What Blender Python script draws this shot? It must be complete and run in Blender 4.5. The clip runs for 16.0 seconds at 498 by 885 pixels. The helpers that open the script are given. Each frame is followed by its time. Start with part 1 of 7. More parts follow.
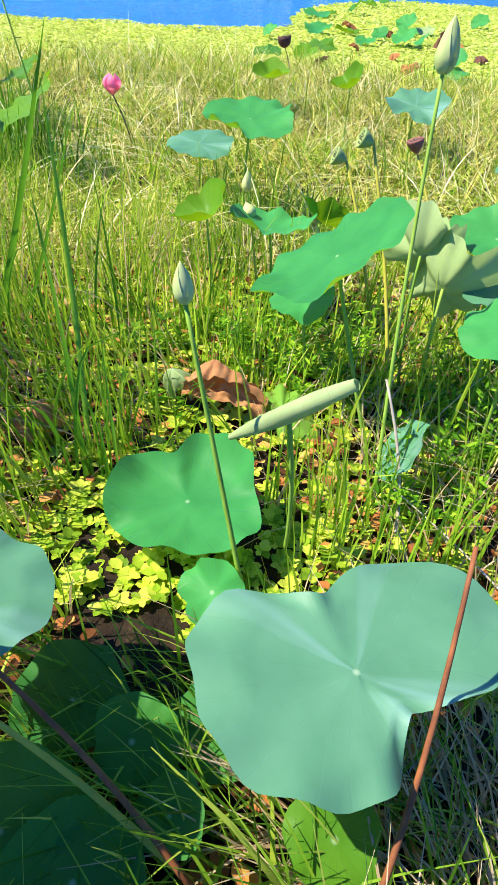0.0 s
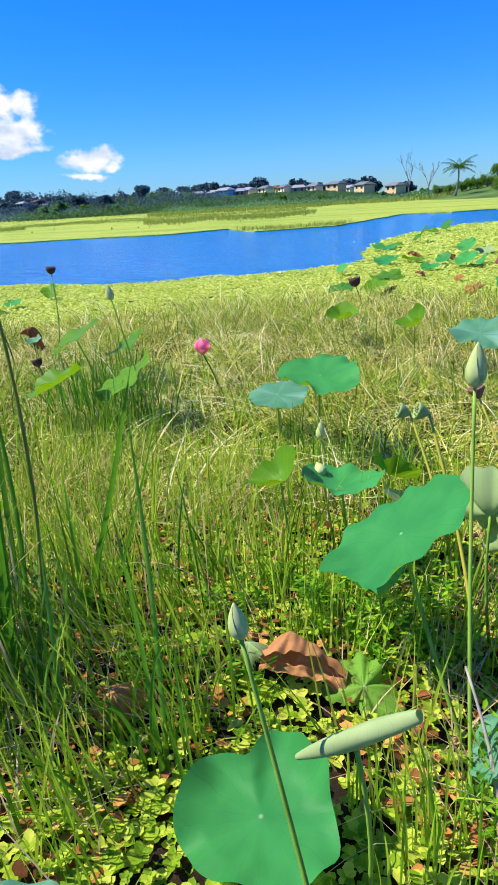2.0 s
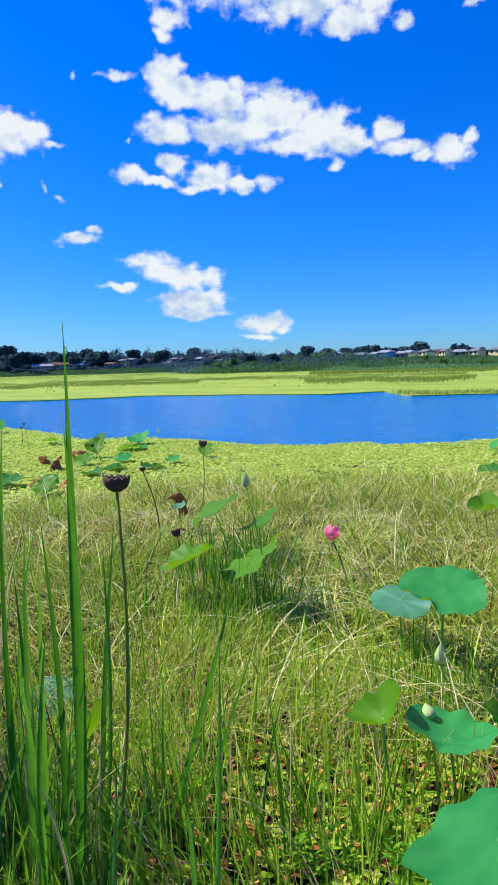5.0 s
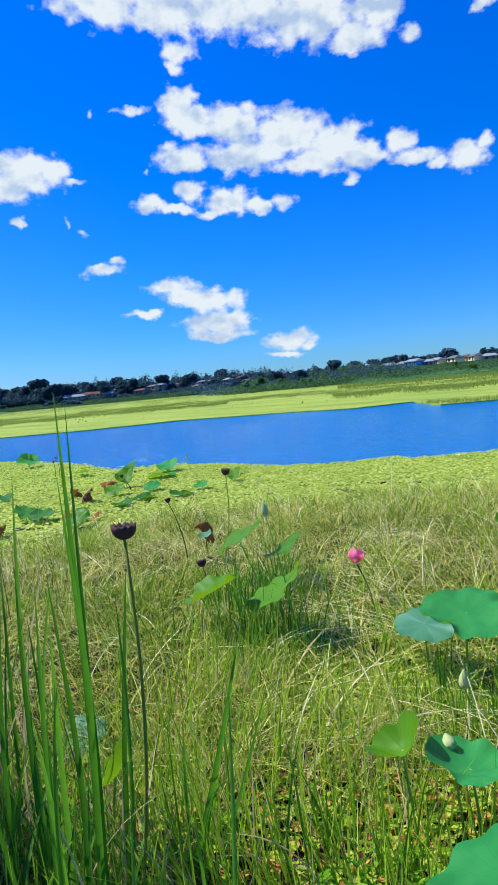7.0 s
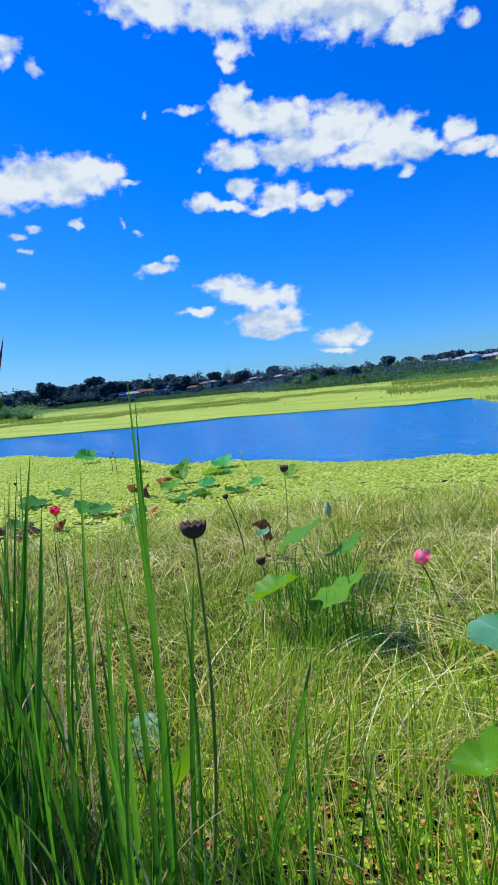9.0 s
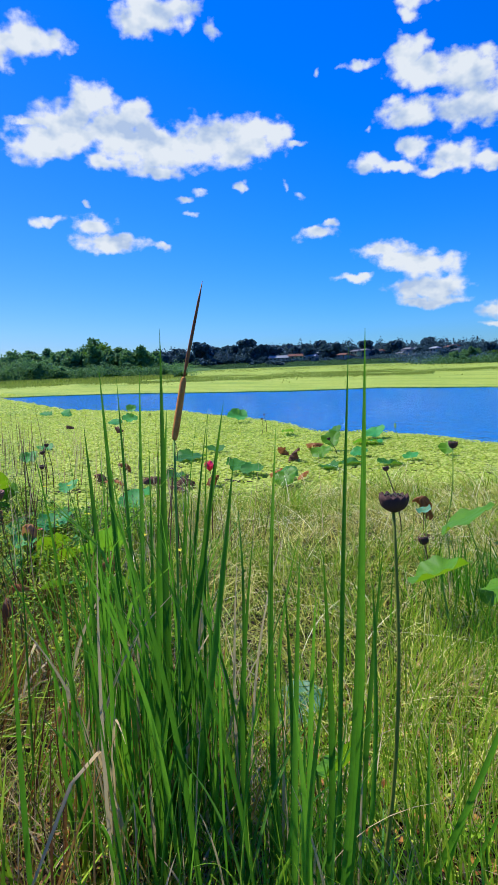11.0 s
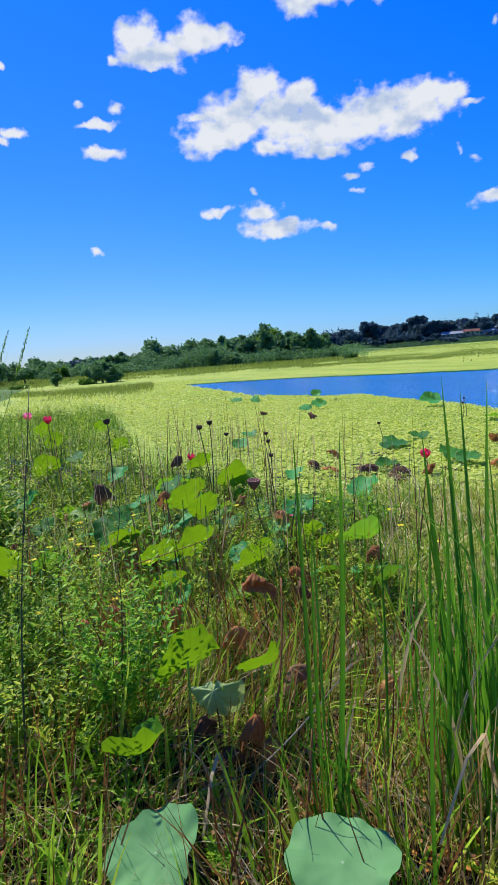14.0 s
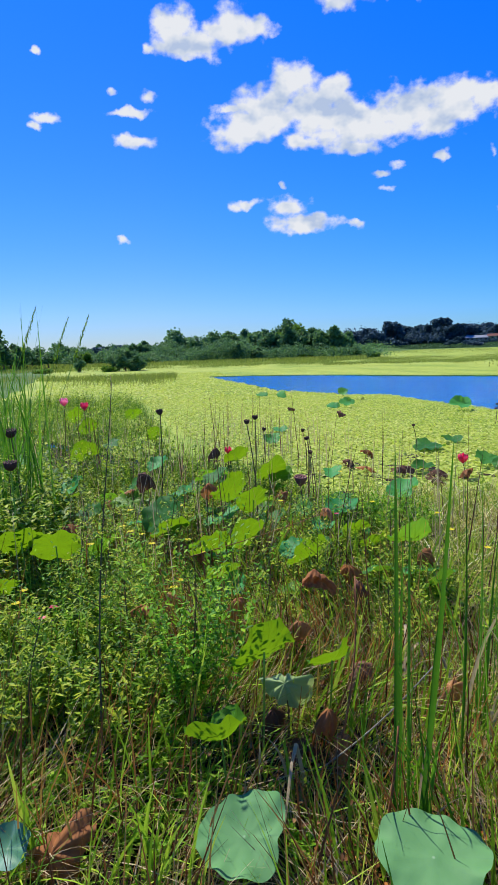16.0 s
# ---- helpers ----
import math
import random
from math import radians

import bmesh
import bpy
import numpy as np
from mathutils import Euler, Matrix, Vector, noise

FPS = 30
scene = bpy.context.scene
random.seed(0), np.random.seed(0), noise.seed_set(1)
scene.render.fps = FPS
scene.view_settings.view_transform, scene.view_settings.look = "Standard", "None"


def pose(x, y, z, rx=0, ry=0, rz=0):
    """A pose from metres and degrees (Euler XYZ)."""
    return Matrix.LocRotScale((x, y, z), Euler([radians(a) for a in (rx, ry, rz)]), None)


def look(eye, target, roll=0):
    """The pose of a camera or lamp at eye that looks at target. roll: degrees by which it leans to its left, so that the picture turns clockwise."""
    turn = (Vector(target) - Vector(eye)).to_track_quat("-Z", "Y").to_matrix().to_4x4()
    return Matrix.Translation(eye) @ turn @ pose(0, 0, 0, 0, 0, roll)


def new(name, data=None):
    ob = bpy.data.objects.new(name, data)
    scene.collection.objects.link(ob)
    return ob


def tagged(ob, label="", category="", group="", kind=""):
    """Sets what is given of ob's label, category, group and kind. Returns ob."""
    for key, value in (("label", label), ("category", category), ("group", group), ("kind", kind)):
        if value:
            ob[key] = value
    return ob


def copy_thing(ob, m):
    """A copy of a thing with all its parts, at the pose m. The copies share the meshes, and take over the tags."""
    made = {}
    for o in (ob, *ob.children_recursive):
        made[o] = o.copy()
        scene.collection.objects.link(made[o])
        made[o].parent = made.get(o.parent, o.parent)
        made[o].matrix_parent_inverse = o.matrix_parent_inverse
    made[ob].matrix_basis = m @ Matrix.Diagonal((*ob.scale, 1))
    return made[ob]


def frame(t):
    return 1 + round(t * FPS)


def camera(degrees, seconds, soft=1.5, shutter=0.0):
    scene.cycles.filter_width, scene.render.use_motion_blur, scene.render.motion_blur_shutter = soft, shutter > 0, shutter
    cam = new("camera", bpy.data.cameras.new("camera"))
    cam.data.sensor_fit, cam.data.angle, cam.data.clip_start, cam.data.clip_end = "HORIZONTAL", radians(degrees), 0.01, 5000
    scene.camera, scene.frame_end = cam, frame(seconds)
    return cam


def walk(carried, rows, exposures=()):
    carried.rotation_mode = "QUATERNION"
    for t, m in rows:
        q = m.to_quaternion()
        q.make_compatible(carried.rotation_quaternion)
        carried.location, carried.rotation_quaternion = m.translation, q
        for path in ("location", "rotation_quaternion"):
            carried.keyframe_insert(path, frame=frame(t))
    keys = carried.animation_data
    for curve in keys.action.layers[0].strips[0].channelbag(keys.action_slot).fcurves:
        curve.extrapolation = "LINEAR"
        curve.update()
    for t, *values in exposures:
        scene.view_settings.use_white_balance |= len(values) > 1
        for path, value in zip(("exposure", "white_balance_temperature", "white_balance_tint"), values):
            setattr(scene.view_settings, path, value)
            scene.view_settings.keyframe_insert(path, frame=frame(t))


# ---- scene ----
cam = camera(44.3, 16.0, soft=0.85)
PATH = [
    (0, (0.848, 0.494, 1.257), (0.526, 2.017, 0.001), 5.1),
    (0.5, (0.858, 0.538, 1.325), (0.442, 2.136, 0.196), -0.2),
    (1, (0.871, 0.568, 1.405), (0.352, 2.232, 0.424), -3.4),
    (1.5, (0.878, 0.589, 1.481), (0.269, 2.31, 0.665), -4.0),
    (2, (0.905, 0.601, 1.507), (0.179, 2.315, 0.774), -3.6),
    (2.5, (0.952, 0.67, 1.563), (0.105, 2.395, 1.011), -1.6),
    (3, (0.975, 0.681, 1.644), (0.041, 2.382, 1.158), 0.1),
    (3.5, (0.987, 0.673, 1.707), (-0.055, 2.34, 1.338), -0.5),
    (4, (1.012, 0.703, 1.736), (-0.046, 2.374, 1.44), -2.0),
    (4.5, (1.022, 0.696, 1.76), (-0.073, 2.348, 1.498), -1.7),
    (5, (1.04, 0.683, 1.785), (-0.138, 2.28, 1.539), -1.6),
    (7.5, (1.17, 0.719, 1.872), (-0.102, 2.253, 1.7), -5.7),
    (8, (1.153, 0.721, 1.873), (-0.138, 2.24, 1.708), -5.9),
    (10.5, (0.83, 0.777, 1.83), (-0.771, 1.953, 1.595), -3.0),
    (11, (0.786, 0.717, 1.834), (-0.892, 1.776, 1.582), -2.1),
    (11.5, (0.698, 0.652, 1.834), (-1.08, 1.535, 1.592), -2.6),
    (12, (0.58, 0.59, 1.829), (-1.252, 1.356, 1.59), -3.0),
    (12.5, (0.611, 0.458, 1.844), (-1.228, 1.21, 1.614), -0.9),
    (13, (0.695, 0.288, 1.886), (-1.162, 0.983, 1.619), -2.3),
    (13.5, (0.744, 0.136, 1.983), (-1.142, 0.741, 1.703), -1.6),
    (14, (0.654, -0.03, 1.999), (-1.244, 0.534, 1.718), -4.4),
    (14.5, (0.617, -0.19, 2.015), (-1.298, 0.275, 1.676), -4.4),
    (15, (0.605, -0.288, 2.02), (-1.301, 0.251, 1.742), -2.4),
    (15.5, (0.681, -0.327, 2.05), (-1.231, 0.181, 1.755), -3.4),
    (16, (0.605, -0.354, 2.035), (-1.306, 0.158, 1.738), -1.8),
]
walk(cam, [(t, look(eye, target, roll)) for t, eye, target, roll in PATH],
     exposures=[(0.0, 1.0, 6900, 10), (1.0, 0.72, 6850, 10), (2.0, 0.58, 6600, 10), (3.0, 0.44, 6500, 9), (5.0, 0.36, 6300, 6), (8.0, 0.28, 6100, 5), (10.5, 0.25, 6100, 7), (13.0, 0.25, 6250, 10), (16.0, 0.25, 6450, 10)])

# ---------------- world, sun ----------------
SUN_AZ, SUN_EL = 108.0, 52.0   # degrees to the left of +y, degrees up


def link(nt, a, b):
    nt.links.new(a, b)


def node(nt, kind, **values):
    n = nt.nodes.new(kind)
    for k, v in values.items():
        if k in n.inputs:
            n.inputs[k].default_value = v
    return n


def math_node(nt, op, a, b=None, c=None, clamp=False):
    n = nt.nodes.new("ShaderNodeMath")
    n.operation, n.use_clamp = op, clamp
    for i, v in enumerate((a, b, c)):
        if v is None:
            continue
        if isinstance(v, (int, float)):
            n.inputs[i].default_value = v
        else:
            link(nt, v, n.inputs[i])
    return n.outputs[0]


def ramp(nt, fac, stops):
    n = nt.nodes.new("ShaderNodeValToRGB")
    e = n.color_ramp.elements
    while len(e) < len(stops):
        e.new(0.5)
    for el, (p, c) in zip(e, stops):
        el.position, el.color = p, (*c, 1)
    link(nt, fac, n.inputs[0])
    return n.outputs[0]


def mix(nt, fac, a, b, blend="MIX"):
    n = nt.nodes.new("ShaderNodeMix")
    n.data_type, n.blend_type = "RGBA", blend
    for sock, v in ((n.inputs[0], fac), (n.inputs[6], a), (n.inputs[7], b)):
        if isinstance(v, (int, float)):
            sock.default_value = v
        elif isinstance(v, tuple):
            sock.default_value = (*v, 1)
        else:
            link(nt, v, sock)
    return n.outputs[2]


def make_world():
    w = bpy.data.worlds.new("sky")
    scene.world = w
    w.use_nodes = True
    nt = w.node_tree
    nt.nodes.clear()
    out = nt.nodes.new("ShaderNodeOutputWorld")
    bg = node(nt, "ShaderNodeBackground", Strength=0.075)
    sky = nt.nodes.new("ShaderNodeTexSky")
    sky.sky_type, sky.sun_disc = "NISHITA", False
    sky.sun_elevation, sky.sun_rotation = radians(SUN_EL), radians(360 - SUN_AZ)
    sky.air_density, sky.dust_density, sky.ozone_density = 1.0, 0.1, 3.0
    hsv = node(nt, "ShaderNodeHueSaturation", Saturation=1.3, Value=0.93)
    link(nt, sky.outputs[0], hsv.inputs["Color"])
    # azimuth and elevation of the way, in degrees
    co = nt.nodes.new("ShaderNodeTexCoord").outputs["Generated"]
    sep = nt.nodes.new("ShaderNodeSeparateXYZ")
    link(nt, co, sep.inputs[0])
    az = math_node(nt, "MULTIPLY", math_node(nt, "ARCTAN2", math_node(nt, "MULTIPLY", sep.outputs[0], -1.0), sep.outputs[1]), 57.2958)
    el = math_node(nt, "MULTIPLY", math_node(nt, "ARCSINE", sep.outputs[2]), 57.2958)
    # the film's deep blue overhead, paler towards the horizon
    deep = ramp(nt, math_node(nt, "DIVIDE", el, 40.0, clamp=True), [(0.0, (0.46, 0.84, 1.60)), (0.3, (0.24, 1.0, 2.1)), (0.8, (0.01, 1.12, 2.55))])
    pale = ramp(nt, math_node(nt, "DIVIDE", el, 40.0, clamp=True), [(0.0, (0.66, 0.84, 1.40)), (0.3, (0.52, 1.0, 1.95)), (0.8, (0.24, 1.1, 2.35))])
    sunward = math_node(nt, "DIVIDE", math_node(nt, "SUBTRACT", az, 48.0), 36.0, clamp=True)
    tint = mix(nt, 1.0, hsv.outputs[0], mix(nt, sunward, deep, pale), "MULTIPLY")
    ae = nt.nodes.new("ShaderNodeCombineXYZ")
    link(nt, az, ae.inputs[0])
    link(nt, el, ae.inputs[1])
    best = None

    # the outlines billow: the puffs are laid in a warped sky
    def warp(scale, detail, rough, amount):
        n = node(nt, "ShaderNodeTexNoise", Scale=scale, Detail=detail, Roughness=rough)
        link(nt, ae.outputs[0], n.inputs["Vector"])
        c = nt.nodes.new("ShaderNodeVectorMath")
        c.operation = "MULTIPLY_ADD"
        link(nt, n.outputs["Color"], c.inputs[0])
        c.inputs[1].default_value = (amount, amount * 0.8, 0)
        c.inputs[2].default_value = (-amount * 0.5, -amount * 0.4, 0)
        return c.outputs[0]

    bent = nt.nodes.new("ShaderNodeVectorMath")
    bent.operation = "ADD"
    link(nt, ae.outputs[0], bent.inputs[0])
    link(nt, warp(0.5, 4, 0.5, 2.2), bent.inputs[1])

    def puff(a, e, ra, re, thin=0.0):
        """One swelling of a cloud, in degrees; thin from 0 (dense) to 1 (a veil)."""
        nonlocal best
        d = nt.nodes.new("ShaderNodeVectorMath")
        d.operation = "MULTIPLY_ADD"
        link(nt, bent.outputs[0], d.inputs[0])
        d.inputs[1].default_value = (1 / ra, 1 / re, 0)
        d.inputs[2].default_value = (-a / ra, -e / re, thin)
        ln = nt.nodes.new("ShaderNodeVectorMath")
        ln.operation = "LENGTH"
        link(nt, d.outputs[0], ln.inputs[0])
        v = ln.outputs["Value"]
        best = v if best is None else math_node(nt, "SMOOTH_MIN", best, v, 0.34)

    puff(48.4, 31.1, 5.18, 1.74); puff(43.5, 30.4, 3.89, 1.78); puff(37.5, 30.2, 6.67, 1.97); puff(30.6, 29, 5.71, 2.07); puff(26.9, 27, 2.93, 1.15)
    puff(24.8, 28.7, 2.34, 1.24); puff(42.4, 27.6, 1.57, 0.93, 0.3); puff(42.8, 26.6, 1.12, 0.6, 0.5); puff(22.2, 26.6, 1.12, 0.8, 0.55)
    puff(16.5, 27.1, 1.17, 0.57, 0.4); puff(47, 23.8, 1.56, 0.41, 0.5); puff(42.9, 24.2, 2.03, 1.08); puff(42, 22.8, 2.55, 1.39); puff(38, 22.2, 2.94, 1.59)
    puff(33.5, 21.2, 3.7, 2.07); puff(29.4, 19.8, 3.08, 2); puff(27, 18.7, 2.27, 1.05, 0.1); puff(37.3, 19.8, 4.54, 1.36); puff(42.7, 20, 2.61, 1.17)
    puff(27.9, 17.1, 0.82, 0.69, 0.4); puff(31.8, 18.6, 3.35, 0.88, 0.2); puff(23.6, 19.3, 1.26, 1.02, 0.1); puff(22.4, 18, 2.07, 0.66, 0.15)
    puff(20.5, 17.3, 1.27, 0.42, 0.4); puff(18.2, 17.3, 1.67, 1.2, 0.1); puff(17, 18, 0.87, 0.73, 0.3); puff(46.4, 16.5, 1.47, 0.82, 0.1)
    puff(44.2, 16.1, 1.82, 0.46, 0.3); puff(42.5, 17.3, 1.48, 0.91, 0.1); puff(39, 16.4, 2.18, 1.33, 0.1); puff(40.6, 15.6, 1.72, 0.52, 0.3)
    puff(34.4, 15.9, 1.36, 0.87, 0.5); puff(36.6, 15.8, 1.43, 0.67, 0.4); puff(50.8, 11.4, 2.34, 0.64, 0.45); puff(49.7, 12.1, 0.95, 0.43, 0.5)
    puff(44.9, 9.6, 2.76, 0.77, 0.25); puff(41.7, 8, 3.19, 1.23, 0.1); puff(41.1, 6.2, 3.37, 1.08, 0.15); puff(40.9, 5, 2.91, 0.63, 0.3)
    puff(47.5, 7.3, 1.88, 0.5, 0.15); puff(43.7, 8.8, 2.31, 0.95, 0.2); puff(34.7, 4, 2.49, 0.92, 0.05); puff(33.2, 3.5, 1.09, 0.51, 0.2)
    puff(34.9, 2.7, 1.74, 0.35, 0.4); puff(70.3, 21.9, 2.01, 1.55); puff(72.4, 20.3, 3.45, 1.59); puff(75, 18.1, 2.54, 1.06); puff(75.9, 20.1, 0.99, 0.37, 0.4)
    puff(68.4, 19.9, 3.7, 2.17); puff(66.6, 21.3, 1.68, 0.83, 0.25); puff(64.7, 18.5, 4.94, 2.02); puff(69.5, 17.4, 1.58, 0.79, 0.25); puff(65.1, 16.8, 2.49, 0.69, 0.3)
    puff(60, 19, 3.65, 1.99); puff(56.6, 19.1, 2.5, 1.87); puff(54.3, 19.1, 1.39, 1.21, 0.15); puff(58.5, 17.7, 2.21, 0.67, 0.3); puff(52.5, 18.5, 0.74, 0.34, 0.6)
    puff(73, 19.1, 4.45, 1.14); puff(80.4, 25.8, 1.88, 1.4); puff(79.1, 24.6, 2.97, 1.14); puff(75.6, 25.6, 2.16, 1.42); puff(73.2, 25.6, 1.64, 0.88, 0.1)
    puff(79.2, 23.7, 0.85, 0.39, 0.4); puff(82.5, 24.3, 0.72, 0.34, 0.7); puff(82.9, 20.8, 0.88, 0.58, 0.6); puff(84.3, 19.8, 2.25, 0.36, 0.5)
    puff(84.2, 17.7, 1.96, 0.52, 0.5); puff(85.9, 21.1, 0.45, 0.34, 0.75); puff(85.6, 9.9, 0.57, 0.34, 0.55); puff(64.9, 27.6, 3.18, 1.32, 0.1)
    puff(66.3, 26.8, 1.21, 0.74, 0.3); puff(62.5, 28, 2.07, 0.79, 0.3); puff(59.8, 26.9, 0.7, 0.81, 0.65); puff(65.9, 28.6, 1.54, 0.71, 0.2)
    puff(68.3, 28.8, 0.66, 0.34, 0.7); puff(50.6, 23.5, 0.46, 0.46, 0.65); puff(53.7, 15.1, 0.43, 0.74, 0.65); puff(52.5, 14.5, 0.74, 0.34, 0.75)
    puff(57.7, 15.5, 0.55, 0.5, 0.5); puff(71.3, 14.1, 0.39, 0.41, 0.55); puff(74.4, 12.8, 2.02, 0.47, 0.72); puff(75.7, 12.5, 0.67, 0.52, 0.6)
    puff(70.8, 12.4, 1.94, 0.9, 0.15); puff(69.5, 10.9, 3.09, 0.75, 0.15); puff(65, 10.7, 0.97, 0.34, 0.45); puff(62.9, 14.5, 0.91, 0.34, 0.6)
    puff(61.4, 15.1, 0.96, 0.45, 0.65); puff(62.2, 13.4, 1.13, 0.34, 0.72); puff(46.3, 19.3, 0.59, 0.34, 0.75); puff(92, 23.5, 0.45, 0.34, 0.7)
    puff(91.3, 19.1, 1.37, 0.41, 0.45); puff(92.2, 18.5, 0.5, 0.36, 0.5)
    # clouds on the rest of the sky
    puff(120, 35, 7, 4); puff(150, 24, 9, 3); puff(-40, 26, 8, 3); puff(-90, 30, 9, 4); puff(-150, 22, 8, 3); puff(-10, 38, 6, 3)

    def fbm(scale, detail, rough, off, lift=0.0):
        m = nt.nodes.new("ShaderNodeMapping")
        m.inputs["Location"].default_value = (off + lift * 0.6, off * 0.7 - lift, 0)
        m.inputs["Scale"].default_value = (1.0, 1.35, 1.0)
        link(nt, ae.outputs[0], m.inputs[0])
        n = node(nt, "ShaderNodeTexNoise", Scale=scale, Detail=detail, Roughness=rough)
        link(nt, m.outputs[0], n.inputs["Vector"])
        return n.outputs[0]

    rag = fbm(0.7, 5, 0.5, 3.1)
    edge = math_node(nt, "ADD", best, math_node(nt, "MULTIPLY", math_node(nt, "SUBTRACT", rag, 0.5), 1.5))
    mr = nt.nodes.new("ShaderNodeMapRange")
    mr.interpolation_type = "SMOOTHSTEP"
    for i, v in ((1, 1.16), (2, 0.54), (3, 0.0), (4, 1.0)):
        mr.inputs[i].default_value = v
    link(nt, edge, mr.inputs[0])
    # billows: light from above, grey-blue below
    relief = math_node(nt, "SUBTRACT", fbm(0.2, 4, 0.5, 5.3), fbm(0.2, 4, 0.5, 5.3, 0.9))
    core = math_node(nt, "MULTIPLY_ADD", relief, 4.6, 0.60)
    shade = ramp(nt, core, [(0.1, (5.2, 6.3, 8.4)), (0.4, (7.2, 7.9, 9.0)), (0.75, (9.2, 9.4, 9.7))])
    full = mix(nt, math_node(nt, "MULTIPLY", mr.outputs[0], 0.98), tint, shade)
    link(nt, full, bg.inputs["Color"])
    link(nt, bg.outputs[0], out.inputs[0])


make_world()
sun_data = bpy.data.lights.new("sun", "SUN")
sun_data.energy, sun_data.angle, sun_data.color = 5.0, radians(0.55), (1.0, 0.955, 0.87)
sun = new("sun", sun_data)
_a, _e = radians(SUN_AZ), radians(SUN_EL)
sun.matrix_world = look((-math.sin(_a) * math.cos(_e) * 60, math.cos(_a) * math.cos(_e) * 60, math.sin(_e) * 60), (0, 0, 0))

# ---------------- materials ----------------
MATS = {}


def base_mat(name):
    m = bpy.data.materials.new(name)
    m.use_nodes = True
    nt = m.node_tree
    nt.nodes.clear()
    out = nt.nodes.new("ShaderNodeOutputMaterial")
    return m, nt, out


def bump_of(nt, height, strength, distance):
    b = node(nt, "ShaderNodeBump", Strength=strength, Distance=distance)
    link(nt, height, b.inputs["Height"])
    return b.outputs[0]


def noise_of(nt, scale, detail=4, rough=0.55, coord="Object", stretch=None):
    tc = nt.nodes.new("ShaderNodeTexCoord")
    src = tc.outputs[coord]
    if stretch:
        mp = nt.nodes.new("ShaderNodeMapping")
        mp.inputs["Scale"].default_value = stretch
        link(nt, src, mp.inputs[0])
        src = mp.outputs[0]
    n = node(nt, "ShaderNodeTexNoise", Scale=scale, Detail=detail, Roughness=rough)
    link(nt, src, n.inputs["Vector"])
    return n.outputs[0]


def principled(nt, color, rough, normal=None, spec=0.5):
    p = node(nt, "ShaderNodeBsdfPrincipled", Roughness=rough)
    p.inputs["Specular IOR Level"].default_value = spec
    if isinstance(color, tuple):
        p.inputs["Base Color"].default_value = (*color, 1)
    else:
        link(nt, color, p.inputs["Base Color"])
    if normal is not None:
        link(nt, normal, p.inputs["Normal"])
    return p


def plant_mat(name, colors, through_color, see=0.35, rough=0.55, scale=40, island=True, spec=0.07, bump=0.15):
    """A thin leaf: colour varied from blade to blade and along it, with light that comes through."""
    m, nt, out = base_mat(name)
    fine = noise_of(nt, scale, 3)
    if island:
        g = nt.nodes.new("ShaderNodeNewGeometry")
        vary = math_node(nt, "ADD", math_node(nt, "MULTIPLY", g.outputs["Random Per Island"], 0.75), math_node(nt, "MULTIPLY", fine, 0.25))
    else:
        oi = nt.nodes.new("ShaderNodeObjectInfo")
        vary = math_node(nt, "ADD", math_node(nt, "MULTIPLY", oi.outputs["Random"], 0.6), math_node(nt, "MULTIPLY", fine, 0.4))
    n = len(colors)
    col = ramp(nt, vary, [(i / max(1, n - 1), c) for i, c in enumerate(colors)])
    p = principled(nt, col, rough, bump_of(nt, fine, bump, 0.004), spec)
    tr = nt.nodes.new("ShaderNodeBsdfTranslucent")
    link(nt, mix(nt, 0.5, mix(nt, 1.0, col, (2.2, 2.2, 2.2), "MULTIPLY"), through_color), tr.inputs["Color"])
    ms = nt.nodes.new("ShaderNodeMixShader")
    ms.inputs[0].default_value = see
    link(nt, p.outputs[0], ms.inputs[1])
    link(nt, tr.outputs[0], ms.inputs[2])
    link(nt, ms.outputs[0], out.inputs[0])
    MATS[name] = m
    return m


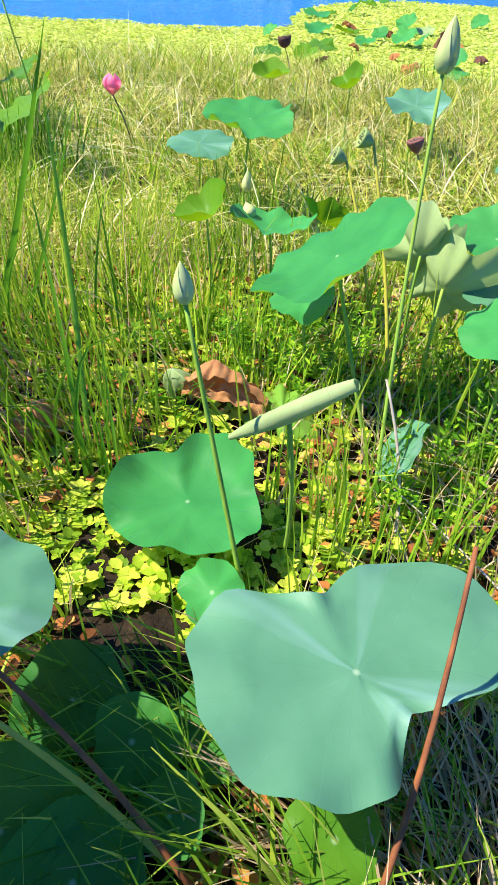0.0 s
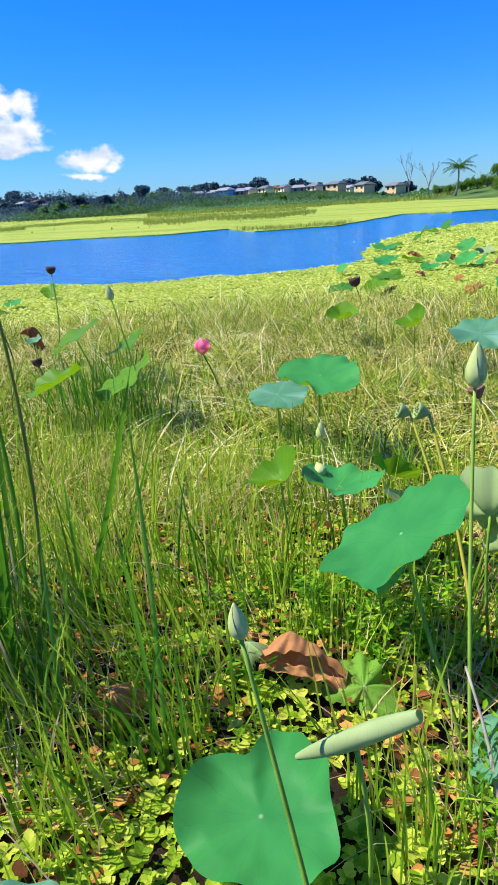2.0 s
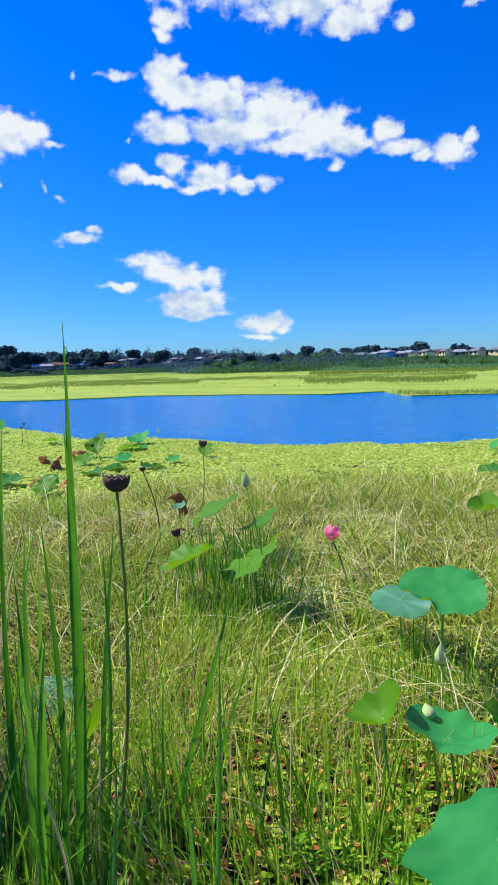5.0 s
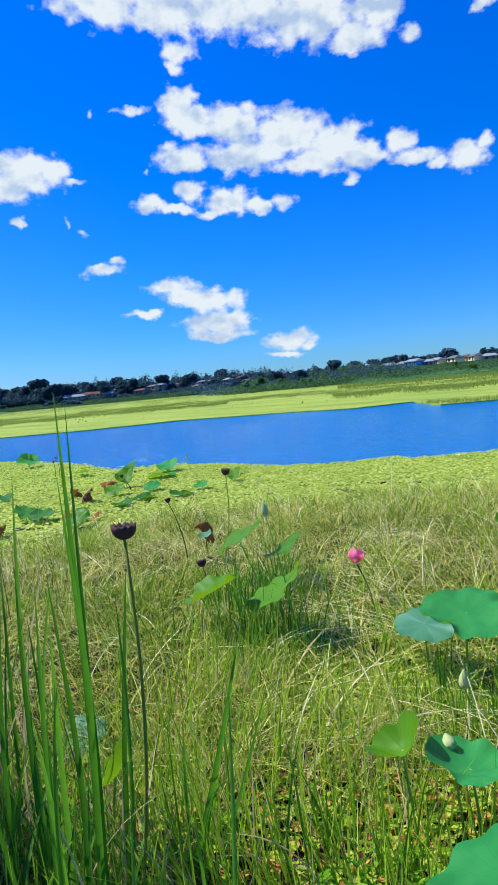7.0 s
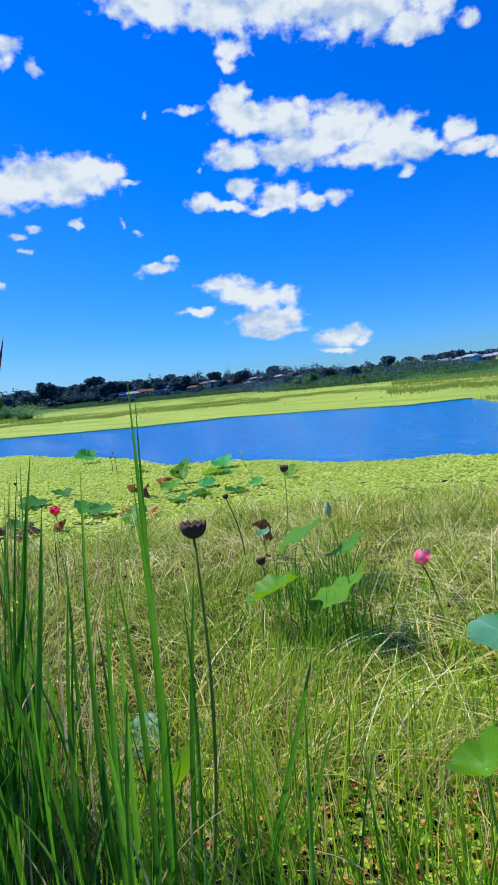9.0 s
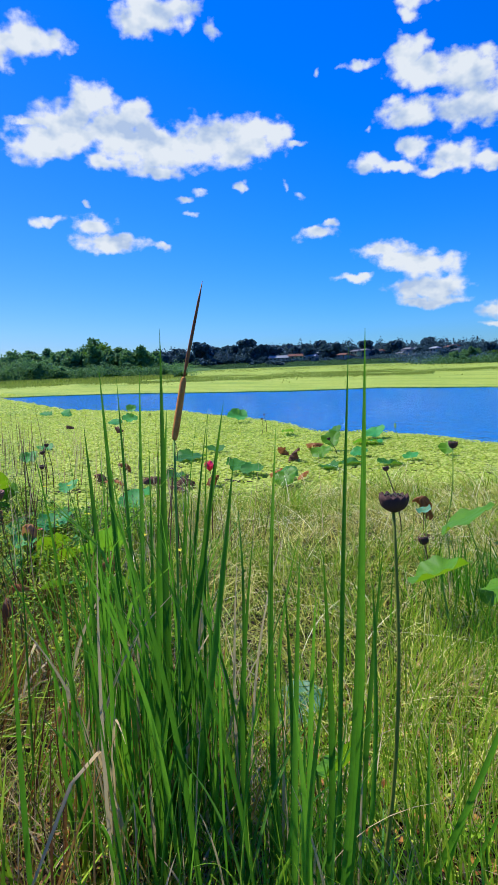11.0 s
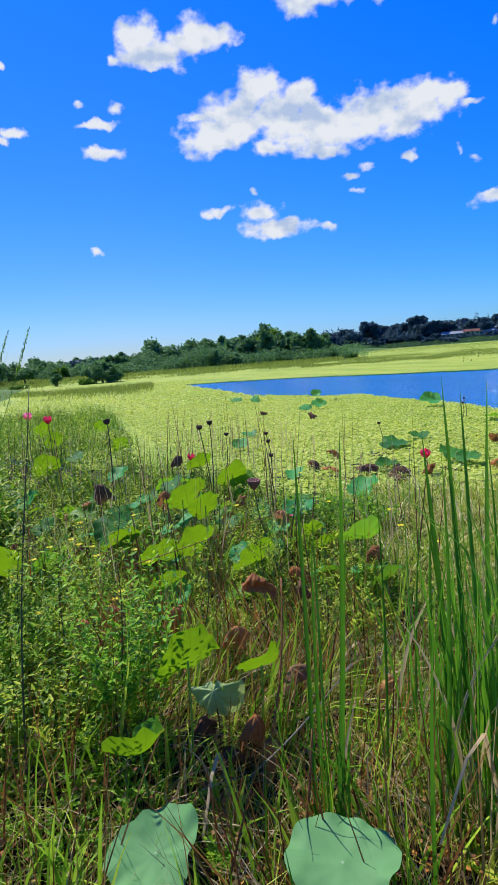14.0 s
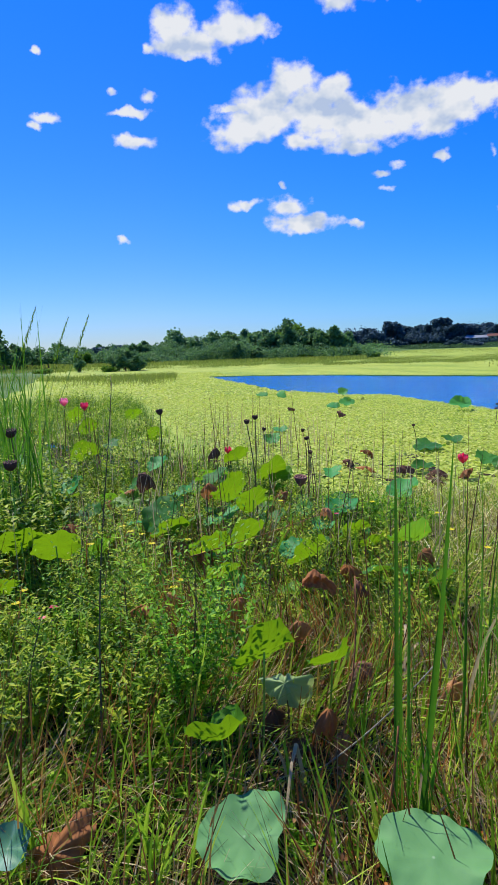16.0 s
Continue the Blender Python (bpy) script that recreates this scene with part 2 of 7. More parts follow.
def lotus_mat(name, c1, c2, through_color, see, rough=0.42, vein=(0.22, 0.5, 0.36), mottled=None, veins=0.06, painted_sheen=0.0, spec=0.14):
    """A lotus leaf: waxy, mottled, with pale veins that run out from its middle."""
    m, nt, out = base_mat(name)
    tc = nt.nodes.new("ShaderNodeTexCoord")
    sep = nt.nodes.new("ShaderNodeSeparateXYZ")
    link(nt, tc.outputs["Object"], sep.inputs[0])
    ang = math_node(nt, "ARCTAN2", sep.outputs[1], sep.outputs[0])
    wob = math_node(nt, "MULTIPLY", math_node(nt, "SUBTRACT", noise_of(nt, 7, 2), 0.5), 0.5)
    ray = math_node(nt, "ABSOLUTE", math_node(nt, "SINE", math_node(nt, "MULTIPLY", math_node(nt, "ADD", ang, wob), 10.5)))
    line = nt.nodes.new("ShaderNodeMapRange")
    for i, v in ((1, 0.0), (2, 0.11), (3, 1.0), (4, 0.0)):
        line.inputs[i].default_value = v
    link(nt, ray, line.inputs[0])
    blotch = noise_of(nt, 9, 4)
    fine = noise_of(nt, 130, 3)
    oi = nt.nodes.new("ShaderNodeObjectInfo")
    vary = math_node(nt, "ADD", math_node(nt, "MULTIPLY", blotch, 0.7), math_node(nt, "MULTIPLY", oi.outputs["Random"], 0.35))
    col = ramp(nt, vary, [(0.25, c1), (0.85, c2)])
    col = mix(nt, math_node(nt, "MULTIPLY", line.outputs[0], veins), col, vein)
    if mottled:
        spots = ramp(nt, noise_of(nt, 22, 6, 0.65), [(0.52, (0, 0, 0)), (0.66, (1, 1, 1))])
        col = mix(nt, spots, col, mottled)
    if painted_sheen:
        # pale streaks that run outwards: a sheen painted into the colour
        way = nt.nodes.new("ShaderNodeVectorMath")
        way.operation = "NORMALIZE"
        link(nt, tc.outputs["Object"], way.inputs[0])
        wn = node(nt, "ShaderNodeTexNoise", Scale=1.7, Detail=2.0, Roughness=0.55)
        link(nt, way.outputs[0], wn.inputs["Vector"])
        sheen_streaks = ramp(nt, wn.outputs[0], [(0.52, (0, 0, 0)), (0.72, (1, 1, 1))])
        col = mix(nt, math_node(nt, "MULTIPLY", sheen_streaks, painted_sheen), col, (0.30, 0.50, 0.46))
    dist = nt.nodes.new("ShaderNodeVectorMath")
    dist.operation = "LENGTH"
    link(nt, tc.outputs["Object"], dist.inputs[0])
    hub = nt.nodes.new("ShaderNodeMapRange")
    for i, v in ((1, 0.002), (2, 0.007), (3, 0.55), (4, 0.0)):
        hub.inputs[i].default_value = v
    link(nt, dist.outputs["Value"], hub.inputs[0])
    col = mix(nt, hub.outputs[0], col, (0.45, 0.6, 0.35))
    height = math_node(nt, "ADD", math_node(nt, "MULTIPLY", line.outputs[0], -0.1), math_node(nt, "MULTIPLY", fine, 0.25))
    shine = math_node(nt, "MULTIPLY_ADD", noise_of(nt, 5, 3), 0.3, rough - 0.15)
    p = principled(nt, col, rough, bump_of(nt, height, 0.22, 0.004), spec)
    link(nt, shine, p.inputs["Roughness"])
    tr = nt.nodes.new("ShaderNodeBsdfTranslucent")
    link(nt, mix(nt, math_node(nt, "MULTIPLY", line.outputs[0], 0.55), through_color, (0.06, 0.14, 0.01)), tr.inputs["Color"])
    ms = nt.nodes.new("ShaderNodeMixShader")
    ms.inputs[0].default_value = see
    link(nt, p.outputs[0], ms.inputs[1])
    link(nt, tr.outputs[0], ms.inputs[2])
    link(nt, ms.outputs[0], out.inputs[0])
    MATS[name] = m
    return m


def solid_mat(name, colors, rough=0.7, scale=30, stretch=None, bump=0.3, dist=0.005, detail=5, spec=0.18):
    m, nt, out = base_mat(name)
    big = noise_of(nt, scale * 0.2, 3, stretch=stretch)
    fine = noise_of(nt, scale, detail, 0.6, stretch=stretch)
    oi = nt.nodes.new("ShaderNodeObjectInfo")
    v = math_node(nt, "ADD", math_node(nt, "MULTIPLY", big, 0.4), math_node(nt, "MULTIPLY", fine, 0.45))
    v = math_node(nt, "ADD", v, math_node(nt, "MULTIPLY", oi.outputs["Random"], 0.15))
    n = len(colors)
    col = ramp(nt, v, [(0.28 + 0.44 * i / max(1, n - 1), c) for i, c in enumerate(colors)])
    p = principled(nt, col, rough, bump_of(nt, fine, bump, dist), spec)
    link(nt, p.outputs[0], out.inputs[0])
    MATS[name] = m
    return m


lotus_mat("lotus_green", (0.02, 0.20, 0.05), (0.06, 0.36, 0.085), (0.34, 0.68, 0.02), 0.28, 0.54)
lotus_mat("lotus_blue", (0.055, 0.195, 0.09), (0.115, 0.30, 0.16), (0.25, 0.55, 0.06), 0.18, 0.5, (0.26, 0.5, 0.34), None, 0.03, 0.34, 0.32)
lotus_mat("lotus_yellow", (0.055, 0.19, 0.010), (0.13, 0.30, 0.016), (0.27, 0.48, 0.008), 0.34, 0.48, (0.05, 0.12, 0.01), None, 0.3)
lotus_mat("lotus_fresh", (0.085, 0.25, 0.075), (0.16, 0.36, 0.13), (0.3, 0.6, 0.05), 0.22, 0.6, (0.24, 0.5, 0.26), None, 0.12)
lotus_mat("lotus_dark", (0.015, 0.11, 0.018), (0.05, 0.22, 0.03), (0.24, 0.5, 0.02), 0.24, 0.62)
lotus_mat("lotus_pale", (0.22, 0.33, 0.12), (0.42, 0.52, 0.22), (0.5, 0.65, 0.2), 0.25, 0.55, (0.2, 0.3, 0.12))
lotus_mat("lotus_spotted", (0.12, 0.30, 0.03), (0.2, 0.4, 0.05), (0.4, 0.6, 0.03), 0.3, 0.5, (0.3, 0.4, 0.1), (0.07, 0.05, 0.015))
plant_mat("dead_leaf", [(0.15, 0.055, 0.02), (0.42, 0.17, 0.055), (0.64, 0.37, 0.17)], (0.4, 0.2, 0.08), 0.2, 0.8, 22, False, 0.2, 0.6)
plant_mat("dead_dark", [(0.06, 0.03, 0.02), (0.16, 0.075, 0.045), (0.26, 0.13, 0.08)], (0.2, 0.1, 0.05), 0.12, 0.85, 22, False, 0.2, 0.6)
plant_mat("grass_dry", [(0.019, 0.045, 0.002), (0.15, 0.23, 0.009), (0.528, 0.46, 0.068), (0.774, 0.75, 0.211), (0.211, 0.18, 0.025), (0.123, 0.28, 0.009), (0.862, 0.9, 0.372)], (0.65, 0.6, 0.10), 0.13, 0.5, 60)
plant_mat("grass_green", [(0.02, 0.08, 0.005), (0.11, 0.265, 0.01), (0.32, 0.49, 0.03), (0.62, 0.60, 0.10)], (0.4, 0.62, 0.04), 0.22, 0.42, 60)
plant_mat("grass_mixed", [(0.04, 0.05, 0.008), (0.22, 0.12, 0.04), (0.16, 0.26, 0.015), (0.50, 0.34, 0.12), (0.30, 0.40, 0.03), (0.14, 0.06, 0.025), (0.72, 0.58, 0.28)], (0.4, 0.4, 0.08), 0.15, 0.6, 60)
plant_mat("gold_straw", [(0.50, 0.35, 0.10), (0.80, 0.64, 0.26), (0.98, 0.90, 0.58), (0.46, 0.44, 0.08)], (0.7, 0.6, 0.16), 0.2, 0.5, 50)
plant_mat("sedge", [(0.06, 0.15, 0.012), (0.27, 0.40, 0.025), (0.52, 0.54, 0.07)], (0.35, 0.6, 0.03), 0.3, 0.38, 50)
plant_mat("grass_dark", [(0.012, 0.04, 0.005), (0.06, 0.16, 0.010), (0.22, 0.37, 0.025), (0.58, 0.56, 0.11)], (0.28, 0.5, 0.04), 0.25, 0.5, 60)
plant_mat("cattail_blade", [(0.010, 0.055, 0.006), (0.04, 0.16, 0.012), (0.13, 0.32, 0.022), (0.26, 0.44, 0.04)], (0.22, 0.5, 0.02), 0.26, 0.5, 18, False, 0.14, 0.1)
plant_mat("cattail_pale", [(0.015, 0.075, 0.01), (0.06, 0.19, 0.02), (0.18, 0.34, 0.05)], (0.26, 0.5, 0.05), 0.28, 0.5, 18, False, 0.14, 0.1)
plant_mat("straw", [(0.30, 0.19, 0.09), (0.5, 0.37, 0.2), (0.62, 0.5, 0.32)], (0.6, 0.45, 0.2), 0.25, 0.65, 30)
plant_mat("lettuce", [(0.05, 0.13, 0.01), (0.20, 0.34, 0.018), (0.42, 0.53, 0.04), (0.60, 0.62, 0.09), (0.28, 0.40, 0.025)], (0.6, 0.8, 0.05), 0.3, 0.5, 70)
plant_mat("mat_leaf", [(0.13, 0.24, 0.025), (0.34, 0.45, 0.06), (0.48, 0.55, 0.11), (0.62, 0.64, 0.20), (0.24, 0.37, 0.04)], (0.7, 0.75, 0.08), 0.28, 0.55, 20)
plant_mat("herb", [(0.012, 0.05, 0.005), (0.055, 0.18, 0.010), (0.19, 0.39, 0.018), (0.46, 0.60, 0.05)], (0.35, 0.62, 0.03), 0.33, 0.45, 60)
plant_mat("herb_dark", [(0.010, 0.034, 0.005), (0.045, 0.11, 0.009), (0.15, 0.27, 0.015), (0.46, 0.52, 0.04), (0.12, 0.085, 0.03)], (0.35, 0.62, 0.03), 0.26, 0.45, 60)
plant_mat("sedge_blade", [(0.10, 0.24, 0.015), (0.24, 0.42, 0.025), (0.48, 0.56, 0.06)], (0.4, 0.65, 0.03), 0.3, 0.5, 18, False, 0.15, 0.1)
plant_mat("litter", [(0.03, 0.014, 0.008), (0.12, 0.045, 0.016), (0.36, 0.13, 0.035), (0.58, 0.27, 0.07), (0.70, 0.46, 0.10)], (0.3, 0.15, 0.05), 0.12, 0.8, 50)
plant_mat("litter_dark", [(0.02, 0.012, 0.007), (0.07, 0.035, 0.016), (0.17, 0.075, 0.03), (0.30, 0.17, 0.07), (0.10, 0.06, 0.03)], (0.2, 0.1, 0.04), 0.1, 0.85, 50)
# greens lightened and cooled a little, taking in haze over the far shore
plant_mat("tree_leaf", [(0.055, 0.13, 0.07), (0.09, 0.20, 0.09), (0.15, 0.28, 0.105), (0.21, 0.36, 0.12)], (0.12, 0.25, 0.02), 0.22, 0.6, 3)
# aerial haze put into the leaf colour: blue for the furthest woods
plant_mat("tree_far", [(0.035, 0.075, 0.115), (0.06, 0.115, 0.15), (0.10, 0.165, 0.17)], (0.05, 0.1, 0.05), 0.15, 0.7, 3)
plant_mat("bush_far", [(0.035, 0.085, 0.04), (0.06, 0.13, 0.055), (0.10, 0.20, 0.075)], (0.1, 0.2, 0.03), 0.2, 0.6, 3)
plant_mat("tree_leaf_light", [(0.04, 0.11, 0.015), (0.08, 0.18, 0.02), (0.14, 0.27, 0.03)], (0.22, 0.4, 0.03), 0.25, 0.6, 3)
plant_mat("reed_far", [(0.16, 0.22, 0.035), (0.24, 0.29, 0.055), (0.36, 0.37, 0.09)], (0.3, 0.4, 0.05), 0.25, 0.6, 5)
plant_mat("petal", [(0.72, 0.10, 0.22), (0.84, 0.26, 0.38), (0.90, 0.56, 0.60)], (0.85, 0.2, 0.35), 0.35, 0.45, 30, True, 0.3, 0.1)
plant_mat("petal_red", [(0.6, 0.02, 0.07), (0.78, 0.05, 0.15)], (0.85, 0.08, 0.2), 0.3, 0.45, 30, True, 0.3, 0.1)
plant_mat("yellow_petal", [(0.75, 0.6, 0.02), (0.85, 0.72, 0.05)], (0.8, 0.7, 0.05), 0.3, 0.5, 30)
solid_mat("stem", [(0.12, 0.25, 0.025), (0.24, 0.40, 0.05), (0.36, 0.46, 0.08)], 0.6, 40, (1, 1, 0.15), 0.4, 0.002)
solid_mat("stem_yellow", [(0.30, 0.30, 0.04), (0.50, 0.44, 0.06)], 0.55, 40, (1, 1, 0.15), 0.4, 0.002)
solid_mat("stem_olive", [(0.10, 0.14, 0.02), (0.20, 0.22, 0.03), (0.34, 0.30, 0.04)], 0.6, 20, (1, 1, 0.15), 0.4, 0.002)
solid_mat("stem_dark", [(0.05, 0.06, 0.02), (0.12, 0.10, 0.04), (0.17, 0.12, 0.06)], 0.7, 40, (1, 1, 0.15), 0.5, 0.002)
solid_mat("twig_red", [(0.10, 0.035, 0.018), (0.28, 0.10, 0.035), (0.44, 0.21, 0.085)], 0.6, 45, (1, 1, 0.1), 0.5, 0.002)
solid_mat("stalk_grey", [(0.24, 0.2, 0.15), (0.45, 0.40, 0.31)], 0.8, 45, (1, 1, 0.1), 0.5, 0.002)
solid_mat("bud_skin", [(0.32, 0.42, 0.12), (0.46, 0.54, 0.20), (0.58, 0.58, 0.25)], 0.5, 30, (1, 1, 0.25), 0.25, 0.002)
solid_mat("bud_tip", [(0.52, 0.50, 0.20), (0.68, 0.58, 0.30)], 0.5, 40, (1, 1, 0.25), 0.25, 0.002)
solid_mat("pod_green", [(0.20, 0.30, 0.08), (0.34, 0.42, 0.14)], 0.6, 40, None, 0.4, 0.002)
solid_mat("pod_brown", [(0.035, 0.018, 0.016), (0.085, 0.04, 0.035), (0.14, 0.07, 0.055)], 0.75, 40, None, 0.6, 0.003)
solid_mat("pod_rose", [(0.16, 0.06, 0.05), (0.30, 0.13, 0.10)], 0.7, 40, None, 0.5, 0.003)
solid_mat("seed", [(0.05, 0.05, 0.03), (0.1, 0.09, 0.05)], 0.5, 40)
solid_mat("spike_brown", [(0.38, 0.11, 0.02), (0.62, 0.22, 0.045), (0.74, 0.32, 0.08)], 0.85, 160, None, 0.7, 0.003)
solid_mat("bark", [(0.09, 0.07, 0.05), (0.2, 0.16, 0.12)], 0.9, 6, (1, 1, 0.3), 0.6, 0.03)
solid_mat("bark_grey", [(0.16, 0.14, 0.12), (0.32, 0.28, 0.24)], 0.9, 6, (1, 1, 0.3), 0.6, 0.03)
solid_mat("wall_cream", [(0.84, 0.70, 0.36), (0.93, 0.82, 0.52)], 0.85, 1.5, None, 0.1, 0.01)
solid_mat("wall_tan", [(0.68, 0.48, 0.22), (0.80, 0.62, 0.32)], 0.85, 1.5, None, 0.1, 0.01)
solid_mat("wall_grey", [(0.17, 0.18, 0.20), (0.28, 0.28, 0.29)], 0.85, 1.5, None, 0.1, 0.01)
solid_mat("wall_blue", [(0.03, 0.30, 0.75), (0.06, 0.42, 0.88)], 0.8, 1.5, None, 0.1, 0.01)
solid_mat("roof_grey", [(0.10, 0.11, 0.12), (0.22, 0.22, 0.24)], 0.95, 3, (1, 1, 1), 0.2, 0.02)
solid_mat("roof_red", [(0.12, 0.05, 0.04), (0.20, 0.09, 0.065)], 0.95, 3, (1, 1, 1), 0.2, 0.02)
solid_mat("roof_light", [(0.20, 0.22, 0.25), (0.32, 0.34, 0.37)], 0.95, 3, (1, 1, 1), 0.2, 0.02)
solid_mat("window_dark", [(0.02, 0.025, 0.03), (0.05, 0.055, 0.06)], 0.12, 2, None, 0.02, 0.01)
solid_mat("door_wood", [(0.12, 0.07, 0.04), (0.2, 0.12, 0.07)], 0.7, 4)


def ground_mat():
    m, nt, out = base_mat("mud_and_meadow")
    fine = noise_of(nt, 14, 8, 0.65)
    big = noise_of(nt, 1.3, 4)
    mud = ramp(nt, math_node(nt, "ADD", math_node(nt, "MULTIPLY", fine, 0.7), math_node(nt, "MULTIPLY", big, 0.3)),
               [(0.3, (0.008, 0.006, 0.005)), (0.5, (0.028, 0.018, 0.011)), (0.68, (0.085, 0.052, 0.027))])
    mead = ramp(nt, noise_of(nt, 0.09, 7, 0.62), [(0.3, (0.04, 0.09, 0.02)), (0.5, (0.08, 0.15, 0.03)), (0.7, (0.15, 0.22, 0.05))])
    tc = nt.nodes.new("ShaderNodeTexCoord")
    ln = nt.nodes.new("ShaderNodeVectorMath")
    ln.operation = "LENGTH"
    link(nt, tc.outputs["Object"], ln.inputs[0])
    far = nt.nodes.new("ShaderNodeMapRange")
    for i, v in ((1, 12.0), (2, 34.0)):
        far.inputs[i].default_value = v
    link(nt, ln.outputs["Value"], far.inputs[0])
    p = principled(nt, mix(nt, far.outputs[0], mud, mead), 0.85, bump_of(nt, fine, 0.8, 0.03), 0.12)
    link(nt, p.outputs[0], out.inputs[0])
    MATS["ground"] = m


def mat_sheet_mat():
    m, nt, out = base_mat("floating_plants")
    vor = nt.nodes.new("ShaderNodeTexVoronoi")
    vor.inputs["Scale"].default_value = 11.0
    tc = nt.nodes.new("ShaderNodeTexCoord")
    link(nt, tc.outputs["Object"], vor.inputs["Vector"])
    fine = noise_of(nt, 6, 6, 0.7)
    big = noise_of(nt, 0.16, 5, 0.6, stretch=(0.5, 1.6, 1))
    v = math_node(nt, "ADD", math_node(nt, "MULTIPLY", fine, 0.6), math_node(nt, "MULTIPLY", vor.outputs["Color"], 0.4))
    col = ramp(nt, v, [(0.2, (0.12, 0.19, 0.02)), (0.42, (0.31, 0.39, 0.05)), (0.6, (0.43, 0.48, 0.08)), (0.8, (0.54, 0.54, 0.13))])
    green = ramp(nt, v, [(0.2, (0.10, 0.20, 0.012)), (0.8, (0.33, 0.44, 0.06))])
    sel = ramp(nt, big, [(0.44, (0, 0, 0)), (0.62, (0.8, 0.8, 0.8))])
    col = mix(nt, sel, col, green)
    h = math_node(nt, "ADD", math_node(nt, "MULTIPLY", vor.outputs["Distance"], -0.8), fine)
    p = principled(nt, col, 0.75, bump_of(nt, h, 0.9, 0.05), 0.1)
    link(nt, p.outputs[0], out.inputs[0])
    MATS["floating"] = m


def water_mat():
    m, nt, out = base_mat("lake_water")
    w1 = noise_of(nt, 1.6, 4, 0.6, stretch=(0.6, 1.4, 1))
    w2 = noise_of(nt, 9, 3, 0.6, stretch=(0.7, 1.3, 1))
    h = math_node(nt, "ADD", w1, math_node(nt, "MULTIPLY", w2, 0.25))
    p = principled(nt, (0.008, 0.185, 0.53), 0.1, bump_of(nt, h, 1.0, 0.35), 0.5)
    p.inputs["IOR"].default_value = 1.33
    link(nt, p.outputs[0], out.inputs[0])
    MATS["water"] = m


ground_mat()
mat_sheet_mat()
water_mat()

# ---------------- helpers for meshes ----------------
rng = random.Random(7)
nrng = np.random.default_rng(11)


def mesh_of(name, verts, faces, material, smooth=True):
    me = bpy.data.meshes.new(name)
    me.from_pydata([tuple(v) for v in verts] if not isinstance(verts, np.ndarray) else verts.tolist(), [], faces if isinstance(faces, list) else faces.tolist())
    me.materials.append(MATS[material] if isinstance(material, str) else material)
    if smooth:
        me.polygons.foreach_set("use_smooth", [True] * len(me.polygons))
    me.update()
    return me


def part(name, me, parent=None, m=None, label=""):
    ob = new(name, me)
    if parent is not None:
        ob.parent = parent
    if m is not None:
        ob.matrix_local = m
    if label:
        tagged(ob, label)
    return ob


def thing(name, x, y, z, label, category, group="", kind=""):
    ob = new(name)
    ob.empty_display_size = 0.1
    ob.location = (x, y, z)
    return tagged(ob, label, category, group, kind)


def smooth_step(a, b, v):
    t = np.clip((v - a) / (b - a), 0, 1)
    return t * t * (3 - 2 * t)


def tube(points, radii, sides=7, cap=True):
    """Verts and faces of a round stem along points."""
    pts = [Vector(p) for p in points]
    verts, faces = [], []
    for i, p in enumerate(pts):
        d = (pts[min(i + 1, len(pts) - 1)] - pts[max(i - 1, 0)]).normalized()
        u = d.cross(Vector((0.3, 0.9, 0.2))).normalized()
        v = d.cross(u)
        r = radii[i] if hasattr(radii, "__len__") else radii
        for k in range(sides):
            a = 2 * math.pi * k / sides
            verts.append(p + (u * math.cos(a) + v * math.sin(a)) * r)
    for i in range(len(pts) - 1):
        for k in range(sides):
            a, b = i * sides + k, i * sides + (k + 1) % sides
            faces.append((a, b, b + sides, a + sides))
    if cap:
        faces.append(tuple(range(sides))[::-1])
        n = (len(pts) - 1) * sides
        faces.append(tuple(range(n, n + sides)))
    return verts, faces


def bend(p, q, bow, n=8, side=0.0):
    """Points of a stem from p to q that bows towards side (radians) by bow."""
    p, q = Vector(p), Vector(q)
    off = Vector((math.cos(side), math.sin(side), 0)) * bow
    return [p.lerp(q, i / n) + off * math.sin(math.pi * i / n) for i in range(n + 1)]


def revolve(profile, sides=16, ripple=0.0, lobes=5):
    verts, faces = [], []
    for r, z in profile:
        for k in range(sides):
            a = 2 * math.pi * k / sides
            rr = r * (1 + ripple * math.cos(lobes * a))
            verts.append((rr * math.cos(a), rr * math.sin(a), z))
    for i in range(len(profile) - 1):
        for k in range(sides):
            a, b = i * sides + k, i * sides + (k + 1) % sides
            faces.append((a, b, b + sides, a + sides))
    faces.append(tuple(range(sides))[::-1])
    n = (len(profile) - 1) * sides
    faces.append(tuple(range(n, n + sides)))
    return verts, faces


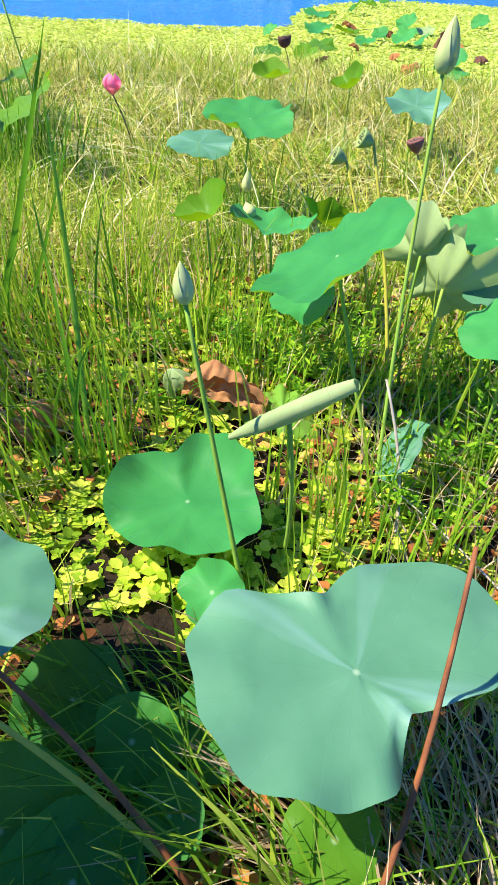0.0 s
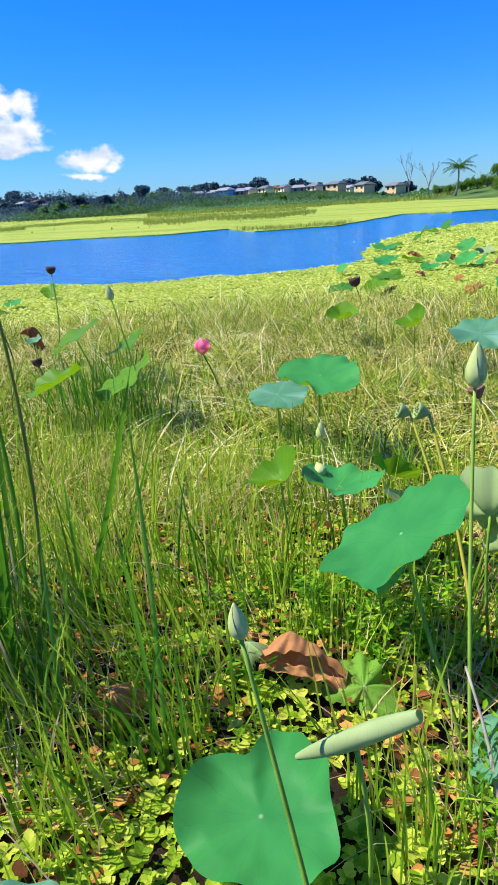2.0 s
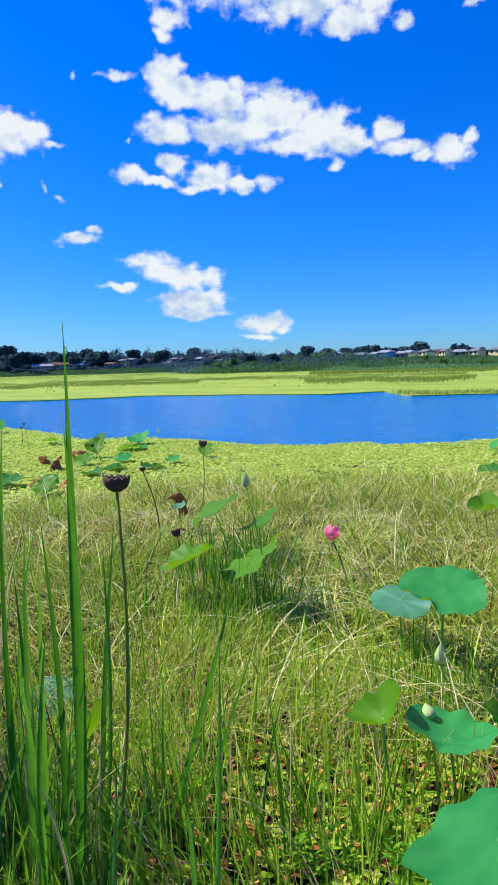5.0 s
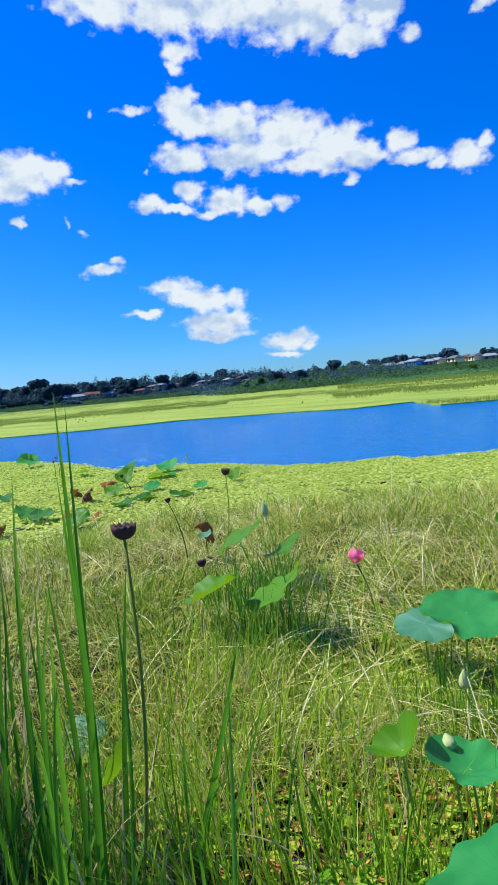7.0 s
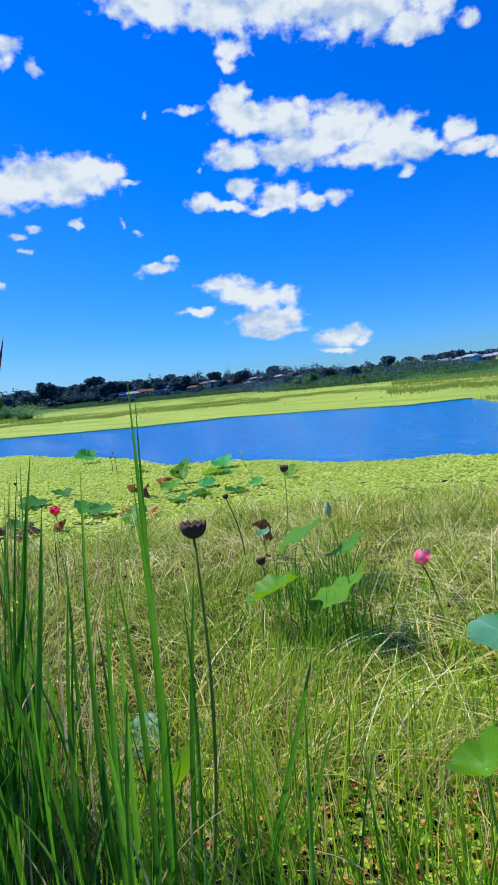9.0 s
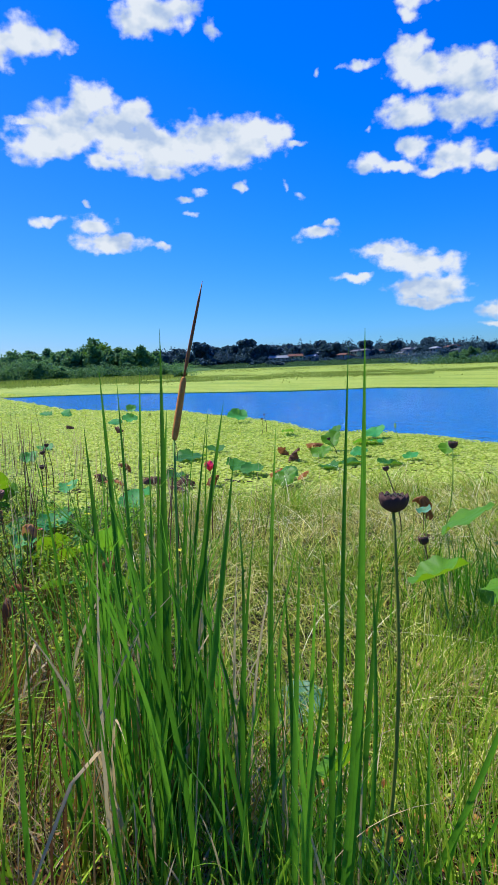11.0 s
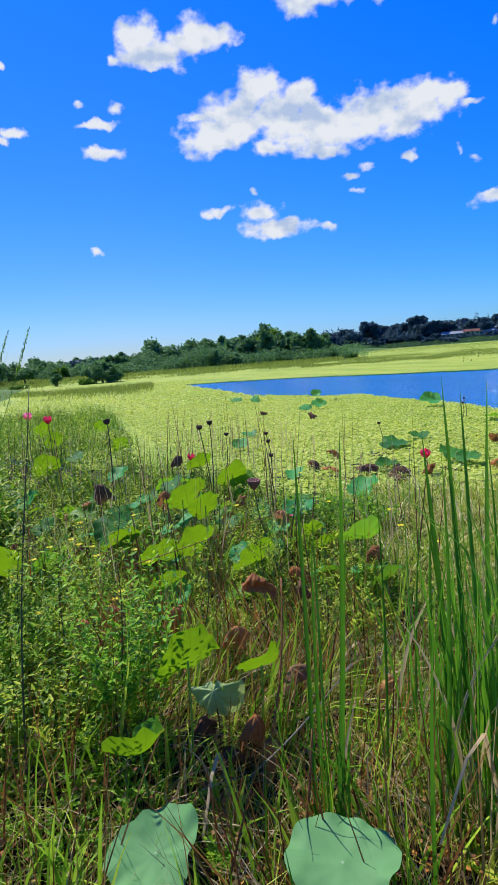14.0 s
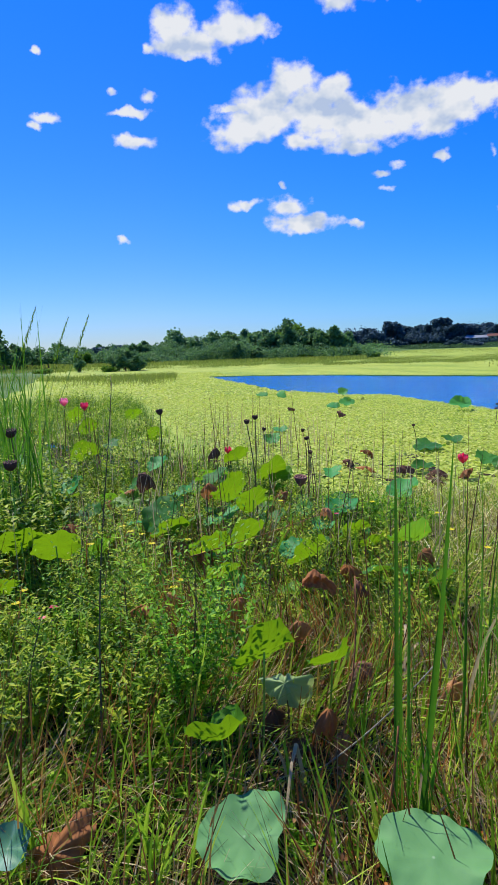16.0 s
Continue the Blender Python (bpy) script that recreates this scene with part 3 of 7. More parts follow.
def blades(base, height, width, lean, azim, droop, face, seg=4):
    """Many grass blades at once: arrays of base points, heights, widths, lean and droop. Returns verts and triangle/quad faces."""
    n = len(base)
    s = np.linspace(0, 1, seg + 1)
    out = lean[:, None] * s[None] + droop[:, None] * s[None] ** 2.2
    up = height[:, None] * (s[None] - 0.42 * np.clip(droop / np.maximum(height, 1e-3), 0, 1.6)[:, None] * s[None] ** 2.6)
    cx = base[:, 0, None] + np.cos(azim)[:, None] * out
    cy = base[:, 1, None] + np.sin(azim)[:, None] * out
    cz = base[:, 2, None] + up
    w = width[:, None] * (1 - s[None] ** 1.7) * 0.5 + width[:, None] * 0.06
    fx, fy = np.cos(face)[:, None], np.sin(face)[:, None]
    L = np.stack([cx - fx * w, cy - fy * w, cz], -1)
    R = np.stack([cx + fx * w, cy + fy * w, cz], -1)
    verts = np.stack([L, R], 2).reshape(n, -1, 3)
    k = 2 * (seg + 1)
    f = []
    for i in range(seg):
        f.append([2 * i, 2 * i + 1, 2 * i + 3, 2 * i + 2])
    f = np.array(f)
    faces = (np.arange(n)[:, None, None] * k + f[None]).reshape(-1, 4)
    return verts.reshape(-1, 3), faces


def small_leaves(centre, size, azim, tilt, aspect=0.6, fold=0.15):
    """Many small pointed leaves of six points each, lying round their centres."""
    n = len(centre)
    shape = np.array([(-1, 0, 0), (-0.25, -1, 1), (0.55, -0.75, 0.8), (1, 0, 0.1), (0.55, 0.75, 0.8), (-0.25, 1, 1)])
    loc = np.empty((n, 6, 3))
    loc[:, :, 0] = shape[None, :, 0] * size[:, None]
    loc[:, :, 1] = shape[None, :, 1] * size[:, None] * aspect
    loc[:, :, 2] = shape[None, :, 2] * size[:, None] * fold
    ct, st = np.cos(tilt)[:, None], np.sin(tilt)[:, None]
    x, z = loc[:, :, 0] * ct - loc[:, :, 2] * st, loc[:, :, 0] * st + loc[:, :, 2] * ct
    ca, sa = np.cos(azim)[:, None], np.sin(azim)[:, None]
    v = np.stack([x * ca - loc[:, :, 1] * sa, x * sa + loc[:, :, 1] * ca, z], -1) + centre[:, None, :]
    k = np.arange(n)[:, None, None] * 6
    faces = (k + np.array([[0, 1, 2, 3], [0, 3, 4, 5]])[None]).reshape(-1, 4)
    return v.reshape(-1, 3), faces


def join(*pairs):
    vs, fs, o = [], [], 0
    for v, f in pairs:
        v = np.asarray(v, float)
        vs.append(v)
        fs += [tuple(i + o for i in g) for g in (f.tolist() if isinstance(f, np.ndarray) else f)]
        o += len(v)
    return np.concatenate(vs), fs


def inside(px, py, poly):
    px, py = np.asarray(px), np.asarray(py)
    res = np.zeros(px.shape, bool)
    n = len(poly)
    for i in range(n):
        (x1, y1), (x2, y2) = poly[i], poly[(i + 1) % n]
        c = ((y1 > py) != (y2 > py)) & (px < (x2 - x1) * (py - y1) / (y2 - y1 + 1e-12) + x1)
        res ^= c
    return res


# ---------------- ground, water, floating plants ----------------
LAKE = [(2.3, 32.4), (-1.2, 30), (-2.4, 25.5), (-3.0, 22), (-2.9, 19.3), (-2.3, 16.4), (-2.6, 14.7), (-3.4, 13.3), (-4.9, 12.9), (-5.8, 12.0),
        (-8, 11.7), (-10, 11.8), (-11.8, 10.9), (-13.5, 11.4), (-16, 11.8), (-19.1, 11.7), (-22.6, 12.0), (-24, 10.4), (-28.4, 9.0), (-36.5, 9.2),
        (-49.2, 9.5), (-47.5, 13.1), (-43, 18), (-38, 20.6), (-32, 25), (-29, 30), (-22.5, 32.3), (-17.2, 33), (-14.8, 36.6), (-11.4, 32.0),
        (-7.7, 34.5), (-6.8, 41), (-6.2, 48), (-2.8, 47), (0, 49), (3, 52), (14, 58), (32, 62), (60, 60), (60, 48), (30, 46), (12, 38)]


MARSH_EDGE = [(-150, -60), (-60, -20), (-30, -8.5), (-20, -3.6), (-13, -0.6), (-9, 1.8), (-7, 2.6), (-5.3, 4.4), (-4.6, 6.0), (-3.4, 6.9), (-2.2, 8.2), (-0.8, 8.8), (1.4, 9.0), (5, 8.2), (20, 7), (70, 4),
              (140, 30), (130, 80), (60, 100), (15, 104), (-10, 118), (-42, 130), (-72, 150), (-125, 180), (-220, 212), (-262, 160), (-190, 92), (-150, 62), (-170, 10), (-165, -30)]


def bank_height(x, y):
    """Height of the ground: mud level with the water, a low bank behind, hills far off."""
    x, y = np.asarray(x, float), np.asarray(y, float)
    z = 0.02 + 0.20 * (1 - smooth_step(-0.3, 1.2, y)) * smooth_step(-0.9, 0.2, x) + 0.2 * (1 - smooth_step(-6, -1.6, y))
    z = z + 0.04 * (1 - smooth_step(1.0, 3.5, y)) * smooth_step(-9, -1.0, x)
    r = np.hypot(x, y)
    az = np.degrees(np.arctan2(-x, y))
    hill = (2.1 + 1.1 * smooth_step(28, 40, az)) * smooth_step(8, 17, az) * (1 - smooth_step(58, 68, az)) + 1.5 * smooth_step(60, 75, az)
    start = 150 + 170 * smooth_step(26, 40, az) * (1 - smooth_step(60, 67, az))
    rise = np.clip((r - start) / 90, 0, 1)
    more = np.clip((r - start - 40) / 80, 0, 1)
    z = z + rise * rise * (3 - 2 * rise) * hill + more * more * (3 - 2 * more) * hill * 0.55
    z = z + smooth_step(88, 150, r) * 8.5 * (1 - smooth_step(-9, 8.5, az)) * smooth_step(-80, -20, az)
    return z


def make_ground():
    rings = [0.0] + list(np.geomspace(0.25, 1.0, 6)) + list(np.linspace(1.2, 12, 70)) + list(np.geomspace(12.4, 2500, 75))
    seg = 180
    vs, fs = [], []
    for r in rings:
        a = np.linspace(0, 2 * np.pi, seg, endpoint=False)
        vs.append(np.stack([r * np.cos(a), r * np.sin(a)], -1))
    xy = np.concatenate(vs)
    z = bank_height(xy[:, 0], xy[:, 1])
    z += np.array([0.035 * noise.noise((p[0] * 2.1, p[1] * 2.1, 0)) + 0.02 * noise.noise((p[0] * 6, p[1] * 6, 4)) for p in xy]) * (np.hypot(xy[:, 0], xy[:, 1]) < 60)
    z[(np.hypot(xy[:, 0], xy[:, 1]) > 11) & (np.hypot(xy[:, 0], xy[:, 1]) < 310) & inside(xy[:, 0], xy[:, 1], MARSH_EDGE)] -= 0.12
    z = np.where(inside(xy[:, 0], xy[:, 1], LAKE), -0.5, z)
    for i in range(len(rings) - 1):
        for k in range(seg):
            a, b = i * seg + k, i * seg + (k + 1) % seg
            fs.append((a, b, b + seg, a + seg))
    ob = new("ground", mesh_of("ground", np.column_stack([xy, z]), fs, "ground"))
    tagged(ob, "dark wet mud and peat under the marsh plants", "ground", kind="structure")


make_ground()

bm = bmesh.new()
bmesh.ops.create_grid(bm, x_segments=24, y_segments=24, size=85)
me = bpy.data.meshes.new("water")
bm.to_mesh(me)
bm.free()
me.materials.append(MATS["water"])
water = tagged(new("water", me), "open blue lake water that mirrors the sky", "lake", kind="structure")
water.location = (0, 0, -0.02)


def ragged(poly, step, amp):
    """A polygon with wavy edges."""
    out = []
    n = len(poly)
    for i in range(n):
        a, b = Vector((*poly[i], 0)), Vector((*poly[(i + 1) % n], 0))
        m = max(1, int((b - a).length / step))
        for k in range(m):
            p = a.lerp(b, k / m)
            q = 0.45 * noise.noise((p.x * 0.5, p.y * 0.5, 2)) + 0.35 * noise.noise((p.x * 1.7, p.y * 1.7, 7)) + 0.2 * noise.noise((p.x * 5, p.y * 5, 3))
            w = 0.45 * noise.noise((p.x * 0.5, p.y * 0.5, 22)) + 0.35 * noise.noise((p.x * 1.7, p.y * 1.7, 27)) + 0.2 * noise.noise((p.x * 5, p.y * 5, 33))
            out.append((p.x + q * amp * 2, p.y + w * amp * 2))
    return out


SHORE = ragged(LAKE, 0.35, 0.28)


def make_floating_sheet():
    from mathutils.geometry import tessellate_polygon
    outer = [Vector((x, y, 0.0)) for x, y in ragged(MARSH_EDGE, 1.2, 0.3)]
    hole = [Vector((x, y, 0.0)) for x, y in SHORE]
    tris = tessellate_polygon([outer, hole])
    top = [(p.x, p.y, 0.03) for p in outer + hole]
    low = [(p.x, p.y, -0.03) for p in hole]
    faces = [tuple(t) for t in tris]
    o, h, n = len(outer), len(outer), len(hole)
    for i in range(n):
        j = (i + 1) % n
        faces.append((h + i, h + j, o + n + j, o + n + i))
    me = mesh_of("floating_plants", top + low, faces, "floating", False)
    bm2 = bmesh.new()
    bm2.from_mesh(me)
    bmesh.ops.recalc_face_normals(bm2, faces=bm2.faces)
    bm2.to_mesh(me)
    bm2.free()
    tagged(new("floating_plants", me), "yellow-green carpet of floating water plants on the lake", "water plants", kind="stuff")


make_floating_sheet()


def scatter(n, x0, x1, y0, y1):
    return nrng.uniform(x0, x1, n), nrng.uniform(y0, y1, n)


def make_mat_leaves():
    """Small floating leaves heaped over the carpet where it lies near."""
    pairs = []
    for n, x0, x1, y0, y1, s in ((52000, -10, 4, 6.5, 14.5, 0.030), (42000, -26, -6, 2.0, 13.5, 0.036), (16000, -5, 9, 13, 34, 0.055), (20000, -60, -24, -3, 12, 0.07)):
        x, y = scatter(n, x0, x1, y0, y1)
        lump = np.array([noise.noise((a * 1.1, b * 1.1, 5)) for a, b in zip(x, y)])
        keep = ~inside(x, y, SHORE) & inside(x, y, MARSH_EDGE)
        x, y, lump = x[keep], y[keep], lump[keep]
        m = len(x)
        c = np.stack([x, y, 0.035 + 0.03 * np.clip(lump + 0.35, 0, 1) + nrng.uniform(0, 0.02, m)], -1)
        pairs.append(small_leaves(c, nrng.uniform(0.6, 1.3, m) * s, nrng.uniform(0, 6.28, m), nrng.normal(0.25, 0.3, m), 0.75, 0.2))
    v, f = join(*pairs)
    tagged(new("water_lettuce", mesh_of("water_lettuce", v, f, "mat_leaf")), "crowded yellow-green floating leaves of the water carpet", "water plants", kind="stuff")


make_mat_leaves()

# ---------------- far shore: trees, houses, reeds ----------------


def polar(az, r):
    a = radians(az)
    return -math.sin(a) * r, math.cos(a) * r


def crown_mesh(seed, w, h, lift, n, leaf, material, lobes=7):
    """A crown of many small leaf clumps with gaps and an uneven outline."""
    g = np.random.default_rng(seed)
    cs = []
    for i in range(lobes):
        a, rr = g.uniform(0, 6.28), g.uniform(0.1, 0.62) * w
        cs.append((math.cos(a) * rr, math.sin(a) * rr, lift + h * g.uniform(0.3, 0.72), g.uniform(0.22, 0.42) * w, g.uniform(0.18, 0.32) * h))
    pts = []
    for i in range(n):
        cx, cy, cz, r1, r2 = cs[g.integers(lobes)]
        d = g.normal(size=3)
        d /= np.linalg.norm(d)
        k = g.uniform(0.4, 1.0)
        pts.append((cx + d[0] * r1 * k, cy + d[1] * r1 * k, cz + d[2] * r2 * k))
    pts = np.array(pts)
    v, f = small_leaves(pts, g.uniform(0.6, 1.4, n) * leaf, g.uniform(0, 6.28, n), g.uniform(-1.2, 1.2, n), 0.8, 0.25)
    return mesh_of("crown", v, f, material)


def trunk_mesh(seed, h, r, material="bark", limbs=4):
    g = random.Random(seed)
    pairs = [tube(bend((0, 0, -0.5), (g.uniform(-0.3, 0.3), g.uniform(-0.3, 0.3), h), 0.15, 5, g.uniform(0, 6)), [r * (1 - 0.12 * i) for i in range(6)], 7)]
    for i in range(limbs):
        a = g.uniform(0, 6.28)
        z = h * g.uniform(0.45, 0.9)
        q = (math.cos(a) * h * 0.45, math.sin(a) * h * 0.45, z + h * g.uniform(0.3, 0.6))
        pairs.append(tube(bend((0, 0, z), q, 0.1, 4, a), [r * 0.5, r * 0.4, r * 0.3, r * 0.22, r * 0.12], 5))
    v, f = join(*pairs)
    return mesh_of("trunk", v, f, material)


TREES = []
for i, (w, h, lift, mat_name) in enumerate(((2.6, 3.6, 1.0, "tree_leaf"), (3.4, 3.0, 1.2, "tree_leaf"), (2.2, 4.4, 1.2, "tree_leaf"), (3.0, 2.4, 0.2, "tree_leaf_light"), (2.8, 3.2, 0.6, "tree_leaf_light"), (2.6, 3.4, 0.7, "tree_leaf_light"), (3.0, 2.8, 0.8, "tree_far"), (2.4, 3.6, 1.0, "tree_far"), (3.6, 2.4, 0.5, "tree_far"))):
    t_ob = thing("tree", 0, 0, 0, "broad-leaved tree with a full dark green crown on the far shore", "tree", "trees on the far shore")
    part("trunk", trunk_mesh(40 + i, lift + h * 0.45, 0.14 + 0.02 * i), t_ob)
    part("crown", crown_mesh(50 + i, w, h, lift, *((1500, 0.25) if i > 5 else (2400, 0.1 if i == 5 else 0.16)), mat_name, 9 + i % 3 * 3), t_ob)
    TREES.append([t_ob, False])


def put_tree(kind, az, r, scale, sink=None, turn=None):
    sink = 0.9 * scale if sink is None else sink
    x, y = polar(az, r)
    z = float(bank_height(x, y)) - sink
    m = pose(x, y, z, 0, 0, rng.uniform(0, 360) if turn is None else turn)
    ob, used = TREES[kind]
    if used:
        ob = copy_thing(ob, m)
    else:
        ob.matrix_basis = m
        TREES[kind][1] = True
    ob.scale = (scale, scale, scale * rng.uniform(0.85, 1.15))
    return ob


def tree_row(az0, az1, n, r0, r1, s0, s1, kinds):
    for i in range(n):
        put_tree(rng.choice(kinds), az0 + (az1 - az0) * (i + rng.uniform(-0.4, 0.4)) / n, rng.uniform(r0, r1), rng.uniform(s0, s1))


# woods from the hill in the north round to the west
tree_row(66, 79, 30, 128, 150, 1.5, 2.1, (0, 1, 2, 4, 0, 1))
tree_row(78, 92, 24, 132, 150, 1.0, 1.5, (0, 1, 4, 1, 0))
tree_row(64, 94, 18, 116, 128, 0.5, 1.0, (0, 3, 1, 4))
tree_row(92, 108, 12, 95, 130, 1.0, 1.5, (0, 1, 2))
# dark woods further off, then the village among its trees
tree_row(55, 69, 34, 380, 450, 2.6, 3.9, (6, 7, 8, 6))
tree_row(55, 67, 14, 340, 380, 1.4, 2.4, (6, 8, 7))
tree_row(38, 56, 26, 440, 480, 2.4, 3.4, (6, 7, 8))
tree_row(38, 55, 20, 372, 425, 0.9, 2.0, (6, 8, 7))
# the bushy slope between the village and the houses in the north
tree_row(27, 40, 22, 230, 330, 0.8, 1.8, (0, 4, 1, 0, 6))
tree_row(26, 41, 14, 190, 260, 0.6, 1.1, (0, 4, 3, 1))
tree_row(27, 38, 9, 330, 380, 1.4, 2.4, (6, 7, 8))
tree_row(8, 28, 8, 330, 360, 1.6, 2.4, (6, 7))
tree_row(6, 27, 12, 150, 230, 0.3, 0.7, (0, 4, 1))
for a, r, s, k in ((49.6, 395, 4.6, 6), (49.0, 398, 3.6, 8), (46.6, 400, 2.8, 7), (44.2, 400, 3.2, 7), (41.2, 405, 2.6, 8), (52.8, 410, 3.4, 6), (56.0, 400, 3.5, 6), (57.4, 398, 3.7, 7), (61.0, 400, 3.8, 6), (65.8, 380, 3.6, 6), (71.2, 138, 2.3, 4), (73.6, 140, 2.1, 1), (87.1, 140, 2.0, 8), (81.0, 140, 2.1, 1), (90.4, 142, 1.7, 8),
                   (25.6, 300, 2.3, 6), (24.8, 302, 3.1, 6), (23.6, 304, 3.3, 8), (22.4, 302, 2.9, 8), (20.6, 303, 2.6, 6), (17.0, 296, 2.5, 6), (16.6, 300, 2.3, 8), (13.0, 300, 2.9, 6), (12.2, 300, 2.9, 8), (11.0, 302, 2.6, 6), (30.4, 300, 2.2, 7), (33.6, 310, 2.4, 6), (36.0, 320, 2.2, 7), (95.5, 100, 1.1, 0), (96.8, 98, 1.3, 0), (98.4, 98, 1.5, 1)):
    put_tree(k, a, r, s)
# the grassy hill in the north with its trees
for a, r, s, k in ((0.5, 128, 1.0, 5), (-0.3, 127, 1.25, 5), (-1.1, 126, 1.5, 5), (-2.0, 124, 1.8, 5), (-3.0, 122, 2.1, 5), (-4.2, 122, 2.2, 5), (-5.6, 122, 2.3, 5), (-0.7, 116, 0.8, 5), (-1.9, 114, 1.0, 5), (-3.2, 112, 1.2, 5), (-4.6, 112, 1.4, 5),
                   (1.4, 118, 0.7, 5), (2.1, 118, 0.65, 5), (2.7, 120, 0.6, 5), (0.2, 104, 0.75, 5), (3.3, 119, 0.6, 5), (4.3, 121, 0.65, 5), (5.2, 122, 0.55, 5)):
    put_tree(k, a, r, s)


def palm(az, r, h):
    x, y = polar(az, r)
    z = float(bank_height(x, y)) - 0.2
    ob = thing("palm_tree", x, y, z, "coconut palm with drooping fronds on the hillside", "palm tree")
    part("trunk", mesh_of("trunk", *tube(bend((0, 0, 0), (0.3, 0, h), 0.2, 6), [0.22, 0.18, 0.16, 0.15, 0.14, 0.13, 0.12], 8), "bark_grey"), ob)
    for i in range(15):
        a = i * 2.4
        up = 1.35 - 1.6 * (i / 15)
        n = 14
        L = 2.6
        pts = [(0.3 + math.cos(a) * L * s, math.sin(a) * L * s, h + up * L * s * 0.7 - 1.0 * s * s) for s in np.linspace(0, 1, n)]
        c, az_, tl, sz = [], [], [], []
        for p, s in zip(pts[1:], np.linspace(0.07, 1, n - 1)):
            for side in (-1, 1):
                for k in range(2):
                    c.append((p[0] - math.sin(a) * side * 0.3 * (1 - s * 0.6), p[1] + math.cos(a) * side * 0.3 * (1 - s * 0.6), p[2] - 0.14))
                    az_.append(a + side * 1.1)
                    tl.append(-0.6)
                    sz.append(0.42 * (1 - 0.5 * s))
        v1, f1 = small_leaves(np.array(c), np.array(sz), np.array(az_), np.array(tl), 0.16, 0.05)
        part("frond", mesh_of("frond", *join((v1, f1), tube(pts, 0.03, 4)), "tree_leaf_light"), ob)


palm(3.8, 110, 4.4)


def bare_tree(az, r, h, seed):
    g = random.Random(seed)
    x, y = polar(az, r)
    ob = thing("dead_tree", x, y, float(bank_height(x, y)) - 0.3, "leafless dead tree with thin grey branches", "dead tree", "dead trees by the houses")
    pairs = []

    def grow(p, d, length, rad, level):
        q = p + d * length
        pairs.append(tube([p, p.lerp(q, 0.5) + Vector((g.uniform(-1, 1), g.uniform(-1, 1), 0)) * length * 0.05, q], [rad, rad * 0.85, rad * 0.65], 5))
        if level:
            for _ in range(3):
                e = (d + Vector((g.uniform(-0.6, 0.6), g.uniform(-0.6, 0.6), g.uniform(0.0, 0.35)))).normalized()
                grow(p.lerp(q, g.uniform(0.55, 1.0)), e, length * g.uniform(0.5, 0.8), rad * 0.6, level - 1)

    grow(Vector((0, 0, 0)), Vector((0.03, 0.02, 1)), h * 0.42, 0.085, 4)
    part("branches", mesh_of("branches", *join(*pairs), "bark_grey"), ob)


bare_tree(7.6, 128, 8.2, 3)
bare_tree(6.0, 128, 7.2, 8)


def box(x0, x1, y0, y1, z0, z1):
    v = [(x, y, z) for z in (z0, z1) for x, y in ((x0, y0), (x1, y0), (x1, y1), (x0, y1))]
    return v, [(3, 2, 1, 0), (4, 5, 6, 7), (0, 1, 5, 4), (1, 2, 6, 5), (2, 3, 7, 6), (3, 0, 4, 7)]


def house(az, r, w, d, storeys, wall, roof, turn, lift=0.0, pitch=0.34):
    x, y = polar(az, r)
    z = float(bank_height(x, y)) + lift - 0.15
    words = {"wall_cream": "cream", "wall_tan": "tan", "wall_grey": "grey", "wall_blue": "bright blue"}[wall]
    rw = {"roof_grey": "dark grey", "roof_red": "rust-red", "roof_light": "light metal"}[roof]
    ob = thing("house", x, y, z, f"{words} house with a {rw} roof on the far shore", "house", "houses on the far shore")
    ob.rotation_euler = (0, 0, radians(az + turn))
    H = 2.3 * storeys
    w, d = 0.8 * w, 0.8 * d
    v, f = box(-w / 2, w / 2, -d / 2, d / 2, -3.5, H)
    part("wall", mesh_of("wall", v, f, wall, False), ob)
    o, rise = 0.45, (d / 2 + 0.45) * pitch
    rv = [(-w / 2 - o, -d / 2 - o, H - 0.05), (w / 2 + o, -d / 2 - o, H - 0.05), (w / 2 + o, d / 2 + o, H - 0.05), (-w / 2 - o, d / 2 + o, H - 0.05),
          (-w / 2 + 0.6, 0, H + rise), (w / 2 - 0.6, 0, H + rise)]
    rv += [(a, b, c - 0.18) for a, b, c in rv[:4]]
    rf = [(0, 1, 5, 4), (2, 3, 4, 5), (1, 2, 5), (3, 0, 4), (0, 6, 7, 1), (1, 7, 8, 2), (2, 8, 9, 3), (3, 9, 6, 0), (9, 8, 7, 6)]
    part("roof", mesh_of("roof", rv, rf, roof, False), ob)
    k = max(2, int(w / 2.4))
    for s in range(storeys):
        for i in range(k):
            cx = -w / 2 + w * (i + 0.5) / k
            if s == 0 and i == k // 2:
                v, f = box(cx - 0.45, cx + 0.45, -d / 2 - 0.05, -d / 2 + 0.02, 0, 2.05)
                part("door", mesh_of("door", v, f, "door_wood", False), ob)
                continue
            win = part("window", mesh_of("window", *box(cx - 0.62, cx + 0.62, -d / 2 - 0.06, -d / 2 + 0.02, 0.8 + 2.3 * s, 1.9 + 2.3 * s), "wall_grey", False), ob)
            part("pane", mesh_of("pane", *box(cx - 0.54, cx + 0.54, -d / 2 - 0.09, -d / 2 - 0.062, 0.88 + 2.3 * s, 1.82 + 2.3 * s), "window_dark", False), win)
    return ob


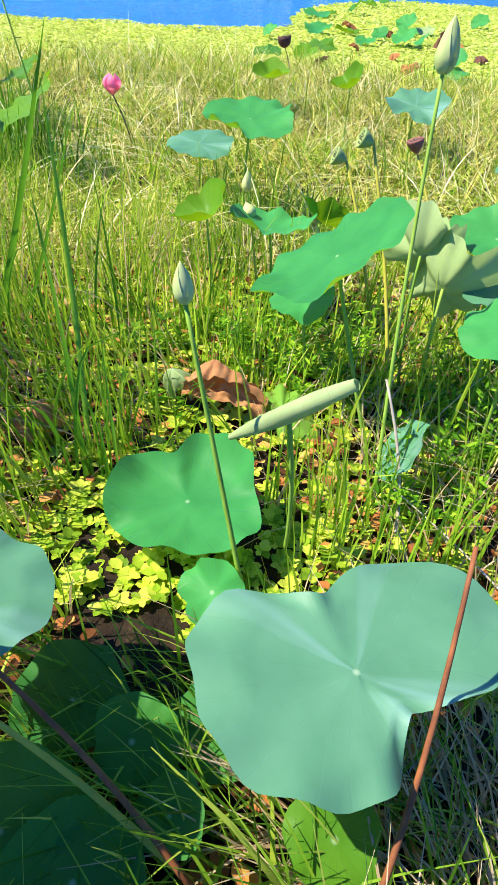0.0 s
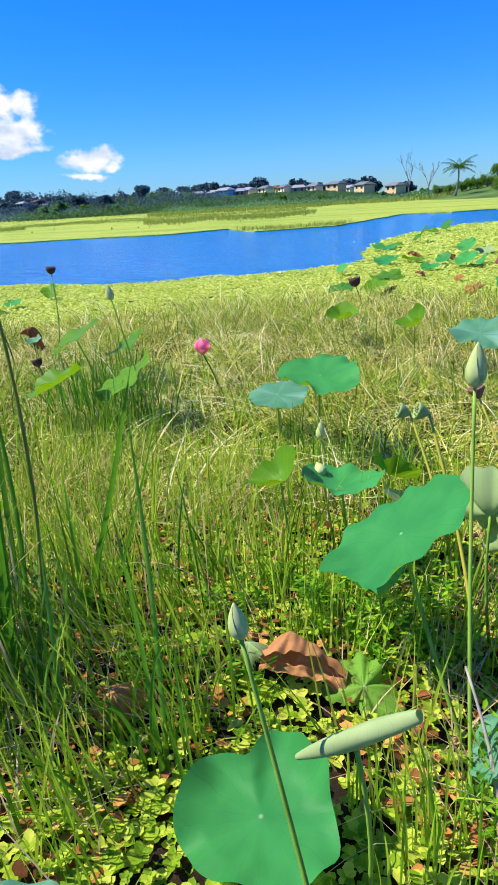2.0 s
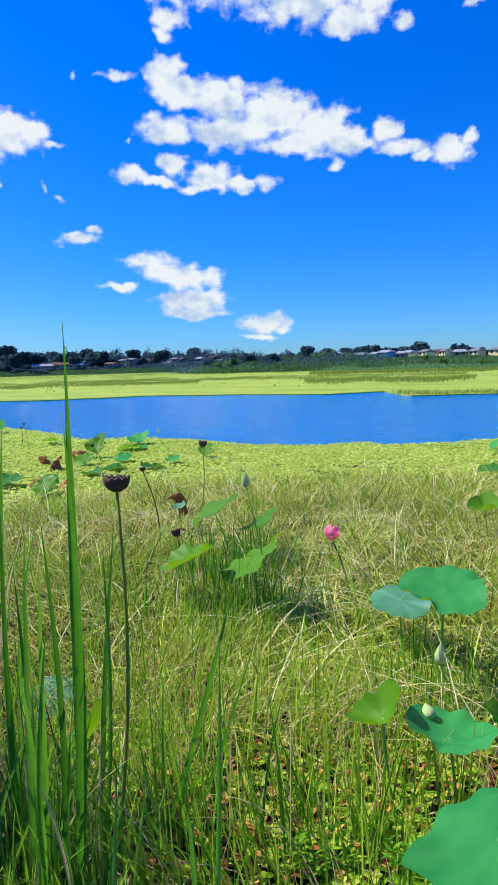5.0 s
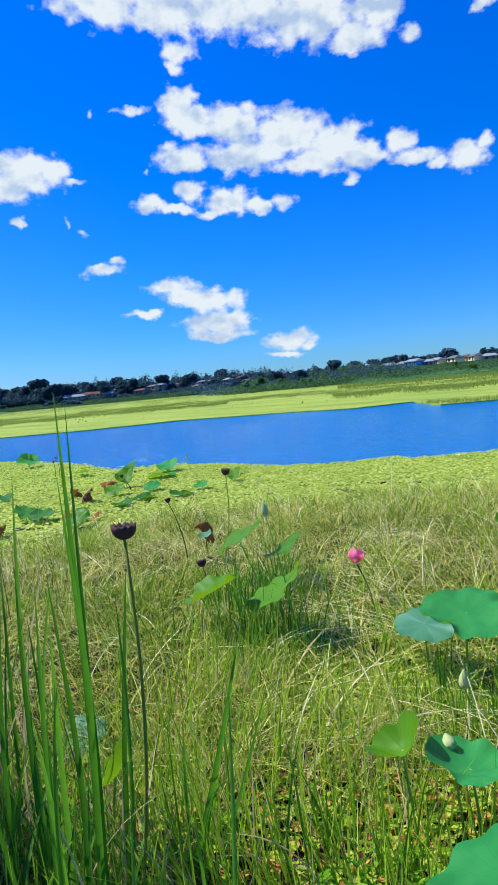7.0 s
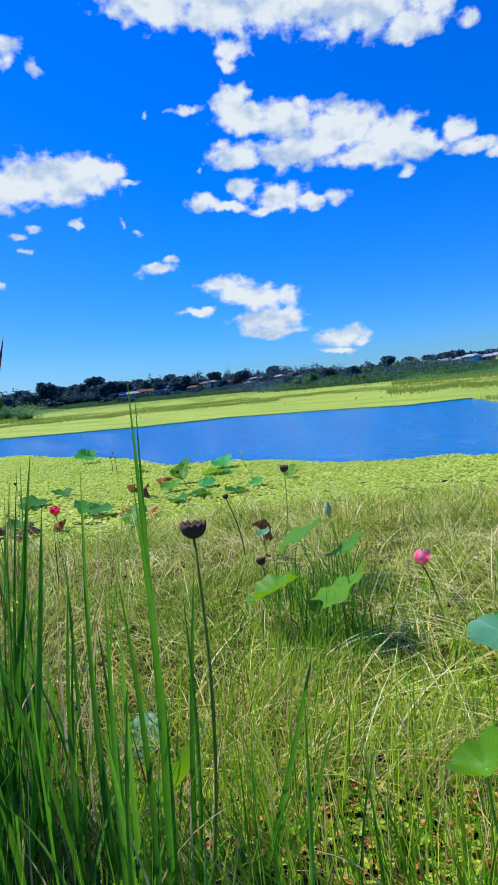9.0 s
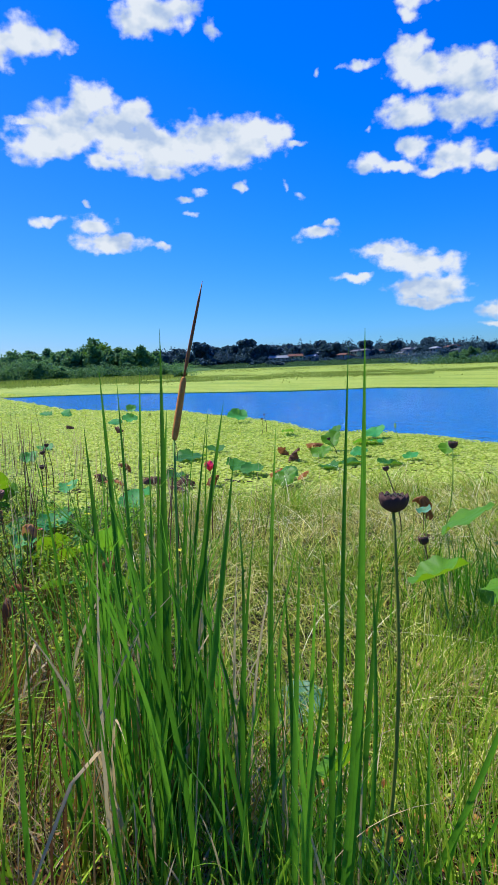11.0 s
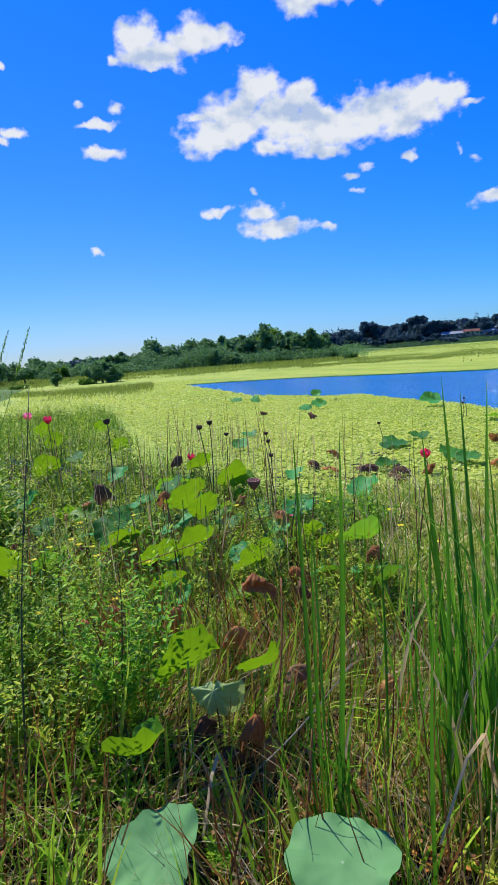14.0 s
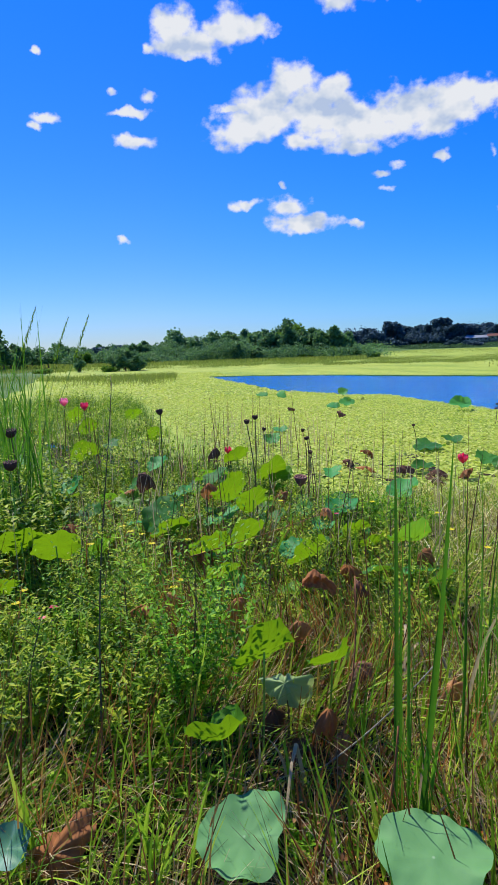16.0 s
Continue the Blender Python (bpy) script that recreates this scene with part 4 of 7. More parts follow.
# the nearer row in the north
for az_, r_, w_, st, wall_, roof_, turn_, lift_ in (
        (8.9, 258, 7, 2, "wall_tan", "roof_grey", -44, -0.6), (11.5, 268, 8, 2, "wall_tan", "roof_grey", -52, -0.5), (13.9, 272, 8, 2, "wall_tan", "roof_grey", -40, -0.8), (12.7, 290, 6, 1, "wall_cream", "roof_light", -46, 0.6),
        (15.7, 278, 6, 1, "wall_cream", "roof_grey", -36, 0.6), (17.1, 284, 7, 1, "wall_grey", "roof_light", 2, 0.3), (18.2, 288, 5.5, 1, "wall_cream", "roof_grey", -55, 0.9), (19.0, 296, 5, 1, "wall_tan", "roof_red", -42, 0.9),
        (19.9, 286, 6.5, 1, "wall_cream", "roof_grey", -48, 0.9), (21.4, 292, 6, 1, "wall_cream", "roof_light", -40, 0.8), (22.1, 285, 5, 1, "wall_grey", "roof_light", -10, 0.4), (21.9, 306, 9, 1, "wall_grey", "roof_light", 8, 2.0),
        (23.4, 285, 9, 1, "wall_blue", "roof_light", -46, 1.1), (24.5, 290, 4, 1, "wall_blue", "roof_light", -20, 0.5), (25.7, 290, 8, 1, "wall_grey", "roof_light", 4, 0.3), (27.7, 296, 6, 1, "wall_blue", "roof_light", -50, 0.9), (28.8, 306, 6, 1, "wall_grey", "roof_light", -40, 1.0)):
    house(az_, r_, w_, 6.5, st, wall_, roof_, turn_, lift_)
# the far village on the hillside among trees
for i in range(30):
    a = 38.6 + 11.6 * (i + rng.uniform(-0.3, 0.3)) / 30
    house(a, rng.uniform(378, 436), rng.uniform(5, 9), 6, rng.choice((1, 1, 1, 2)), rng.choice(("wall_grey", "wall_grey", "wall_grey", "wall_tan")), rng.choice(("roof_grey", "roof_grey", "roof_red", "roof_light")), rng.uniform(-70, -25), rng.uniform(-1.2, 1.6))
house(54.6, 380, 15, 9, 1, "wall_grey", "roof_light", 6, 0.6)
house(53.0, 384, 13, 9, 1, "wall_tan", "roof_red", -8, 1.0)
house(51.6, 382, 10, 8, 1, "wall_grey", "roof_light", -20, 0.8)
house(50.4, 396, 8, 8, 1, "wall_grey", "roof_light", -35, 1.8)


def reeds(name, n, az0, az1, r0, r1, h, w, material, label):
    az = nrng.uniform(az0, az1, n)
    wob = np.array([noise.noise((a * 0.35, 3.0, r0)) for a in az])
    r = 0.5 * (r0 + r1) + (r1 - r0) * (0.5 * wob + nrng.normal(0, 0.34, n))
    x, y = -np.sin(np.radians(az)) * r, np.cos(np.radians(az)) * r
    patch = np.array([noise.noise((a * 0.12, b * 0.12, 9)) for a, b in zip(x, y)])
    keep = ~inside(x, y, SHORE) & (patch > nrng.uniform(-0.6, 0.2, n))
    x, y = x[keep], y[keep]
    m = len(x)
    b = np.stack([x, y, bank_height(x, y) - 0.03], -1)
    v, f = blades(b, nrng.uniform(0.6, 1.2, m) * h, np.full(m, w), nrng.uniform(0, 0.3, m) * h, nrng.uniform(0, 6.28, m), nrng.uniform(0, 0.3, m) * h, nrng.uniform(0, 3.14, m), 2)
    tagged(new(name, mesh_of(name, v, f, material)), label, "reeds", kind="stuff")


reeds("far_reeds", 9000, 4, 30, 112, 128, 0.6, 0.14, "reed_far", "band of dull green reeds along the far bank")
reeds("far_reeds", 16000, 64, 102, 108, 120, 0.65, 0.14, "reed_far", "band of dull green reeds along the far bank")
reeds("reed_island", 4200, 11, 22, 33.5, 38, 0.28, 0.02, "reed_far", "low green reeds standing in the shallow water")
reeds("reed_island", 7000, 15, 30, 60, 74, 0.3, 0.06, "reed_far", "low dull green reed island in the floating plants")
reeds("reed_island", 7000, 40, 68, 74, 86, 0.22, 0.09, "reed_far", "long low reed island in the floating plants")
reeds("reed_island", 8000, 66, 100, 82, 98, 0.25, 0.1, "reed_far", "long low reed island in the floating plants")
reeds("reed_bed", 9000, 81.8, 98, 44, 54, 0.5, 0.03, "reed_far", "dull green reed bed by the far corner of the lake")
for a, r, s, k in ((85.4, 76, 0.78, 0), (86.3, 78, 0.95, 0), (86.9, 77, 0.7, 1), (87.6, 76, 0.55, 3), (90.4, 78, 0.5, 0), (93.5, 78, 0.5, 3)):
    put_tree(k, a, r, s, 1.25 * s)
# bushes that hide the foot of the village
def bushes(name, n, az0, az1, r0, r1, h, leaf, material, label):
    az, r = nrng.uniform(az0, az1, n) + nrng.normal(0, 1.2, n), nrng.uniform(r0, r1, n)
    x, y = -np.sin(np.radians(az)) * r, np.cos(np.radians(az)) * r
    top = np.array([0.2 + 1.5 * abs(noise.noise((a * 0.09, b * 0.09, 1))) + 0.9 * abs(noise.noise((a * 0.31, b * 0.31, 6))) for a, b in zip(x, y)])
    z = bank_height(x, y) + nrng.uniform(0, 1, n) ** 0.7 * h * top
    v, f = small_leaves(np.stack([x, y, z], -1), nrng.uniform(0.6, 1.4, n) * leaf, nrng.uniform(0, 6.28, n), nrng.uniform(-1.2, 1.2, n), 0.8, 0.25)
    tagged(new(name, mesh_of(name, v, f, material)), label, "bushes", kind="stuff")


bushes("bushes", 24000, 7, 29, 252, 276, 0.7, 0.24, "bush_far", "green bushes in front of the houses")
bushes("bushes", 36000, 4, 27, 126, 152, 1.1, 0.12, "tree_leaf", "low green bushes along the far bank")
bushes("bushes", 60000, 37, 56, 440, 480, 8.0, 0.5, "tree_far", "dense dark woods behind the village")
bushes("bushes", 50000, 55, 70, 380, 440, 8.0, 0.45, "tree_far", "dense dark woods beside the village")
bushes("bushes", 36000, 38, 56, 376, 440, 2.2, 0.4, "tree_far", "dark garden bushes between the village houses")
bushes("bushes", 40000, 6, 28, 150, 280, 0.8, 0.2, "bush_far", "low green scrub before the houses")
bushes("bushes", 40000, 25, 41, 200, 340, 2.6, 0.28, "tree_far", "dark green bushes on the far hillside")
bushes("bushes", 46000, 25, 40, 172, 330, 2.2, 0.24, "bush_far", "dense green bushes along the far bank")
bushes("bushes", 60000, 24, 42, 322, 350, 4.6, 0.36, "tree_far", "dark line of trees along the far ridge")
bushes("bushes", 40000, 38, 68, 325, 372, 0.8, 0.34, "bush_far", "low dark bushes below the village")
bushes("bushes", 110000, 64, 106, 116, 146, 2.6, 0.16, "tree_leaf", "dense bushes at the edge of the woods")
reeds("reed_band", 16000, 30, 66, 150, 300, 0.2, 0.16, "reed_far", "olive reeds on the far marsh")
reeds("reed_band", 16000, 16, 50, 82, 106, 0.16, 0.09, "reed_far", "olive band of reeds in the floating plants")
reeds("reed_band", 16000, 42, 72, 88, 116, 0.16, 0.09, "reed_far", "olive band of reeds in the floating plants")
reeds("reed_band", 22000, 62, 104, 94, 120, 0.16, 0.09, "reed_far", "olive band of reeds in the floating plants")

# ---------------- marsh grass and undergrowth ----------------


# spots kept open round low leaves
CLEAR = [(-0.98, 0.66, 0.16), (-1.36, 0.10, 0.2), (-1.2, 0.06, 0.14), (-1.05, 0.05, 0.12), (-0.8, 0.6, 0.12), (-1.38, -0.58, 0.14), (0.5, 1.47, 0.33), (0.42, 2.0, 0.14), (0.46, 1.86, 0.08)]


def grass_field(name, n, area, h, w, lean, droop, material, label, seg=4, clump=0.0, poly=None, thin=None, comb=1.0):
    x0, x1, y0, y1 = area
    x, y = scatter(n, x0, x1, y0, y1)
    if poly:
        k = inside(x, y, poly)
        x, y = x[k], y[k]
    if clump:
        dens = np.array([noise.noise((a * clump, b * clump, 13)) for a, b in zip(x, y)])
        k = dens > nrng.uniform(-0.55, 0.35, len(x))
        x, y = x[k], y[k]
    if thin:
        k = nrng.uniform(0, 1, len(x)) < thin(x, y)
        x, y = x[k], y[k]
    for cx, cy, cr in CLEAR:
        k = np.hypot(x - cx, y - cy) > cr
        x, y = x[k], y[k]
    m = len(x)
    b = np.stack([x, y, bank_height(x, y) - 0.02], -1)
    swirl = np.array([noise.noise((p * 0.8, q * 0.8, 77)) for p, q in zip(x, y)])
    lump = np.array([noise.noise((p * 1.5, q * 1.5, 91)) for p, q in zip(x, y)])
    hh = np.clip(nrng.normal(1, 0.24, m), 0.4, 1.7) * h * (1 + 0.55 * lump)
    az = 2.6 + 5.0 * swirl + nrng.normal(0, 0.9 / comb, m)
    v, f = blades(b, hh, nrng.uniform(0.6, 1.4, m) * w, nrng.uniform(0, 1, m) * lean * hh, az, nrng.uniform(0.1, 1, m) ** 1.5 * droop * hh, nrng.uniform(0, 3.14, m), seg)
    return tagged(new(name, mesh_of(name, v, f, material)), label, "grass", kind="stuff")


MEADOW = [(-7, 3.2), (-5.9, 5.0), (-5.6, 6.6), (-4.6, 7.6), (-3.4, 8.9), (-1.4, 9.8), (1.4, 9.9), (4.5, 9.2), (4.5, 2.9), (1.6, 3.1), (0.6, 3.3), (-0.2, 3.0), (-0.7, 2.6), (-1.6, 2.3), (-2.6, 2.2), (-4.5, 2.4)]
grass_field("dry_grass", 46000, (-7, 4.5, 2.2, 10), 0.27, 0.0082, 0.75, 2.5, "grass_dry", "tangled straw-coloured and green marsh grass", 7, 0.0, MEADOW, None, 0.4)
grass_field("green_grass", 36000, (-7, 4.5, 2.0, 10), 0.29, 0.0095, 0.4, 1.0, "grass_green", "fine green marsh grass among the dry blades", 4, 0.9, MEADOW, lambda x, y: 1 - 0.45 * smooth_step(3.2, 6.0, y), 0.6)
grass_field("arching_straw", 9000, (-7, 4.5, 2.3, 9.6), 0.36, 0.0075, 0.8, 3.2, "gold_straw", "long golden straw blades arching over the meadow", 8, 1.4, MEADOW, lambda x, y: 0.35 + 0.65 * smooth_step(2.6, 4.2, y), 0.9)
NEAR = [(-1.4, 1.4), (-0.4, 1.2), (0.2, 1.3), (1.9, 1.1), (2.4, 3.4), (0.6, 3.5), (-0.2, 3.2), (-0.8, 2.8), (-1.8, 2.4)]
grass_field("sedge", 1900, (-1.8, 2.4, 1.2, 3.5), 0.40, 0.0075, 0.3, 0.15, "sedge", "upright green sedge stems in shallow mud", 4, 1.6, NEAR)
grass_field("sedge", 2500, (-1.8, 2.4, 2.2, 3.7), 0.34, 0.007, 0.25, 0.3, "sedge", "upright green sedge stems at the meadow's edge", 4, 1.2)
grass_field("fine_grass", 1700, (-1.6, 0.6, 1.3, 2.6), 0.34, 0.008, 0.45, 0.5, "grass_green", "soft green grass among floating leaves", 4, 1.8)
grass_field("mud_straw", 3200, (-1.6, 2.3, 1.2, 3.4), 0.26, 0.005, 0.9, 1.4, "straw", "dry straw among the sedges", 5, 1.3)
grass_field("bank_grass", 3600, (0.2, 2.2, 0.2, 1.3), 0.20, 0.006, 0.8, 0.9, "grass_dark", "matted grass on the bank", 4, 1.5)
grass_field("bank_straw", 2600, (0.9, 2.2, 0.2, 1.2), 0.17, 0.0065, 1.2, 1.2, "straw", "dry straw lying on the bank", 4, 1.2)
# the left marsh
grass_field("marsh_grass", 12000, (-9, -0.6, -1.6, 2.6), 0.24, 0.010, 0.6, 0.8, "grass_dark", "mixed green grass of the marsh bank", 4, 0.8)
grass_field("marsh_straw", 9000, (-6, -0.5, -1.4, 2.4), 0.28, 0.0055, 1.3, 1.2, "straw", "dry broken straw in the marsh", 4, 0.9)
grass_field("marsh_tangle", 2400, (-4.2, -0.6, -1.4, 1.8), 0.34, 0.010, 1.0, 1.3, "grass_green", "tangled thin green grass in the marsh", 5, 1.0)
grass_field("fine_marsh_grass", 9000, (-3.8, -0.6, -1.4, 1.9), 0.22, 0.0055, 0.9, 1.2, "grass_mixed", "fine brown and green grass on the marsh bank", 5, 1.0)
grass_field("marsh_blades", 1100, (-5, -0.9, -1.0, 2.2), 0.45, 0.016, 0.3, 0.35, "grass_green", "long green blades in the marsh", 5, 1.1)
grass_field("marsh_grass", 16000, (-26, -8, -4, 1.6), 0.42, 0.012, 0.5, 0.6, "grass_dark", "mixed green grass of the far marsh bank", 3, 0.5)
grass_field("brown_stems", 2800, (-5, -0.8, -1.3, 2.0), 0.5, 0.008, 0.5, 0.2, "litter", "thin brown dead stems in the marsh", 3, 0.9)
grass_field("marsh_stalks", 900, (-14, -3.6, -1.2, 4.6), 0.75, 0.008, 0.3, 0.05, "straw", "thin upright dead stalks in the marsh", 3, 0.5)
grass_field("dark_stalks", 420, (-14, -3.0, -1.5, 3.8), 1.0, 0.009, 0.2, 0.05, "dead_dark", "thin upright dark stalks in the marsh", 3, 0.5)


def leaf_litter(name, n, area, size, material, label, z0=0.0, z1=0.03, poly=None, tilt=0.25, aspect=0.8, clump=1.3):
    x, y = scatter(n, *area)
    if poly:
        k = inside(x, y, poly)
        x, y = x[k], y[k]
    if clump:
        dens = np.array([noise.noise((a * clump, b * clump, 31)) for a, b in zip(x, y)])
        k = dens > nrng.uniform(-0.6, 0.25, len(x))
        x, y = x[k], y[k]
    for cx, cy, cr in CLEAR:
        k = np.hypot(x - cx, y - cy) > cr
        x, y = x[k], y[k]
    m = len(x)
    c = np.stack([x, y, bank_height(x, y) + nrng.uniform(z0, z1, m)], -1)
    v, f = small_leaves(c, nrng.uniform(0.55, 1.4, m) * size, nrng.uniform(0, 6.28, m), nrng.normal(tilt, 0.35, m), aspect, 0.22)
    return tagged(new(name, mesh_of(name, v, f, material)), label, "ground plants", kind="stuff")


def rosettes(name, n, area, size, material, label, clump=1.3):
    """Floating ferns: little whorls of four or five round leaves."""
    x, y = scatter(n, *area)
    dens = np.array([noise.noise((a * clump, b * clump, 31)) for a, b in zip(x, y)])
    k = dens > nrng.uniform(-0.7, 0.2, len(x))
    x, y = x[k], y[k]
    m = len(x)
    s = nrng.uniform(0.6, 1.35, m) * size
    turn, z = nrng.uniform(0, 6.28, m), bank_height(x, y) + nrng.uniform(0.0, 0.05, m)
    pairs = []
    for i in range(5):
        a = turn + i * 1.2566 + nrng.normal(0, 0.2, m)
        L = s * nrng.uniform(0.7, 1.1, m)
        c = np.stack([x + np.cos(a) * L * 0.95, y + np.sin(a) * L * 0.95, z + 0.2 * L], -1)
        pairs.append(small_leaves(c, L, a, nrng.normal(0.2, 0.25, m), 0.72, 0.22))
    v, f = join(*pairs)
    tagged(new(name, mesh_of(name, v, f, material)), label, "ground plants", kind="stuff")


rosettes("floating_ferns", 14000, (-1.6, 2.6, 1.22, 4.0), 0.0158, "lettuce", "whorls of small bright yellow-green leaves floating on mud")
leaf_litter("small_floating_leaves", 9000, (-1.6, 2.6, 3.2, 6.0), 0.018, "lettuce", "small bright yellow-green leaves between grasses", 0.0, 0.05)
leaf_litter("leaf_litter", 8000, (-1.6, 2.6, 0.3, 3.4), 0.019, "litter", "brown dead leaf scraps on the mud", 0.0, 0.06, None, 0.2, 0.7, 0.0)
leaf_litter("leaf_litter", 9000, (-5, -0.4, -1.4, 2.2), 0.014, "litter_dark", "brown dead leaf scraps in the marsh", 0.0, 0.16, None, 0.4, 0.5, 0.0)


def herbs(name, n, area, h, leaf, material, label, stems=4, per=13, poly=None, clump=0.8, aspect=0.3):
    """Leafy weeds: thin stems with pairs of pointed leaves."""
    x, y = scatter(n, *area)
    if poly:
        k = inside(x, y, poly)
        x, y = x[k], y[k]
    if clump:
        dens = np.array([noise.noise((a * clump, b * clump, 51)) for a, b in zip(x, y)])
        k = dens > nrng.uniform(-0.5, 0.3, len(x))
        x, y = x[k], y[k]
    for cx, cy, cr in CLEAR:
        k = np.hypot(x - cx, y - cy) > cr
        x, y = x[k], y[k]
    n = len(x)
    x, y = np.repeat(x, stems), np.repeat(y, stems)
    m = n * stems
    x, y = x + nrng.normal(0, 0.02, m), y + nrng.normal(0, 0.02, m)
    z = bank_height(x, y)
    hh = nrng.uniform(0.5, 1.25, m) * h
    az, ln = nrng.uniform(0, 6.28, m), nrng.uniform(0.05, 0.55, m) * hh
    sv, sf = blades(np.stack([x, y, z], -1), hh, np.full(m, 0.004), ln, az, np.zeros(m), nrng.uniform(0, 3.14, m), 2)
    cs, sz, la, ti = [], [], [], []
    for i in range(per):
        s = 0.22 + 0.78 * (i + 1) / per
        a = nrng.uniform(0, 6.28, m)
        L = leaf * nrng.uniform(0.7, 1.25, m) * (1.1 - 0.45 * s)
        cs.append(np.stack([x + np.cos(az) * ln * s + np.cos(a) * L * 0.9, y + np.sin(az) * ln * s + np.sin(a) * L * 0.9, z + hh * s + L * 0.25], -1))
        sz.append(L)
        la.append(a)
        ti.append(nrng.normal(0.3, 0.3, m))
    lv, lf = small_leaves(np.concatenate(cs), np.concatenate(sz), np.concatenate(la), np.concatenate(ti), aspect, 0.1)
    v, f = join((sv, sf), (lv, lf))
    return tagged(new(name, mesh_of(name, v, f, material)), label, "weeds", kind="stuff")


herbs("leafy_weeds", 150, (0.35, 1.6, 1.75, 2.75), 0.22, 0.026, "herb", "low bushy weeds with narrow bright green leaves", 4, 13)
herbs("leafy_weeds", 60, (0.9, 2.2, 1.5, 2.6), 0.25, 0.026, "herb", "low bushy weeds with narrow bright green leaves", 4, 13)
herbs("leafy_weeds", 30, (-0.6, 0.3, 1.9, 2.7), 0.14, 0.03, "herb", "low bushy weeds with narrow leaves", 3, 10)
herbs("marsh_weeds", 520, (-9, -2.5, -1.6, 2.2), 0.30, 0.032, "herb_dark", "dense green weeds of the marsh bank", 4, 18, None, 0.7, 0.34)
herbs("marsh_weeds", 300, (-5.5, -2.2, -1.6, 0.0), 0.42, 0.034, "herb_dark", "feathery green weeds of the marsh bank", 4, 20, None, 0.9, 0.3)
herbs("marsh_weeds", 700, (-26, -8, -4, 1.4), 0.55, 0.05, "herb_dark", "tall green weeds of the far marsh bank", 4, 12, None, 0.4, 0.45)
herbs("low_weeds", 420, (-3.4, -1.2, -1.3, 0.4), 0.13, 0.026, "herb", "low bright green weeds on the bank", 3, 9, None, 1.0, 0.45)
herbs("leafy_bush", 420, (-9.5, -4.6, -2.6, -0.75), 0.6, 0.055, "herb_dark", "tall dark leafy weeds on the marsh bank", 4, 18, None, 0.5, 0.45)
herbs("tall_weeds", 70, (-7.6, -4.4, -1.9, -0.72), 0.85, 0.05, "herb_dark", "tall leafy weeds at the edge of the marsh bank", 4, 22, None, 0.0, 0.42)
grass_field("bank_grass", 9000, (-5, 7, -5, 0.9), 0.18, 0.011, 0.8, 0.9, "grass_dark", "short grass on the bank", 3, 0.6)
grass_field("bank_grass", 7000, (1.8, 9, -0.5, 9), 0.3, 0.012, 0.8, 1.2, "grass_dry", "straw-coloured grass beside the pond", 3, 0.6)

# ---------------- lotus plants ----------------
KINDS = {"f": "lotus_fresh", "d": "lotus_dark", "g": "lotus_green", "b": "lotus_blue", "y": "lotus_yellow", "p": "lotus_pale", "s": "lotus_spotted"}
WORDS = {"f": "pale fresh green", "d": "dark green", "g": "bright green", "b": "blue-green waxy", "y": "yellow-green sunlit", "p": "pale grey-green", "s": "green and brown-spotted"}


def leaf_mesh(d, seed, cup, wave, notches, rings=9, seg=44, lips=()):
    g = random.Random(seed)
    ph = [g.uniform(0, 6.28) for _ in range(5)]
    R = d / 2
    verts = [(0, 0, 0)]
    for i in range(1, rings + 1):
        t = i / rings
        for k in range(seg):
            a = 2 * math.pi * k / seg
            edge = 1 + 0.045 * math.sin(2 * a + ph[0]) + 0.04 * math.sin(3 * a + ph[1]) + 0.02 * math.sin(7 * a + ph[2]) + 0.012 * math.sin(13 * a + ph[4])
            for na, depth, width in notches:
                da = (a - radians(na) + math.pi) % (2 * math.pi) - math.pi
                edge *= 1 - depth * math.exp(-(da / radians(width)) ** 2)
            r = R * t * edge
            z = cup * R * t * t + wave * R * t ** 2.2 * (math.sin(2 * a + ph[3]) + 0.6 * math.sin(5 * a + ph[4]) + 0.35 * math.sin(9 * a + ph[0]))
            z -= 0.10 * R * max(0.0, t - 0.72) / 0.28 * (0.5 + 0.5 * math.sin(3 * a + ph[2]) + 0.4 * math.sin(11 * a + ph[1]))
            for la, width, amount in lips:
                da = (a - radians(la) + math.pi) % (2 * math.pi) - math.pi
                z += amount * R * max(0.0, (t - 0.6) / 0.4) ** 1.8 * math.exp(-(da / radians(width)) ** 2)
            z += 0.02 * R * math.exp(-(t / 0.12) ** 2) - 0.02 * R
            verts.append((r * math.cos(a), r * math.sin(a), z))
    faces = [(0, 1 + k, 1 + (k + 1) % seg) for k in range(seg)]
    for i in range(rings - 1):
        for k in range(seg):
            a, b = 1 + i * seg + k, 1 + i * seg + (k + 1) % seg
            faces.append((a, a + seg, b + seg, b))
    return verts, faces


def tilt_matrix(tilt, toward, spin=0.0):
    """Turns z so that it leans by tilt degrees towards that compass angle (degrees from +x)."""
    a = radians(toward)
    return Matrix.Rotation(radians(tilt), 4, Vector((-math.sin(a), math.cos(a), 0))) @ Matrix.Rotation(radians(spin), 4, "Z")


COUNT = [0]


